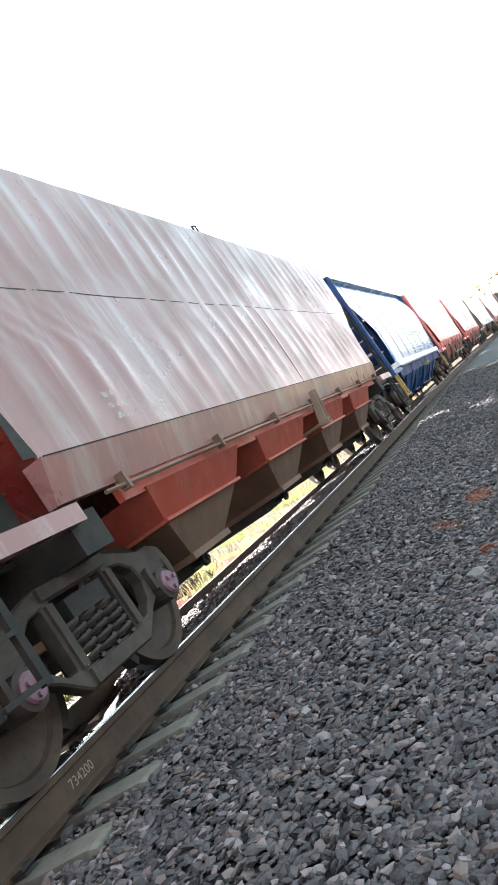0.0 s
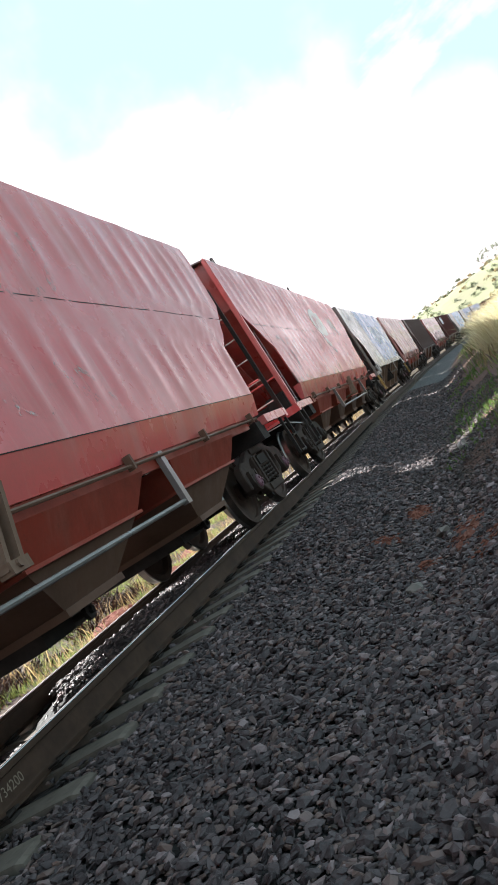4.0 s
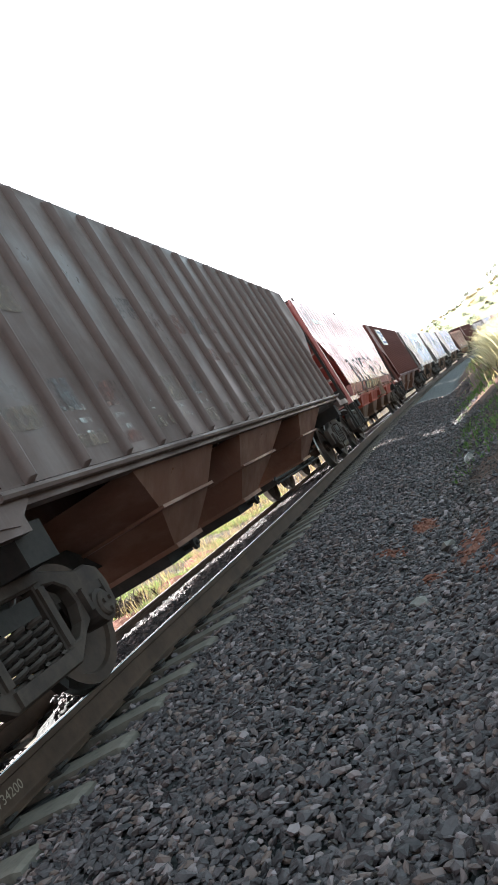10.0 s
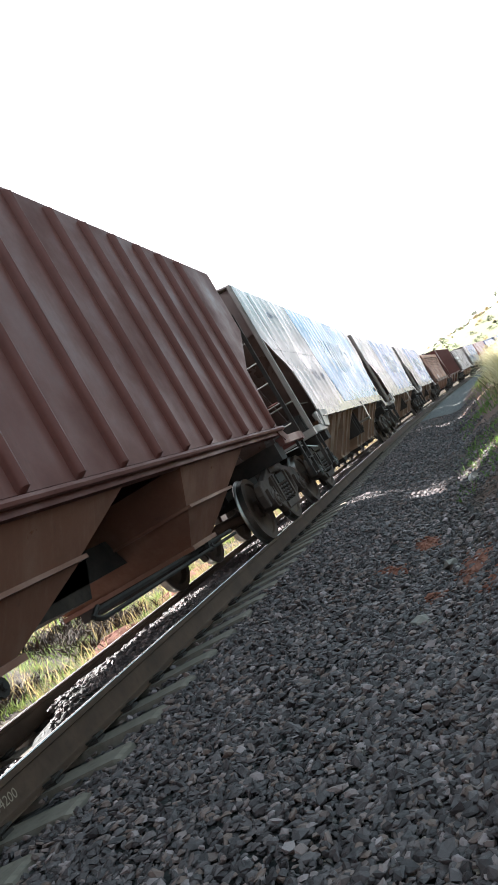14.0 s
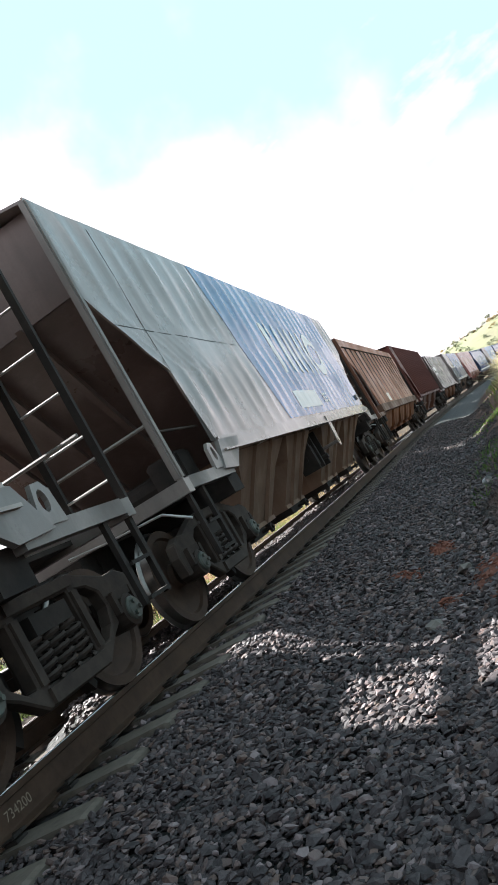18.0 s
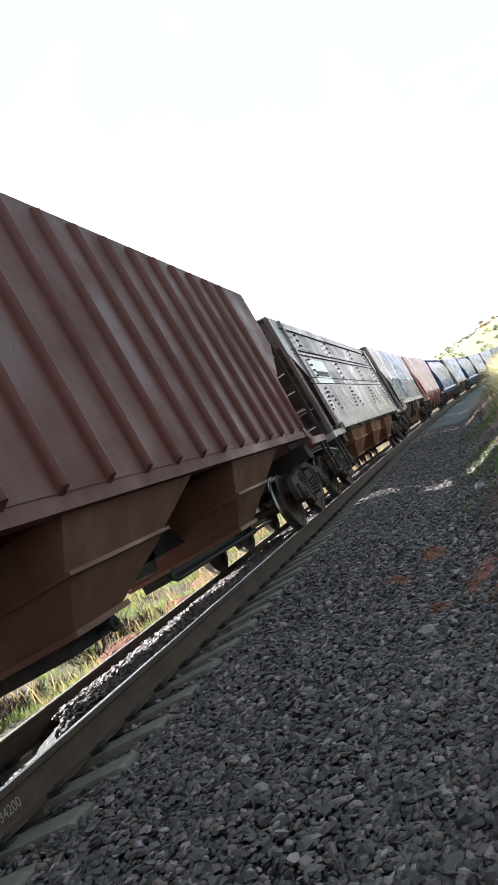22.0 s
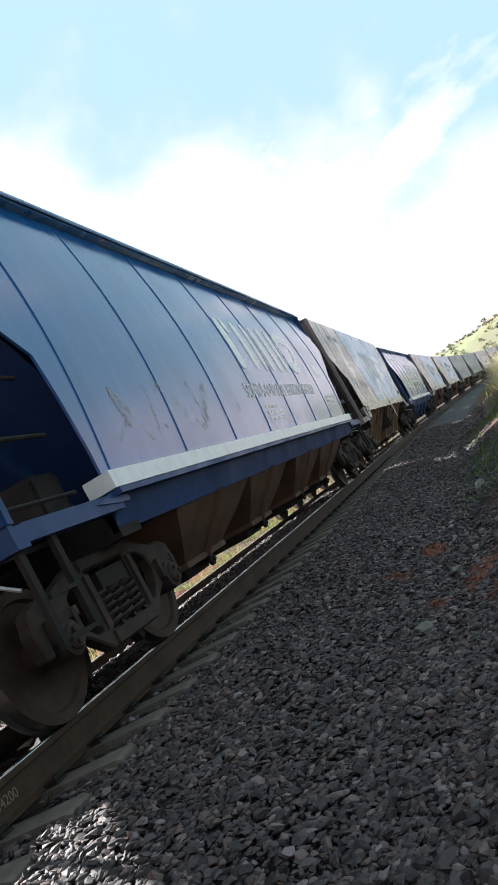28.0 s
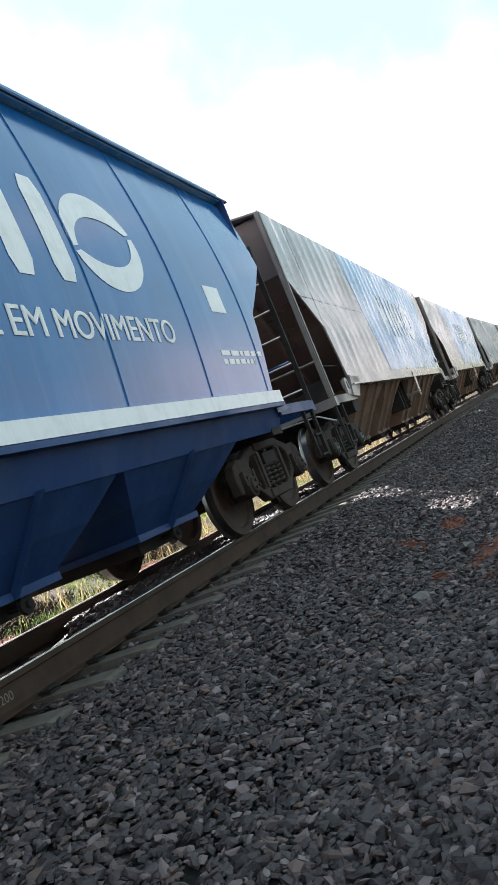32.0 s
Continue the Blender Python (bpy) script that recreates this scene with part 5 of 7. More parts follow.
def stroke(bm, pts, width, lift=0.004):
    """A painted line of even width through points of (y, z), on the near side."""
    left, right = [], []
    for i, (y, z) in enumerate(pts):
        a, b = pts[max(i - 1, 0)], pts[min(i + 1, len(pts) - 1)]
        d = Vector((b[0] - a[0], b[1] - a[1]))
        d = d.normalized() if d.length > 1e-6 else Vector((1, 0))
        wd = width(i / max(len(pts) - 1, 1)) if callable(width) else width
        ya, za, yb, zb = y - d.y * wd / 2, z + d.x * wd / 2, y + d.y * wd / 2, z - d.x * wd / 2
        left.append(bm.verts.new((face_x(ya, za) + lift, ya, za)))
        right.append(bm.verts.new((face_x(yb, zb) + lift, yb, zb)))
    for i in range(len(pts) - 1):
        bm.faces.new((left[i], left[i + 1], right[i + 1], right[i]))


def curve_points(pts, n=8):
    out = []
    for i in range(len(pts) - 1):
        p0, p1, p2, p3 = (Vector(pts[max(i - 1, 0)]), Vector(pts[i]), Vector(pts[i + 1]), Vector(pts[min(i + 2, len(pts) - 1)]))
        for k in range(n):
            t = k / n
            v = 0.5 * (2 * p1 + (p2 - p0) * t + (2 * p0 - 5 * p1 + 4 * p2 - p3) * t * t + (3 * p1 - p0 - 3 * p2 + p3) * t ** 3)
            out.append((v.x, v.y))
    out.append(tuple(pts[-1]))
    return out


def graffiti(wagon, name, y0, y1, z0, z1, seed, mat, width=0.10, letters=6, lift=0.005, label="sprayed graffiti lines"):
    """A row of loose looping sprayed strokes."""
    rnd = random.Random(seed)
    w = (y1 - y0) / letters
    for k in range(letters):
        bm = bmesh.new()
        c = y0 + (k + 0.5) * w
        pts = []
        n = rnd.choice((5, 6, 7))
        for i in range(n):
            pts.append((c + w * rnd.uniform(-0.55, 0.55), z0 + (z1 - z0) * ((i % 2) * 0.75 + rnd.uniform(0.0, 0.25))))
        cp = curve_points(pts, 9)
        stroke(bm, cp, lambda t: width * (0.55 + 0.6 * math.sin(math.pi * t)), lift + 0.0012 * k)
        part(name, bm, mat, wagon, label)


def bars(wagon, name, y, z, rows, mat, width=1.1, gap=0.13, h=0.06, seed=1):
    """Lines of small lettering that cannot be read."""
    rnd = random.Random(seed)
    rects = []
    for r in range(rows):
        yy = y
        end = y + width * rnd.uniform(0.7, 1.0)
        while yy < end:
            w = rnd.uniform(0.08, 0.25)
            rects.append((yy, z - r * gap, min(w, end - yy), h, 0))
            yy += w + 0.035
    if name == "wagon_number":
        for one in rects:
            last = mark(wagon, "number_bar", [one], mat)
        return last
    return mark(wagon, name, rects, mat)


def emblem(wagon, y0, y1, z0, z1, mat):
    """The company mark as plain upright bars and a ring."""
    k, h, lift = (y1 - y0) / 5.05, z1 - z0, LIFT[0] + 0.001
    for by, bw, lo in ((0.0, 0.34, 0.0), (0.40, 0.26, 0.72), (0.95, 0.30, 0.0), (1.58, 0.30, 0.0), (2.12, 0.30, 0.0), (2.72, 0.30, 0.0), (3.32, 0.30, 0.0)):
        bm = bmesh.new()
        r = 0.05
        ys, ye = y0 + by * k, y0 + (by + bw) * k
        zs = z0 + lo * h
        n = max(2, int((z1 - zs) / 0.12))
        rows = []
        for i in range(n + 1):
            z = zs + (z1 - zs) * i / n
            d = r if i in (0, n) else 0.0
            rows.append([bm.verts.new((face_x(y, z) + lift, y, z)) for y in (ys + d, (ys + ye) / 2, ye - d)])
        for a, b in zip(rows, rows[1:]):
            for i in range(2):
                bm.faces.new((a[i], a[i + 1], b[i + 1], b[i]))
        part("company_mark", bm, mat, wagon, "white painted bar")
    cy, cz, ry, rz = y0 + 4.4 * k, (z0 + z1) / 2, 0.66 * k, h / 2 * 1.03
    n = 20
    for half in (0, 1):
        bm = bmesh.new()
        a0 = math.pi * half + 0.35
        inner, outer = [], []
        for i in range(n + 1):
            a = a0 + math.pi * 0.97 * i / n
            th = 0.16 + 0.34 * math.sin(math.pi * (i / n) ** 0.8)
            yi, zi, yo, zo = cy + (1 - th) * ry * math.cos(a), cz + (1 - th) * rz * math.sin(a), cy + ry * math.cos(a), cz + rz * math.sin(a)
            inner.append(bm.verts.new((face_x(yi, zi) + lift, yi, zi)))
            outer.append(bm.verts.new((face_x(yo, zo) + lift, yo, zo)))
        for i in range(n):
            bm.faces.new((inner[i], inner[i + 1], outer[i + 1], outer[i]))
        part("company_ring", bm, mat, wagon, "white painted half ring")


def blot(wagon, y, z, ry, rz, mat, seed=1, lift=0.008, label="bared patch with a ragged edge"):
    """A roundish patch with a ragged edge on the near side sheet."""
    rnd = random.Random(seed)
    bm = bmesh.new()
    n, rows = 36, 12
    edge = [rnd.uniform(0.93, 1.05) for _ in range(n)]
    hub = bm.verts.new((face_x(y, z) + lift, y, z))
    rings = []
    for q in range(1, rows + 1):
        ring = []
        for i in range(n):
            a, f = 2 * math.pi * i / n, q / rows * (edge[i] if q == rows else 1.0)
            py, pz = y + ry * f * math.cos(a), z + rz * f * math.sin(a)
            ring.append(bm.verts.new((face_x(py, pz) + lift, py, pz)))
        rings.append(ring)
    for i in range(n):
        bm.faces.new((hub, rings[0][i], rings[0][(i + 1) % n]))
        for a, b in zip(rings, rings[1:]):
            bm.faces.new((a[i], b[i], b[(i + 1) % n], a[(i + 1) % n]))
    return part("bared_patch", bm, mat, wagon, label)


def words(wagon, text, y, z, size, mat, lift=0.005, name="lettering"):
    cu = bpy.data.curves.new(name, "FONT")
    cu.body, cu.size = text, size
    tmp = bpy.data.objects.new(name, cu)
    scene.collection.objects.link(tmp)
    flat = bpy.data.meshes.new_from_object(tmp.evaluated_get(bpy.context.evaluated_depsgraph_get()))
    bpy.data.objects.remove(tmp)
    # broad strokes: three layers of the letters, each a little further along
    verts, faces = [], []
    for layer in range(3):
        base = len(verts)
        for v in flat.vertices:
            yy, zz = y + v.co.x + 0.016 * size * layer, z + v.co.y + 0.010 * size * (layer % 2)
            verts.append((face_x(yy, zz) + lift + 0.0015 * layer, yy, zz))
        faces += [tuple(base + i for i in p.vertices) for p in flat.polygons]
    me = bpy.data.meshes.new(name)
    me.from_pydata(verts, [], faces)
    me.materials.append(mat)
    ob = part(name, me, None, wagon, "white painted words")
    return ob


def field(wagon, hb, span, mat, heights=None, slant=0.0, name="colour_field", lift=0.006):
    LIFT[0] = 0.013
    bm = bmesh.new()
    sheet(bm, hb, "flat", 1, span=span, heights=heights or (SKIRT[0] + 0.05, TOP[0] - 0.03), lift=lift, amp=0.034, slant=slant)
    return part(name, bm, mat, wagon, smooth=True)


def sprayed(wagon, mat, strokes, label="black sprayed line"):
    """Loose sprayed lines: (width, turning points of (y, z)) of each."""
    for k, (width, pts) in enumerate(strokes):
        bm = bmesh.new()
        stroke(bm, curve_points(pts, 9), lambda t, wd=width: 1.25 * wd * (0.7 + 0.45 * math.sin(math.pi * t)), 0.004 + 0.0004 * k)
        part("graffiti", bm, mat, wagon, label)


def bubble(wagon, y, w, z0, z1, fill, line, lean=0.1, width=0.05, seed=1, lift=0.006):
    """One fat sprayed letter with a round top: its fill, its outline and a stroke inside."""
    rnd = random.Random(seed)
    h = z1 - z0
    ring = []
    for i in range(25):
        a = 2 * math.pi * i / 24
        c, s = math.cos(a), math.sin(a)
        f = 1 / max(abs(c), abs(s)) * 0.72 + 0.28 * (1 if s > 0 else 1 / max(abs(c), abs(s)))
        zz = z0 + h * (0.5 + 0.5 * s * min(f, 1.25))
        ring.append((y + w * (0.5 + 0.5 * c * min(f, 1.3)) + lean * (zz - z0) / h + rnd.uniform(-0.03, 0.03), min(max(zz + rnd.uniform(-0.03, 0.03), z0), z1)))
    ring[-1] = ring[0]
    if fill:
        bm = bmesh.new()
        rows = 5
        cy, cz = y + w / 2 + lean / 2, (z0 + z1) / 2
        rings = [[bm.verts.new((face_x(cy + (py - cy) * q / rows, cz + (pz - cz) * q / rows) + lift, cy + (py - cy) * q / rows, cz + (pz - cz) * q / rows)) for py, pz in ring[:-1]]
                 for q in range(1, rows + 1)]
        bm.faces.new(rings[0])
        for a, b2 in zip(rings, rings[1:]):
            for i in range(24):
                bm.faces.new((a[i], a[(i + 1) % 24], b2[(i + 1) % 24], b2[i]))
        part("graffiti", bm, fill, wagon, "fat sprayed letter fill")
    bm = bmesh.new()
    stroke(bm, ring, width, lift + 0.004)
    part("graffiti", bm, line, wagon, "sprayed letter outline")
    bm = bmesh.new()
    stroke(bm, curve_points([(y + w * rnd.uniform(0.3, 0.5), z0 + h * 0.12), (y + w * rnd.uniform(0.4, 0.7), z0 + h * 0.5), (y + w * rnd.uniform(0.4, 0.7) + lean, z0 + h * 0.82)], 6), width * 0.8, lift + 0.005)
    part("graffiti", bm, line, wagon, "sprayed inner line")


# ---- the train: middles of the couplings along the line at the start, metres ----
SPEED = 10.475
GAPS = [2.0, 19.6, 36.58, 54.85, 72.34, 89.65, 106.75, 124.8, 142.42, 160.07, 177.12, 194.52, 211.03, 227.56, 245.6, 263.58, 279.9, 296.54, 313.29, 329.93, 346.02]
while len(GAPS) < 29:
    GAPS.append(GAPS[-1] + 17.3)
GAPS.insert(0, GAPS[0] - 17.2)
WAGONS = []                  # (wagon, metres along the line at the start)


def wagon_at(k, label):
    """The empty wagon between couplings k and k + 1."""
    L = round(GAPS[k + 1] - GAPS[k], 2)
    w = thing("hopper_wagon", label, "freight wagon", "wagons of the train")
    mid = (GAPS[k] + GAPS[k + 1]) / 2
    WAGONS.append((w, mid))
    x, y, a = track(mid)
    w.matrix_world = pose(x, y, 0, 0, 0, a)
    return w, L


def red_wagon(k, label, side="red", sill="orange", hop="orange", caps="truck", ends="red_shaded"):
    w, L = wagon_at(k, label)
    hb = add_body(w, L, "flat", M[side], M[sill], M[hop], M[ends], M["dark_brown"], 4, 0, "truck", caps, "dark", M[side], chute_mat=M["chute"])
    return w, hb


def grey_wagon(k, label, side="grey", blue="mid_blue", start=-2.9, hop="tan", caps="cap_green", step="dark", piped=False):
    w, L = wagon_at(k, label)
    hb = add_body(w, L, "flat", M[side], M[side], M[hop], M["dark_brown"], M["steel"], 4, 2, "truck_grey", caps, step, M["grey_end"] if side != "green_grey" else M[side], piped=piped)
    if blue:
        field(w, hb, (start + 0.55, hb - 1.27), M[blue], (1.70, TOP[0] - 0.01), -0.3, "blue_field")
        emblem(w, -0.72, 4.0, 2.62, 3.72, M["white"])
        bars(w, "data_text", hb - 3.1, 2.25, 3, M["pale"], 1.3, 0.12, 0.06, k)
        bm = bmesh.new()
        box(bm, SIDE + 0.01, SIDE + 0.05, hb - 2.0, hb - 1.72, 1.86, 1.99)
        part("number_plate", bm, M["steel"], w, "small riveted metal plate")
    return w, hb


def ribbed_wagon(k, label, side="dark_brown", hop="dark_brown", n=16):
    w, L = wagon_at(k, label)
    hb = add_body(w, L, "rib", M[side], M[side], M[hop], M[side], M["dark_brown"], 3, 1, "truck", "truck", "dark", M[side], side_ribs=n)
    return w, hb


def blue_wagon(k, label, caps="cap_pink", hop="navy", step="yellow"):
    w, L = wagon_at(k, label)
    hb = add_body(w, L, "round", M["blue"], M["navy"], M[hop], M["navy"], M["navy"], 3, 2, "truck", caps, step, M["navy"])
    return w, hb


# an unseen wagon behind the first, added for the shade it casts
w, hb = red_wagon(0, "faded red hopper wagon with chalky runs")
# faded red
w, hb = red_wagon(1, "faded pinkish red hopper wagon with chalky runs", "red_dusty", caps="cap_pink")
mark(w, "marking", [(-6.8, 3.75, 0.7, 0.14, 0.1), (-6.5, 3.5, 0.5, 0.10, 0), (4.6, 3.7, 0.8, 0.34, 0.1), (4.9, 3.2, 1.0, 0.12, 0)], M["pale"])
bars(w, "data_text", -5.6, 2.02, 3, M["pale"], 0.9, 0.1, 0.05, 3)
graffiti(w, "graffiti", 4.2, 6.4, 2.5, 3.9, 5, M["pale"], 0.12, 3)
# blue, with the slogan in small letters
w, hb = blue_wagon(2, "clean blue hopper wagon with white lettering and white sill band")
emblem(w, -0.55, 4.15, 2.62, 3.66, M["white"])
bm = bmesh.new()
box(bm, SIDE - 0.05, SIDE + 0.1, -0.35, -0.1, 1.0, 1.12)
bevelled(bm, 0.02, 2)
part("valve_box", bm, M["yellow"], w, "small yellow box under the sill")
words(w, "Somos o Brasil em movimento", -0.45, 2.25, 0.42, M["white"])
bars(w, "data_text", -2.1, 2.05, 5, M["white"], 1.5, 0.095, 0.04, 4)
bars(w, "data_text", 0.4, 1.98, 4, M["white"], 0.6, 0.1, 0.04, 5)
bars(w, "data_text", 1.4, 1.98, 4, M["white"], 0.6, 0.1, 0.04, 6)
bars(w, "data_text", 2.6, 1.98, 3, M["white"], 0.6, 0.1, 0.04, 7)
bars(w, "data_text", 5.0, 1.98, 3, M["white"], 0.9, 0.1, 0.04, 7)
bars(w, "wagon_number", -6.0, 3.78, 1, M["white"], 1.6, 0.2, 0.14, 8)
# red with grey sprayed letters and a round mark
w, hb = red_wagon(3, "red hopper wagon with grey graffiti letters and a round emblem", "red", caps="cap_pink")
add_rod(w)
for i, (y, wd) in enumerate(((-7.0, 0.75), (-6.15, 0.7), (-5.35, 0.8), (-4.5, 0.7))):
    bubble(w, y, wd, 1.72, 2.75 - 0.05 * i, M["red_wash"] if i % 2 else None, M["grey_spray"], 0.25, 0.06, 30 + i)
graffiti(w, "graffiti", -3.6, 2.8, 1.85, 2.45, 12, M["pale"], 0.04, 5)
bars(w, "wagon_number", -2.4, 3.55, 2, M["pale"], 1.7, 0.2, 0.1, 9)
bm = bmesh.new()
ring = [(2.1 + 0.8 * math.cos(a), 3.5 + 0.42 * math.sin(a)) for a in (2 * math.pi * i / 28 for i in range(29))]
stroke(bm, ring, 0.14)
for dy in (-0.4, -0.05, 0.3):
    stroke(bm, [(2.1 + dy, 3.3), (2.15 + dy, 3.7)], 0.14)
part("emblem", bm, M["pale"], w, "faded grey round emblem")
# red with white sprayed letters
w, hb = red_wagon(4, "bright red hopper wagon covered with white graffiti", "red")
add_rod(w)
for i in range(6):
    bubble(w, -6.6 + 0.95 * i, 0.8, 1.75, 2.8, None, M["pale"], 0.2, 0.09, 40 + i)
blot(w, 1.55, 3.45, 1.1, 0.5, M["primer"], 5, label="peeled grey round emblem")
for y, z, wd, h, lean in ((0.72, 3.22, 0.13, 0.42, 0.12), (1.02, 3.26, 0.10, 0.42, 0.12), (1.2, 3.5, 0.22, 0.1, 0), (1.5, 3.2, 0.08, 0.5, 0.12), (1.85, 3.25, 0.07, 0.4, 0.1)):
    mark(w, "emblem_letter", [(y, z, wd, h, lean)], M["red"], "red stroke in the emblem", 0.014)
mark(w, "bared_patch", [(0.75 + 0.17 * i, 2.72 - 0.07 * i + 0.04 * (i % 2), 0.15, 0.30, 0.03) for i in range(5)] + [(1.35, 2.37, 0.36, 0.1, 0.02)], M["primer"], "ragged grey patch", 0.009)
mark(w, "bared_patch", [(4.02 + 0.21 * i, 3.05 + 0.1 * ((i * 3) % 4), 0.15, 0.72 - 0.13 * ((i * 3) % 4), 0.02) for i in range(5)], M["primer"], "ragged grey letters", 0.009)
for wd, pts in ((0.06, [(0.83, 4.28), (0.85, 4.0), (0.86, 3.72)]), (0.055, [(-0.84, 2.85), (-0.72, 2.3), (-0.55, 1.84), (-0.35, 1.82)]), (0.05, [(-0.05, 2.65), (-0.1, 2.2), (-0.3, 1.86)]),
                (0.09, [(-0.9, 3.25), (-0.6, 3.0), (-0.55, 3.15)]), (0.05, [(3.3, 2.9), (3.45, 2.4), (3.4, 1.9)]), (0.05, [(4.35, 2.65), (4.6, 2.5), (4.9, 2.68), (5.1, 2.55)]),
                (0.06, [(5.6, 2.3), (5.75, 1.85), (5.95, 2.2), (6.2, 1.8), (6.45, 1.78)]), (0.05, [(3.2, 1.75), (3.7, 1.72), (4.0, 2.1), (3.9, 2.35)])):
    bm = bmesh.new()
    stroke(bm, curve_points(pts, 8), wd, 0.009)
    part("run", bm, M["pale"], w, "whitish sprayed run")
for i in range(11):
    mark(w, "run", [(1.2 + 0.42 * i, 1.75 + 0.1 * (i % 3), 0.07, 0.75 + 0.14 * ((i * 5) % 4), 0.06)], M["pale"], "whitish runs down the sheet")
# grey and blue
w, hb = grey_wagon(5, "dusty grey hopper wagon with blue far half and white mark", caps="cap_pink", step="yellow")
mark(w, "marking", [(-4.2, 1.8, 0.62, 0.42, 0)], M["white"], "white data plate")
bars(w, "data_text", -4.12, 2.12, 3, M["blue_wash"], 0.5, 0.11, 0.05, 27)
bars(w, "wagon_number", -6.4, 3.92, 1, M["blue_wash"], 1.5, 0.2, 0.14, 28)
# red with pale letters near its far end
w, hb = red_wagon(6, "faded red hopper wagon streaked with white, pale lettering", "red_pale")
mark(w, "marking", [(4.3, 3.55, 0.22, 0.7, 0), (4.75, 3.55, 0.22, 0.7, 0), (5.2, 3.55, 0.22, 0.7, 0), (5.65, 3.55, 0.5, 0.2, 0), (5.55, 3.0, 0.9, 0.12, 0),
                    (5.7, 2.75, 0.9, 0.12, 0), (6.0, 2.5, 0.7, 0.1, 0)], M["white"], "faded white lettering")
graffiti(w, "graffiti", -2.0, 6.6, 2.0, 2.8, 31, M["pale"], 0.06, 9)
# dark ribbed
w, hb = ribbed_wagon(7, "dark grey-brown ribbed hopper wagon with faded patches", "rib_grey", "brown", 18)
rnd = random.Random(77)
for i in range(17):
    y = -hb + 1.75 + (2 * hb - 3.5) * i / 17
    for z, h in ((1.62, 0.2), (1.9, 0.3), (2.4, 0.28), (2.95, 0.3)):
        if rnd.random() < (0.75 if i < 9 else 0.3):
            mark(w, "faded_patch", [(y + 0.1, z + rnd.uniform(-0.06, 0.1), rnd.uniform(0.35, 0.58), h * rnd.uniform(0.6, 1.1), 0)], M[rnd.choice(("rust_wash", "tan_wash_thin", "grey_wash"))], "faded patch of old paint", 0.006)
for i in (1, 2, 3, 4, 5):
    bars(w, "data_text", -hb + 1.9 + (2 * hb - 3.5) * i / 17, 1.98, 3, M["pale"], 0.5, 0.12, 0.05, 60 + i)
# red with black graffiti
w, hb = red_wagon(8, "faded rose-red hopper wagon with thick black graffiti", "rose")
bars(w, "wagon_number", -6.33, 3.85, 1, M["white"], 1.55, 0.2, 0.15, 29)
sprayed(w, M["black_spray"], [
    (0.06, [(-3.2, 2.47), (-2.85, 2.48), (-2.35, 2.3), (-1.95, 1.9)]), (0.13, [(-2.05, 2.52), (-2.13, 2.3), (-2.05, 2.08), (-1.92, 1.9)]),
    (0.05, [(-2.05, 2.52), (-1.74, 2.53), (-1.6, 2.27)]), (0.2, [(-1.52, 2.2), (-1.48, 2.36), (-1.25, 2.5)]), (0.06, [(-1.25, 2.5), (-0.83, 2.55), (-0.4, 2.38)]),
    (0.16, [(-0.12, 2.26), (-0.08, 2.42), (0.03, 2.54)]), (0.05, [(0.03, 2.54), (0.45, 2.6), (1.0, 2.38)]), (0.05, [(1.3, 2.5), (1.8, 2.57), (2.4, 2.4), (2.6, 1.95)]),
    (0.16, [(0.74, 2.26), (0.85, 2.02), (0.95, 1.71)]), (0.14, [(1.27, 2.1), (0.88, 2.06)]), (0.17, [(-1.75, 1.8), (-1.4, 1.72), (-1.3, 1.69)]),
    (0.11, [(-2.47, 1.8), (-2.38, 1.72), (-2.34, 1.69)]), (0.24, [(-3.4, 2.3), (-3.25, 1.9), (-3.15, 1.74), (-3.12, 1.69)]), (0.04, [(-0.66, 1.95), (-0.5, 1.75), (-0.44, 1.7)]),
    (0.04, [(0.13, 2.2), (0.19, 1.9), (0.12, 1.7)]), (0.06, [(3.3, 2.37), (3.5, 2.13), (3.65, 1.85)]), (0.05, [(3.8, 2.4), (4.4, 2.1), (3.4, 1.93), (4.0, 1.76), (5.0, 1.72)]),
    (0.2, [(-4.4, 2.4), (-4.3, 2.0), (-4.1, 1.7)]), (0.06, [(-5.0, 2.45), (-4.5, 2.5), (-4.0, 2.2), (-3.8, 1.7)])])
for y, wd in ((-3.32, 0.26), (-2.4, 0.13), (-1.38, 0.2), (-4.25, 0.2)):
    mark(w, "graffiti", [(y, 1.385, wd, 0.285, 0.05)], M["black_spray"], "black sprayed stripe on the fold", 0.009)
for i in range(8):
    mark(w, "pale_block", [(-3.0 + 0.62 * i, 1.40, 0.5, 0.25, 0)], M["tan_wash"], "yellowish worn block on the fold")
# purple-brown ribbed with a white sign
w, hb = ribbed_wagon(9, "purple-brown ribbed hopper wagon with a white sign board", "purple", "brown", 18)
bm = bmesh.new()
box(bm, SIDE + 0.06, SIDE + 0.095, -5.9, -3.9, 3.30, 4.25)
sign = part("sign_board", bm, M["white"], w, "white worn sign board")
mark(w, "sign_text", [(-5.7, 4.0, 0.35, 0.14, 0), (-5.2, 4.0, 0.9, 0.12, 0), (-5.1, 3.8, 1.0, 0.12, 0), (-5.6, 3.6, 0.6, 0.12, 0), (-5.7, 3.38, 1.5, 0.13, 0)], M["blue_mark"], lift=0.132)
mark(w, "wagon_number", [(-6.2, 2.95, 0.12, 0.2, 0), (-6.0, 2.95, 0.1, 0.2, 0), (-5.8, 2.95, 0.14, 0.2, 0), (-5.5, 2.95, 0.3, 0.14, 0), (-5.0, 2.95, 0.3, 0.14, 0)], M["pale"])
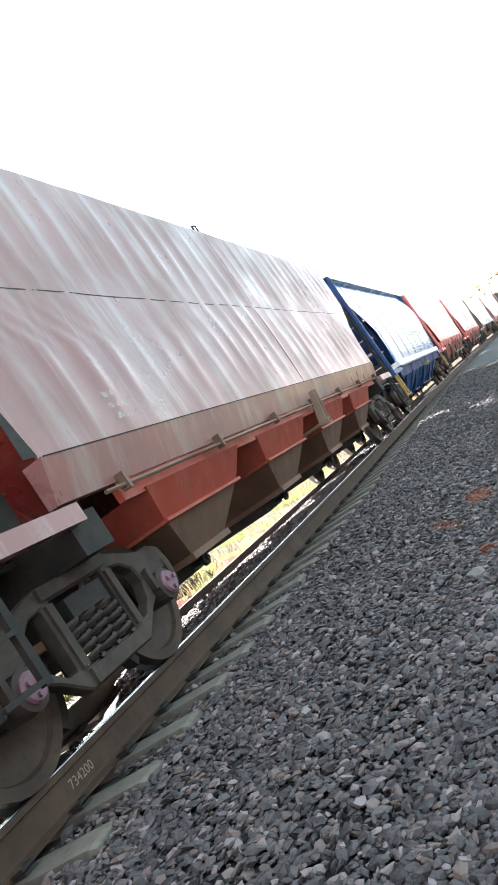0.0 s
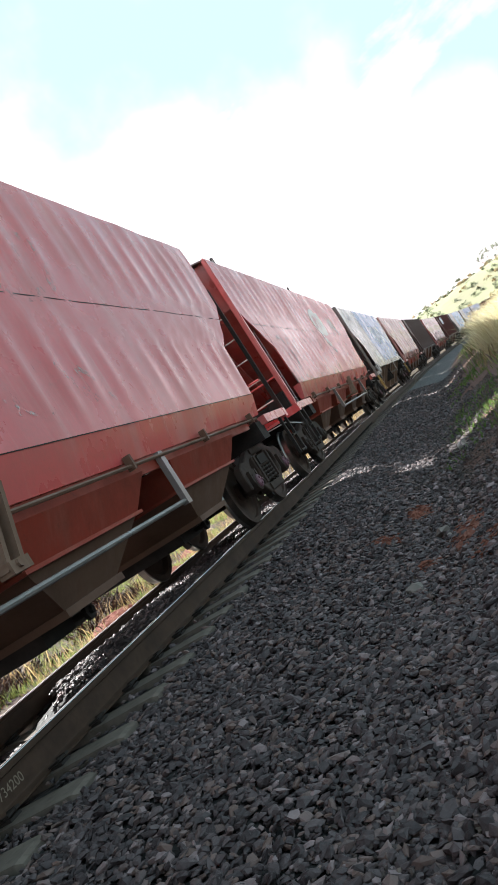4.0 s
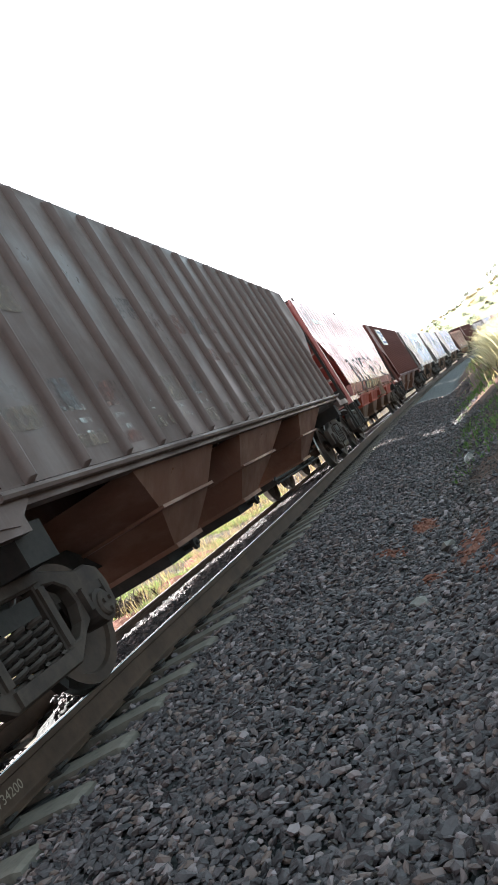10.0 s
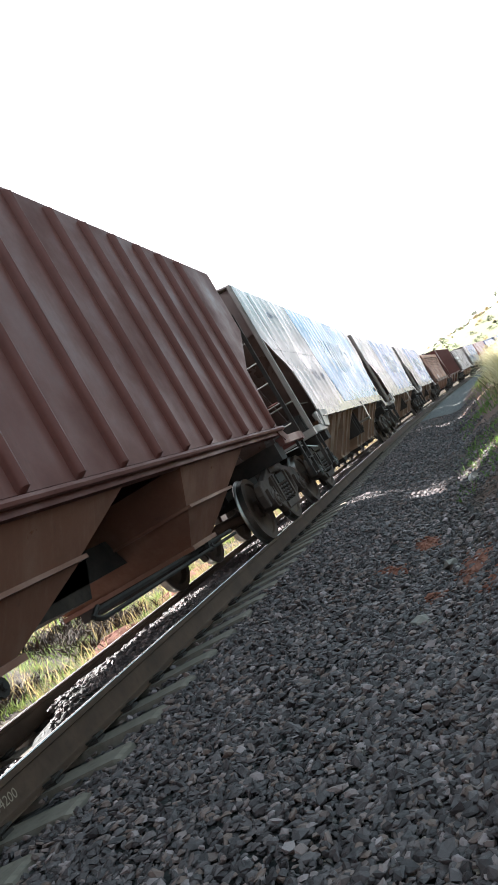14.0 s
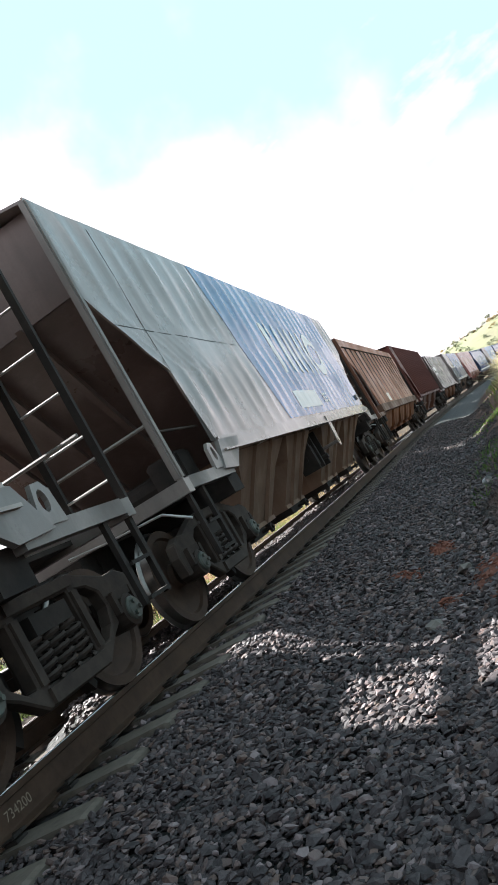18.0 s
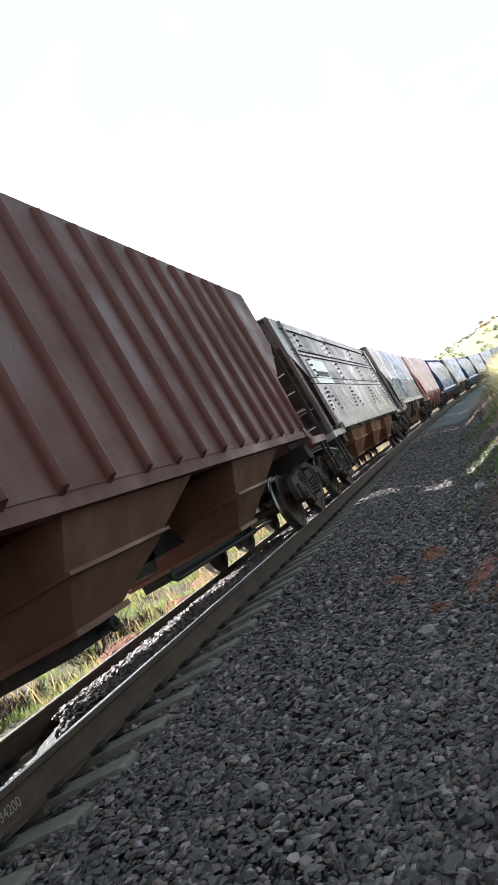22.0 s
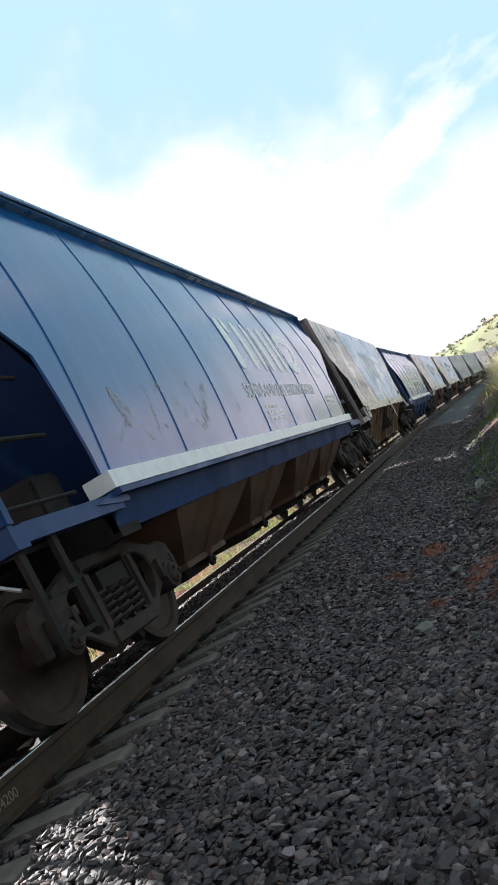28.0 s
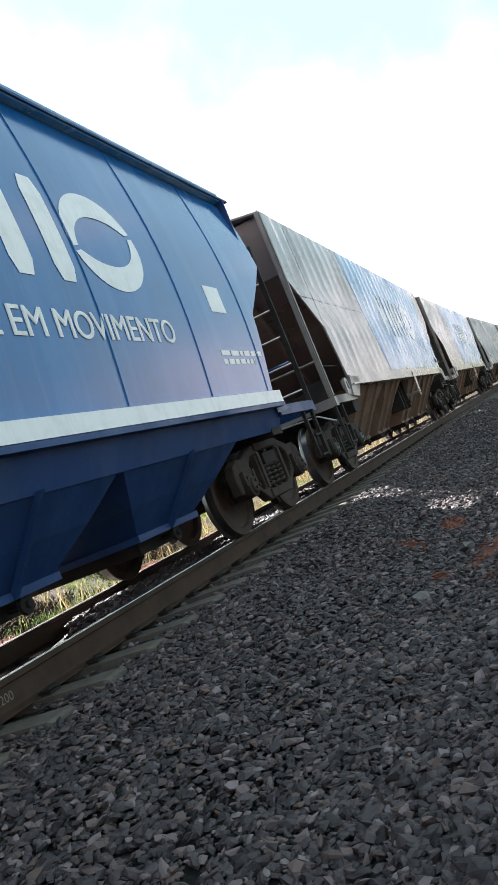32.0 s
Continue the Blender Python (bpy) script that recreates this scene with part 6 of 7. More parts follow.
# three grey and blue wagons
w, hb = grey_wagon(10, "dusty grey hopper wagon with light blue far half", "grey_warm", "sky_blue", -2.9)
bars(w, "wagon_number", -5.9, 3.98, 1, M["blue_wash"], 1.5, 0.2, 0.15, 11)
mark(w, "patch", [(-4.6, 2.36, 0.6, 0.3, 0)], M["blue_wash"], "worn blue patch")
mark(w, "patch", [(-3.75, 2.36, 0.45, 0.2, 0)], M["blue_wash"], "worn blue patch")
w, hb = grey_wagon(11, "grey hopper wagon with deep blue far half and white mark", "grey", "mid_blue", -2.9)
w, hb = grey_wagon(12, "grey hopper wagon with deep blue far half and white band", "grey_warm", "mid_blue", -2.9)
mark(w, "patch", [(-1.1, 1.85, 2.0, 0.36, 0)], M["white"])
bars(w, "data_text", 1.28, 2.08, 3, M["white"], 0.6, 0.085, 0.05, 12)
# brown planked
w, L = wagon_at(13, "rusty brown hopper wagon with upright plank joints")
hb = add_body(w, L, "plank", M["plank"], M["chute"], M["rust"], M["dark_brown"], M["dark_brown"], 5, 0, "truck", "truck", "dark", M["brown"])
mark(w, "data_plate", [(-3.3, 1.62, 0.75, 0.32, 0)], M["primer"], "small grey data plate", 0.012)
rnd = random.Random(13)
for i in range(70):
    mark(w, "rust_spot", [(rnd.uniform(-6.2, 6.2), rnd.choice((1.8, 2.25, 2.35, 2.8)) + rnd.uniform(-0.12, 0.12), rnd.uniform(0.05, 0.12), rnd.uniform(0.04, 0.1), 0.03)], M["purple"], "dark chipped spot", 0.009)
bars(w, "wagon_number", -6.0, 3.95, 1, M["pale"], 0.9, 0.1, 0.1, 13)
# brown ribbed
w, hb = ribbed_wagon(14, "rust-brown ribbed hopper wagon", "purple", "brown", 19)
bars(w, "data_text", -6.0, 2.7, 2, M["pale"], 0.5, 0.14, 0.07, 14)
# bare grey with rivets
w, L = wagon_at(15, "bare grey riveted hopper wagon with pale patches")
hb = add_body(w, L, "rivet", M["steel"], M["steel"], M["rust"], M["dark_brown"], M["steel"], 3, 0, "truck", "truck", "dark", M["dark_brown"])
mark(w, "pale_patch", [(-6.62, 2.52, 2.15, 0.68, 0.06)], M["white"], "pale rectangular patch behind the number", 0.014)
mark(w, "pale_patch", [(-6.5, 1.52, 3.4, 0.95, 0.0)], M["pale"], "worn pale patch")
for k in range(9):
    mark(w, "number_bar", [(-6.25 + 0.19 * k, 2.72, 0.13, 0.15, 0.01)], M["dark"], "", 0.018)
bars(w, "data_text", -4.9, 2.15, 4, M["pale"], 1.6, 0.13, 0.06, 16)
for one in ((-4.3, 2.54, 1.6, 0.40, 0), (-6.4, 3.45, 2.8, 0.09, 0), (-6.2, 3.58, 2.5, 0.4, 0), (3.8, 2.6, 1.3, 0.3, 0)):
    mark(w, "dark_patch", [one], M["grey_end"], "darker worn sheet")
for one in ((-2.4, 3.58, 3.6, 0.42, 0), (-1.5, 2.5, 1.7, 0.42, 0)):
    mark(w, "pale_patch", [one], M["pale"], "worn pale sheet")
mark(w, "patch", [(0.6, 3.25, 0.9, 0.05, 0), (5.0, 3.1, 0.9, 0.4, 0)], M["pale"])
# grey and blue with graffiti
w, hb = grey_wagon(16, "grey and blue hopper wagon with white and black graffiti", "grey_warm", "mid_blue", -2.9, piped=True)
for i, (y, wd) in enumerate(((-7.0, 0.95), (-6.15, 0.95), (-5.3, 0.85), (-4.55, 0.9))):
    bubble(w, y, wd, 1.66, 2.84 - 0.12 * (i % 2), M["white_spray"], M["black_spray"], 0.6, 0.085, 50 + i, 0.006 + 0.001 * i)
sprayed(w, M["black_spray"], [(0.05, [(-4.3, 2.45), (-4.0, 2.35), (-3.95, 2.1)]), (0.05, [(-4.25, 2.35), (-4.2, 2.1), (-4.3, 1.95)]), (0.04, [(-4.0, 2.0), (-3.85, 1.9)]), (0.1, [(-5.6, 2.2), (-5.3, 2.0), (-5.5, 1.75)])])
bubble(w, -3.45, 1.75, 1.67, 2.86, M["navy_wash"], M["white_spray"], 0.35, 0.075, 81, 0.011)
mark(w, "graffiti", [(-3.0, 2.28, 1.55, 0.13, 0.1)], M["white_spray"], "white sprayed band", 0.018)
mark(w, "graffiti", [(-2.9, 1.95, 1.5, 0.24, 0.15)], M["mauve"], "brown sprayed fill", 0.018)
sprayed(w, M["white_spray"], [(0.06, [(-3.1, 1.7), (-2.9, 1.95), (-2.6, 1.98), (-2.3, 1.7)]), (0.05, [(-2.5, 1.72), (-2.1, 2.15), (-1.75, 2.2)])], "white sprayed line")
for i in range(8):
    bubble(w, -1.35 + 0.93 * i, 0.82, 1.68, 2.78 - 0.07 * (i % 3), M["mauve"], M["white_spray"], 0.3, 0.045, 60 + i, 0.012 + 0.001 * i)
mark(w, "marking", [(-1.2, 1.75, 0.3, 0.1, 0)], M["pale"])
# red, plain
w, hb = red_wagon(17, "faded red hopper wagon with whitish runs", "red_pale")
bars(w, "wagon_number", -5.4, 3.85, 1, M["white"], 1.9, 0.2, 0.16, 17)
# blue, slogan in capitals
w, hb = blue_wagon(18, "dark blue hopper wagon with white capitals and graffiti", "truck", "chute", "dark")
emblem(w, -0.82, 3.65, 2.58, 3.52, M["white"])
words(w, "SOMOS O BRASIL EM MOVIMENTO", -1.3, 2.10, 0.325, M["white"])
mark(w, "patch", [(4.9, 2.5, 0.42, 0.32, 0)], M["white"])
graffiti(w, "graffiti", -6.0, -1.2, 1.7, 2.4, 61, M["pale"], 0.07, 4)
bars(w, "data_text", -0.6, 1.9, 3, M["white"], 1.0, 0.1, 0.05, 18)
bars(w, "data_text", 4.75, 1.98, 3, M["white"], 1.3, 0.1, 0.06, 19)
# grey and light blue
w, hb = grey_wagon(19, "dull grey-mauve hopper wagon with light blue far half", "grey_warm", "sky_blue", -2.9, "tan", step=None)
for y in (-5.74, -5.46, -5.18):
    mark(w, "company_mark", [(y, 2.3, 0.15, 0.2, 0.02)], M["white"], "small white painted bar")
mark(w, "patch", [(-4.5, 2.32, 0.75, 0.2, 0)], M["blue_wash"], "worn blue patch")
mark(w, "patch", [(-3.5, 2.28, 0.6, 0.18, 0)], M["blue_wash"], "worn blue patch")
bars(w, "wagon_number", -5.88, 3.95, 1, M["blue_wash"], 1.6, 0.2, 0.15, 20)
# blue, slogan in capitals
w, hb = blue_wagon(20, "clean blue hopper wagon with white capitals and white sill band", "truck_grey", "navy", "dark")
emblem(w, -0.82, 3.65, 2.58, 3.52, M["white"])
words(w, "SOMOS O BRASIL EM MOVIMENTO", -1.3, 2.10, 0.325, M["white"])
mark(w, "patch", [(4.9, 2.5, 0.42, 0.32, 0)], M["white"])
bars(w, "data_text", -5.0, 2.28, 3, M["white"], 2.4, 0.12, 0.06, 21)
bars(w, "data_text", -0.6, 1.9, 3, M["white"], 0.5, 0.1, 0.05, 22)
bars(w, "data_text", 0.2, 1.9, 3, M["white"], 0.5, 0.1, 0.05, 25)
bars(w, "data_text", 4.75, 1.98, 2, M["white"], 1.3, 0.1, 0.06, 23)
bars(w, "wagon_number", -6.1, 3.72, 1, M["white"], 1.6, 0.2, 0.14, 24)
# the rest of the train
w, hb = grey_wagon(21, "pale grey hopper wagon with faint graffiti", "grey", "sky_blue", -2.9)
graffiti(w, "graffiti", -1.0, 6.5, 2.0, 3.4, 71, M["pale"], 0.08, 8, 0.006)
w, hb = grey_wagon(22, "grey hopper wagon with light blue far half", "grey", "sky_blue", -2.9)
w, hb = grey_wagon(23, "dull green-grey hopper wagon", "green_grey", None)
w, hb = grey_wagon(24, "dusty green-grey hopper wagon", "green_grey", None)
w, hb = grey_wagon(25, "pale grey dusty hopper wagon", "grey", None)
w, hb = grey_wagon(26, "dull grey dusty hopper wagon", "grey", None)
w, hb = grey_wagon(27, "green-grey hopper wagon far down the train", "green_grey", None)
w, hb = grey_wagon(28, "dusty grey hopper wagon far down the train", "grey", None)


# ---- crushed stone ----
PHI = (1 + 5 ** 0.5) / 2
ICO_V = np.array([(-1, PHI, 0), (1, PHI, 0), (-1, -PHI, 0), (1, -PHI, 0), (0, -1, PHI), (0, 1, PHI), (0, -1, -PHI), (0, 1, -PHI),
                  (PHI, 0, -1), (PHI, 0, 1), (-PHI, 0, -1), (-PHI, 0, 1)], float) / 3.8
ICO_F = np.array([(0, 11, 5), (0, 5, 1), (0, 1, 7), (0, 7, 10), (0, 10, 11), (1, 5, 9), (5, 11, 4), (11, 10, 2), (10, 7, 6), (7, 1, 8),
                  (3, 9, 4), (3, 4, 2), (3, 2, 6), (3, 6, 8), (3, 8, 9), (4, 9, 5), (2, 4, 11), (6, 2, 10), (8, 6, 7), (9, 8, 1)])
rng = np.random.default_rng(7)


def rough_stone(r):
    """Corners of one angular chip of stone about 1 m long."""
    v = ICO_V * r.uniform(0.7, 1.25, (12, 1)) + r.uniform(-0.09, 0.09, (12, 3))
    for _ in range(5):                      # broken faces
        d = r.normal(size=3)
        d /= np.linalg.norm(d)
        far = np.maximum(v @ d - r.uniform(0.24, 0.38), 0)
        v -= far[:, None] * d
    return v * (1.15, r.uniform(0.62, 0.95), r.uniform(0.38, 0.68))


SHAPES = [rough_stone(rng) for _ in range(40)]


def turns(n):
    """Turns about the upright, with a lean that lets most stones lie on their flat side."""
    yaw, way, lean = rng.uniform(0, np.pi, n), rng.uniform(0, 2 * np.pi, n), np.abs(rng.normal(0, 0.42, n)) / 2
    cy, sy, cl, sl = np.cos(yaw), np.sin(yaw), np.cos(lean), np.sin(lean)
    a, b, c, d = cl * cy, sl * np.cos(way), sl * np.sin(way), cl * sy
    return np.stack([np.stack([1 - 2 * (c * c + d * d), 2 * (b * c - a * d), 2 * (b * d + a * c)], -1),
                     np.stack([2 * (b * c + a * d), 1 - 2 * (b * b + d * d), 2 * (c * d - a * b)], -1),
                     np.stack([2 * (b * d - a * c), 2 * (c * d + a * b), 1 - 2 * (b * b + c * c)], -1)], 1)


def scatter(name, areas, material, label):
    """Loose stones over stretches of (u0, u1, s0, s1, stones to the square metre, size)."""
    P, S = [], []
    for u0, u1, s0, s1, dens, size in areas:
        n = int((u1 - u0) * (s1 - s0) * dens)
        u, s = rng.uniform(u0, u1, n), rng.uniform(s0, s1, n)
        size = size * np.minimum(rng.lognormal(0, 0.30, n), 1.9)
        for ui, si, zi in zip(u, s, size):
            on_sleeper = abs((si - SLEEPER_0 + SLEEPER_STEP / 2) % SLEEPER_STEP - SLEEPER_STEP / 2) < 0.125 + zi * 0.3 and -2.3 < ui < 0.71 and not (-1.5 < ui < -0.15 and si > 5.9 - 1.1 * (ui + 0.7))
            on_rail = abs(ui) < 0.12 or abs(ui + 2 * HALF) < 0.12
            thin = swell((ui - 1.9) / 1.1) * swell((si - 4.5) / 4) * (0.72 + 0.9 * noise.noise((ui * 1.2, si * 0.9, 7.0)))
            if on_sleeper or on_rail or (rng.uniform() < thin and label.startswith("dark")):
                continue
            x, y, _ = track(si, ui + HALF)
            P.append((x, y, ground_z(ui, si) + zi * 0.12 + rng.uniform(0, 0.03)))
            S.append(zi)
    P, S = np.array(P), np.array(S)
    n = len(P)
    base = np.array(SHAPES)[rng.integers(0, len(SHAPES), n)]
    tilt = turns(n)
    v = np.einsum("nij,nkj->nki", tilt, base) * S[:, None, None]
    v += P[:, None, :]
    f = (ICO_F[None] + 12 * np.arange(n)[:, None, None]).reshape(-1, 3)
    me = bpy.data.meshes.new(name)
    me.vertices.add(n * 12)
    me.vertices.foreach_set("co", v.astype(np.float32).ravel())
    me.loops.add(len(f) * 3)
    me.loops.foreach_set("vertex_index", f.astype(np.int32).ravel())
    me.polygons.add(len(f))
    me.polygons.foreach_set("loop_start", np.arange(0, len(f) * 3, 3, dtype=np.int32))
    me.update(calc_edges=True)
    me.shade_flat()
    me.materials.append(material)
    return tagged(new(name, me), label, "gravel", kind="stuff")


scatter("ballast", [(0.5, 3.3, 1.2, 6.0, 1700, 0.047), (0.5, 3.4, 6.0, 13.0, 1000, 0.049), (0.5, 3.5, 13.0, 22.0, 420, 0.05), (0.5, 3.6, 22.0, 36.0, 160, 0.065),
                    (-1.56, 0.6, 2.5, 5.0, 300, 0.055), (-1.56, -0.12, 5.0, 16.0, 850, 0.048), (0.1, 0.6, 5.0, 16.0, 300, 0.055), (-1.56, -0.12, 16.0, 34.0, 300, 0.06), (0.1, 0.6, 16.0, 34.0, 110, 0.07), (-4.2, -1.72, 3.0, 30.0, 90, 0.065),
                    (3.3, 4.4, 2.0, 14.0, 60, 0.045), (2.2, 3.4, 1.4, 4.6, 700, 0.05)], M["stone"], "dark grey crushed basalt ballast")

scatter("fine_gravel", [(2.1, 3.9, 1.6, 9.0, 800, 0.02), (2.1, 3.9, 9.0, 16.0, 450, 0.026)], M["brown_stone"], "fine brown gravel and dirt at the foot of the bank")


def lay_stones():
    """The uppermost stones beside the path, one by one."""
    r = np.random.default_rng(5)
    kinds = []
    for i in range(14):
        me = bpy.data.meshes.new("stone")
        me.from_pydata([tuple(p) for p in rough_stone(r)], [], [tuple(int(q) for q in f) for f in ICO_F])
        me.materials.append(M["stone_one"])
        kinds.append(me)
    for i in range(300):
        u, s = r.uniform(0.9, 2.7), r.uniform(2.0, 4.2)
        k = r.uniform(0.04, 0.075)
        ob = new("stone", kinds[i % 14])
        ob.parent = ground
        ob.matrix_basis = pose(u, s, ground_z(u, s) + 0.02 + 0.2 * k, r.uniform(-30, 30), r.uniform(-30, 30), r.uniform(0, 360)) @ Matrix.Scale(k, 4)


lay_stones()


def named_stone(name, label, x, y, z, size, mat, r):
    me = bpy.data.meshes.new(name)
    v = rough_stone(r) * size
    v[:, 2] *= 0.85
    me.from_pydata([tuple(p) for p in v], [], [tuple(int(i) for i in f) for f in ICO_F])
    me.materials.append(mat)
    ob = new(name, me)
    ob.matrix_world = pose(x, y, z, r.uniform(-25, 25), r.uniform(-25, 25), r.uniform(0, 360))
    return tagged(ob, label, name.replace("_", " "))


def build_clutter():
    r = np.random.default_rng(3)
    for u, s, size, mat, label in ((2.38, 5.04, 0.19, "pale_rock", "pale angular rock on the gravel"), (2.60, 6.26, 0.21, "pale_rock", "pale angular rock on the gravel"),
                                   (2.66, 6.02, 0.12, "pale_rock", "pale angular rock on the gravel"), (2.17, 3.32, 0.07, "pale_rock", "small whitish stone on the gravel"),
                                   (1.37, 4.91, 0.09, "clod", "small clod of red earth"), (-3.85, 8.6, 0.35, "clod", "lump of red earth on the far verge"),
                                   (-4.0, 9.3, 0.42, "clod", "lump of red earth on the far verge"), (-3.8, 10.1, 0.3, "clod", "lump of red earth on the far verge"),
                                   (-4.1, 14.0, 0.4, "clod", "lump of red earth on the far verge")):
        named_stone("rock" if mat != "clod" else "earth_clod", label, u, s, ground_z(u, s) + size * 0.2, size, M[mat], r)


build_clutter()


def earth_patch(u, s, ru, rs, high, seed):
    """A low crumbly heap of red earth with an uneven edge."""
    r = np.random.default_rng(seed)
    rings, n = 6, 26
    verts, faces = [(u, s, ground_z(u, s) + high)], []
    edge = [1 + 0.28 * noise.noise((math.cos(2 * math.pi * i / n) * 1.7, math.sin(2 * math.pi * i / n) * 1.7, seed)) for i in range(n)]
    for q in range(1, rings + 1):
        for i in range(n):
            f, a = q / rings * edge[i], 2 * math.pi * i / n
            uu, ss = u + ru * f * math.cos(a), s + rs * f * math.sin(a)
            verts.append((uu, ss, ground_z(uu, ss) + high * (1 - (q / rings) ** 2) + r.uniform(-0.012, 0.018) - (0.02 if q == rings else 0)))
    for i in range(n):
        faces.append((0, 1 + i, 1 + (i + 1) % n))
        for q in range(rings - 1):
            a, b = 1 + q * n, 1 + (q + 1) * n
            faces.append((a + i, b + i, b + (i + 1) % n, a + (i + 1) % n))
    for _ in range(60):
        a, d, k = r.uniform(0, 2 * math.pi), 1.25 * r.uniform() ** 0.6, r.uniform(0.012, 0.045)
        uu, ss = u + ru * d * math.cos(a), s + rs * d * math.sin(a)
        base = len(verts)
        v = rough_stone(r) * k + (uu, ss, ground_z(uu, ss) + high * max(0.0, 1 - d * d) + 0.3 * k + 0.015)
        verts += [tuple(p) for p in v]
        faces += [tuple(int(j) + base for j in f) for f in ICO_F]
    me = bpy.data.meshes.new("red_earth")
    me.from_pydata(verts, [], faces)
    me.materials.append(M["clod"])
    return tagged(new("red_earth", me), "crumbly red earth spilt on the gravel", "earth", kind="stuff")


for patch in ((2.34, 7.55, 0.15, 0.28, 0.07, 1), (2.07, 6.73, 0.16, 0.16, 0.03, 2), (2.84, 5.75, 0.22, 0.45, 0.05, 3), (2.47, 5.52, 0.12, 0.10, 0.03, 4), (2.98, 4.95, 0.16, 0.2, 0.03, 5),
              (-6.1, 15.4, 0.4, 1.2, 0.1, 6), (-5.9, 18.6, 0.4, 0.9, 0.1, 7), (-6.2, 22.0, 0.5, 1.4, 0.1, 8), (-6.3, 10.2, 0.4, 0.7, 0.08, 9)):
    earth_patch(*patch)


def build_can():
    """An empty tin lying on its side."""
    can = thing("tin_can", "empty white tin can lying on the gravel", "tin can", place=pose(2.95, 10.06, ground_z(2.95, 10.06) + 0.055, 0, -12, -62))
    bm = bmesh.new()
    lathe(bm, [(-0.07, 0.0), (-0.07, 0.05), (-0.06, 0.053), (0.06, 0.053), (0.07, 0.056), (0.072, 0.05), (0.06, 0.046), (-0.05, 0.044), (-0.05, 0.0)], 18)
    part("body", bm, M["white"], can, smooth=True)
    bm = bmesh.new()
    lathe(bm, [(0.066, 0.044), (0.074, 0.05), (0.078, 0.056), (0.07, 0.059), (0.064, 0.055)], 18)
    part("rim", bm, M["galv"], can, "bright rolled rim")


build_can()


# ---- plants ----
def blades(name, spots, material, label, category="grass", lean=0.9, kind="stuff"):
    """Grass as thin bent blades: spots of (x, y, z, height, width)."""
    r = np.random.default_rng(len(spots))
    verts, faces = [], []
    for x, y, z, h, wd in spots:
        a = r.uniform(0, 2 * math.pi)
        dx, dy = math.cos(a) * wd / 2, math.sin(a) * wd / 2
        lx, ly = r.normal(0, lean * h * 0.5), r.normal(0, lean * h * 0.5)
        k = len(verts)
        verts += [(x - dx, y - dy, z - 0.03), (x + dx, y + dy, z - 0.03), (x + lx * 0.35 + dx * 0.8, y + ly * 0.35 + dy * 0.8, z + h * 0.6),
                  (x + lx * 0.35 - dx * 0.8, y + ly * 0.35 - dy * 0.8, z + h * 0.6), (x + lx, y + ly, z + h)]
        faces += [(k, k + 1, k + 2, k + 3), (k + 3, k + 2, k + 4)]
    me = bpy.data.meshes.new(name)
    me.from_pydata(verts, [], faces)
    me.materials.append(material)
    return tagged(new(name, me), label, category, kind=kind)


def grass_spots(r, n, u0, u1, s0, s1, h0, h1, wd, clump=0.0, density=None):
    out = []
    while len(out) < n:
        u, s = r.uniform(u0, u1), r.uniform(s0, s1)
        if density and noise.noise((u * 0.45, s * 0.45, density)) < -0.02:
            continue
        for _ in range(7):
            uu, ss = u + r.normal(0, clump), s + r.normal(0, clump)
            x, y, _a = track(ss, uu + HALF)
            out.append((x, y, ground_z(uu, ss), r.uniform(h0, h1), wd * r.uniform(0.6, 1.3)))
    return out


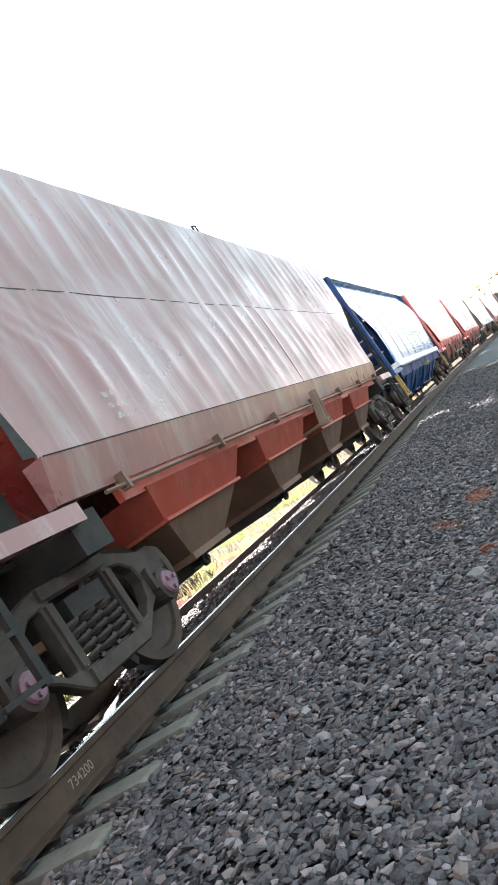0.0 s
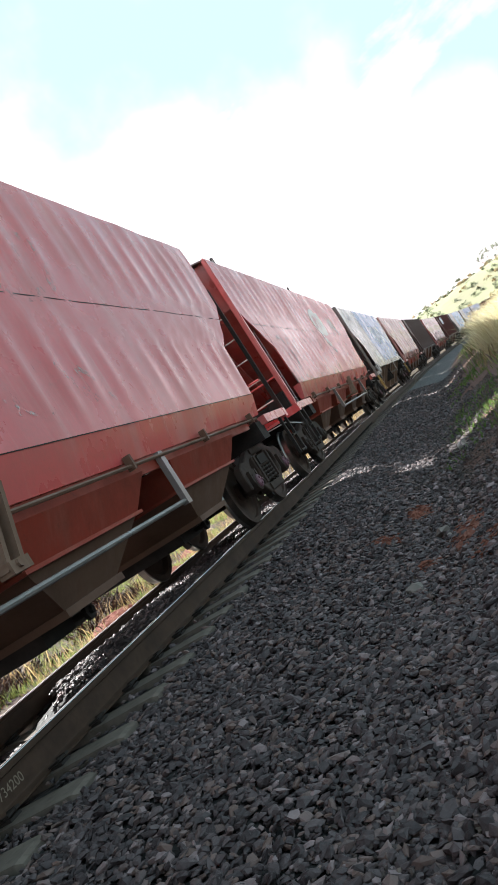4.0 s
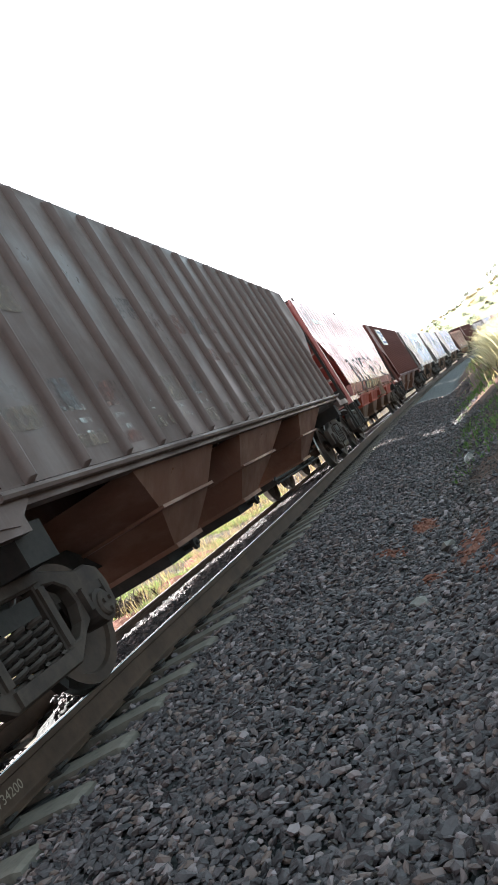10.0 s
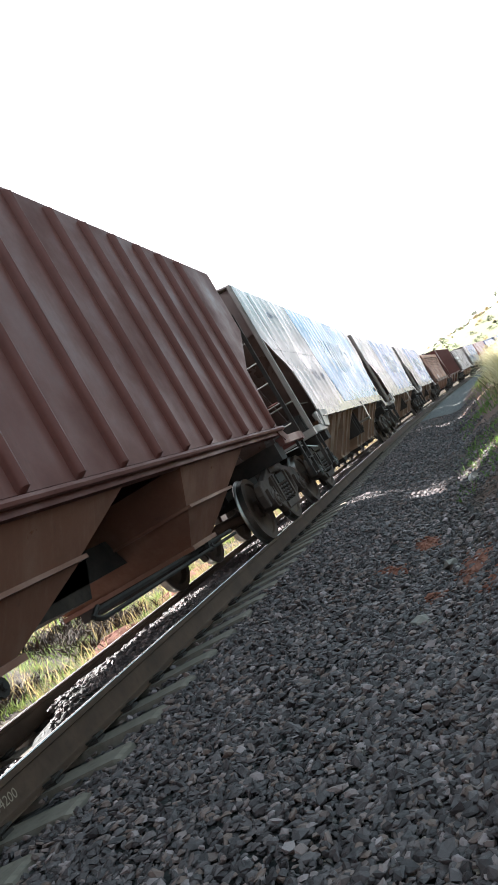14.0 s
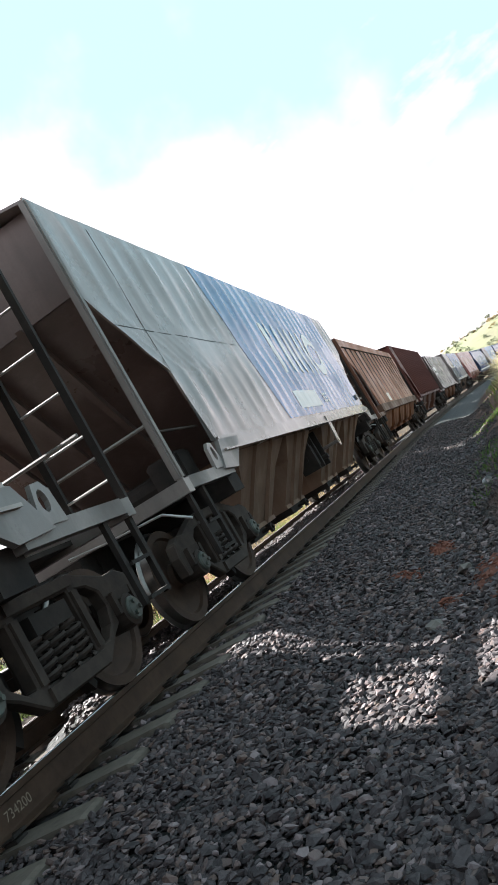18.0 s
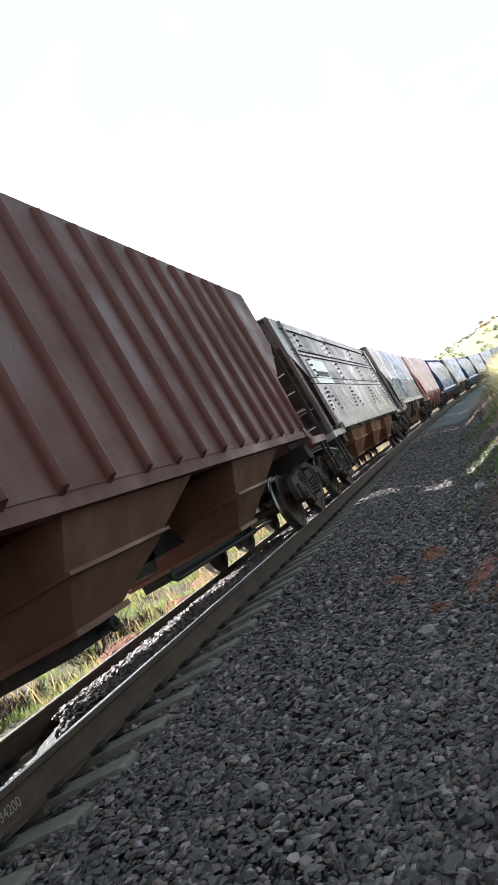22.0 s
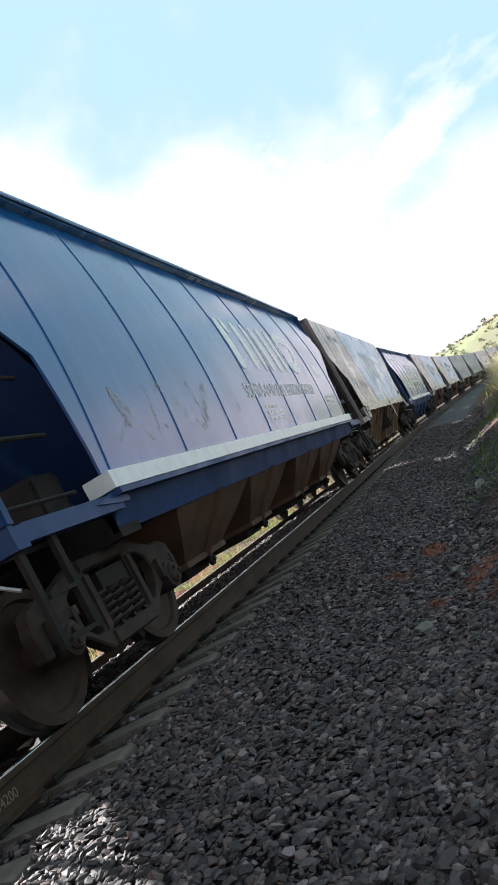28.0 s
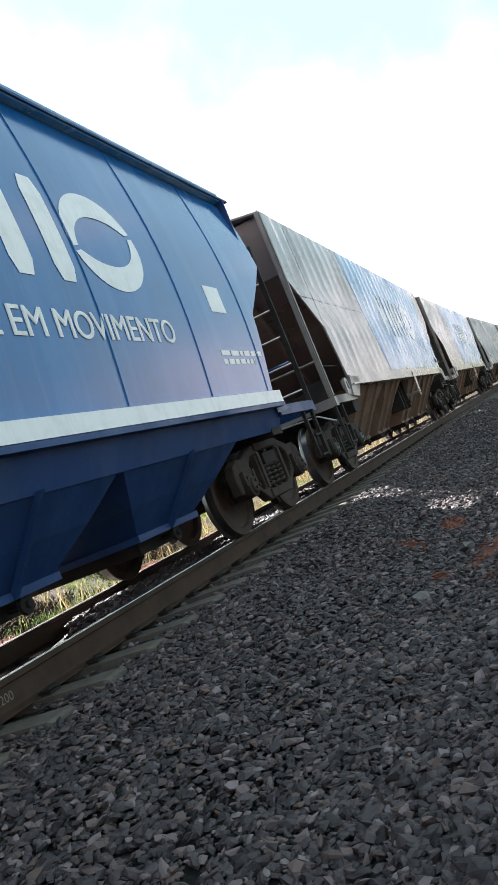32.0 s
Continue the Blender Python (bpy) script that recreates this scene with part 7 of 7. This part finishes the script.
def build_grass():
    r = np.random.default_rng(11)
    blades("dry_grass", grass_spots(r, 4200, -13, -5.0, 3, 34, 0.06, 0.26, 0.012, 0.10, 2.0) + grass_spots(r, 5200, -14, -5.2, 4, 34, 0.15, 0.55, 0.016, 0.09, 5.0) + grass_spots(r, 5000, -22, -5, 30, 70, 0.2, 0.7, 0.03, 0.2, 2.0) + grass_spots(r, 9000, -24, -8.2, 2, 36, 0.2, 0.6, 0.03, 0.18),
           M["grass_dry"], "dry straw-coloured grass on the far verge")
    blades("green_grass", grass_spots(r, 6500, -6.4, -4.5, 4, 36, 0.05, 0.17, 0.015, 0.07, 5.0) + grass_spots(r, 900, -9, -5, 3, 30, 0.05, 0.22, 0.014, 0.08, 9.0) + grass_spots(r, 7200, -8.6, -6.2, 4, 36, 0.06, 0.24, 0.014, 0.09, 31.0), M["grass_green"], "fresh green grass on the far verge")
    blades("verge_weeds", grass_spots(r, 7000, -22, -8.0, 3, 50, 0.15, 0.5, 0.034, 0.18, 12.0), M["grass_green"], "yellow-green weeds in clumps on the far verge", "weeds")
    blades("dead_brush", grass_spots(r, 2400, -8.0, -6.5, 10, 15, 0.06, 0.25, 0.035, 0.14, 21.0) + grass_spots(r, 1700, -10.5, -6.2, 14.5, 20, 0.15, 0.45, 0.04, 0.2, 21.0), M["brush"], "dark dead brushwood lying on the far verge", "brushwood", 2.4)
    blades("tall_dry_grass", grass_spots(r, 5200, 4.7, 6.2, 19, 27, 0.3, 1.15, 0.022, 0.2) + grass_spots(r, 3600, 5.0, 8.0, 25, 40, 0.5, 1.3, 0.035, 0.25),
           M["straw"], "tall straw-coloured grass in full sun")
    blades("bank_grass", grass_spots(r, 6000, 4.2, 16, 8, 60, 0.12, 0.45, 0.03, 0.25, 4.0), M["grass_dry"], "short dry grass on the bank")
    blades("bank_green", grass_spots(r, 3500, 3.7, 12, 9, 60, 0.08, 0.3, 0.03, 0.2, 6.0), M["grass_green"], "short green grass on the bank")
    blades("weeds", grass_spots(r, 1100, 2.9, 4.0, 9, 24, 0.03, 0.11, 0.025, 0.12, 1.0), M["leaf"], "low green weeds at the edge of the gravel", "weeds")


build_grass()


def leafy(name, centres, material, label, category, leaves=220, leaf=0.10, kind="stuff", parent=None):
    """Loose crowns of small leaf faces: centres of (x, y, z, spread, height)."""
    r = np.random.default_rng(int(sum(c[0] for c in centres) * 10) % 9999)
    verts, faces = [], []
    for x, y, z, sp, h in centres:
        lobes = [(x + r.normal(0, sp * 0.35), y + r.normal(0, sp * 0.35), z + h * r.uniform(0.35, 0.85), sp * r.uniform(0.35, 0.6)) for _ in range(6)]
        for _ in range(leaves):
            lx, ly, lz, lr = lobes[r.integers(0, 6)]
            d = r.normal(size=3)
            d *= lr * r.uniform(0.55, 1.05) / np.linalg.norm(d)
            c = np.array((lx, ly, max(lz + d[2] * 0.8, z))) + (d[0], d[1], 0)
            a, b = r.normal(size=3), r.normal(size=3)
            a *= leaf * r.uniform(0.6, 1.3) / np.linalg.norm(a)
            b -= a * (a @ b) / (a @ a)
            b *= leaf * 0.5 / np.linalg.norm(b)
            k = len(verts)
            verts += [tuple(c - a), tuple(c + b), tuple(c + a), tuple(c - b)]
            faces.append((k, k + 1, k + 2, k + 3))
    me = bpy.data.meshes.new(name)
    me.from_pydata(verts, [], faces)
    me.materials.append(material)
    ob = new(name, me)
    if parent:
        ob.parent = parent
        return ob
    return tagged(ob, label, category, kind=kind)


def hill_z(x, y):
    """The far hill that closes the view beyond the bend."""
    rise = swell((x + 110) / 115) * swell((y - 335) / 95) * swell((97 - x) / 37)
    return -4 + (26.8 + 0.06 * max(x, 0)) * rise + 1.2 * rise * noise.noise((x * 0.05, y * 0.05, 2.0))


def build_hill():
    xs = [-160 + 6 * i for i in range(46)]
    ys = [325 + 6 * i for i in range(34)]
    k = len(xs)
    me = bpy.data.meshes.new("hill")
    me.from_pydata([(x, y, hill_z(x, y)) for y in ys for x in xs], [],
                   [(j * k + i, j * k + i + 1, (j + 1) * k + i + 1, (j + 1) * k + i) for j in range(len(ys) - 1) for i in range(k - 1)])
    me.materials.append(M["hill"])
    me.shade_smooth()
    return tagged(new("hill", me), "pale green grassy hill in full sun", "hill", kind="structure")


build_hill()


def build_shrubs():
    r = np.random.default_rng(23)
    spots, pale = [], []
    for _ in range(150):
        x, y = r.uniform(-20, 70), r.uniform(370, 440)
        k = r.uniform(0.7, 2.4)
        (spots if r.uniform() < 0.6 else pale).append((x, y, hill_z(x, y) - 0.2, k, k))
    leafy("hill_shrubs", spots, M["hazed_leaf"], "small green shrubs on the sunlit hill", "shrubs", 90, 0.35)
    leafy("dry_shrubs", pale, M["grass_dry"], "dry pale shrubs on the sunlit hill", "shrubs", 90, 0.35)
    near = []
    for _ in range(16):
        u, s = r.uniform(4.6, 9.5), r.uniform(42, 75)
        x, y, _a = track(s, u + HALF)
        near.append((x, y, ground_z(u, s), r.uniform(0.6, 1.1), r.uniform(0.9, 1.9)))
    leafy("grey_brush", near, M["grass_dry"], "dry greyish brush on the bank", "brush", 260, 0.07)


build_shrubs()


def build_tree(x, y, height):
    z = hill_z(x, y)
    tree = thing("tree", "small tree with sparse dark green crown on the hill", "tree", place=pose(x, y, z))
    r = np.random.default_rng(int(y))
    bm = bmesh.new()
    tips = []
    pts = [(0, 0, -0.2), (0.1, 0.05, height * 0.25), (0.0, 0.2, height * 0.5)]
    for (p, q), rad in zip(zip(pts, pts[1:]), (0.16, 0.11)):
        tube(bm, p, q, rad, 7)
    for i in range(7):
        a = i * 2.4
        tip = (math.cos(a) * height * 0.25, math.sin(a) * height * 0.25, height * (0.6 + 0.05 * i))
        tube(bm, pts[2] if i % 2 else pts[1], tip, 0.05, 5)
        tips.append(tip)
    part("trunk", bm, M["twig"], tree)
    leafy("crown", [(tx, ty, tz - 0.5, height * 0.2, height * 0.22) for tx, ty, tz in tips], M["hazed_leaf"], "", "", 260, 0.13, parent=tree)


for tx, ty, th in ((45, 424, 6.0), (49, 428, 8.0), (55, 428, 7.0), (30, 430, 4.0)):
    build_tree(tx, ty, th)


def build_chalk():
    """The kilometre figures chalked on the web of the near rail."""
    cu = bpy.data.curves.new("chalk_number", "FONT")
    cu.body, cu.size = "734200", 0.085
    tmp = bpy.data.objects.new("chalk_number", cu)
    scene.collection.objects.link(tmp)
    me = bpy.data.meshes.new_from_object(tmp.evaluated_get(bpy.context.evaluated_depsgraph_get()))
    bpy.data.objects.remove(tmp)
    me.materials.clear()
    me.materials.append(M["chalk"])
    ob = new("chalk_number", me)
    ob.parent, ob.matrix_basis = railway, pose(0.0125, 3.46, -0.10, 90, 0, 90)


build_chalk()


# ---- movement ----
def motions():
    times = list(range(33))
    for w, s in WAGONS:
        rows = []
        for t in times:
            x, y, a = track(s - SPEED * t)
            rows.append((t, pose(x, y, 0, 0, 0, a)))
        walk(w, rows)
    # all wheels turn alike: those at one end of their trucks share one set of keys
    keyed = {}
    rate = math.degrees(SPEED / WHEEL_R)
    for w, y in WHEELS:
        if y not in keyed:
            walk(w, [(i / FPS, pose(0, y, WHEEL_R - 0.03, (rate * i / FPS) % 360)) for i in range(32 * FPS + 1)])
            keyed[y] = (w.animation_data.action, w.animation_data.action_slot)
        else:
            w.rotation_mode = "QUATERNION"
            w.animation_data_create()
            w.animation_data.action, w.animation_data.action_slot = keyed[y]


motions()
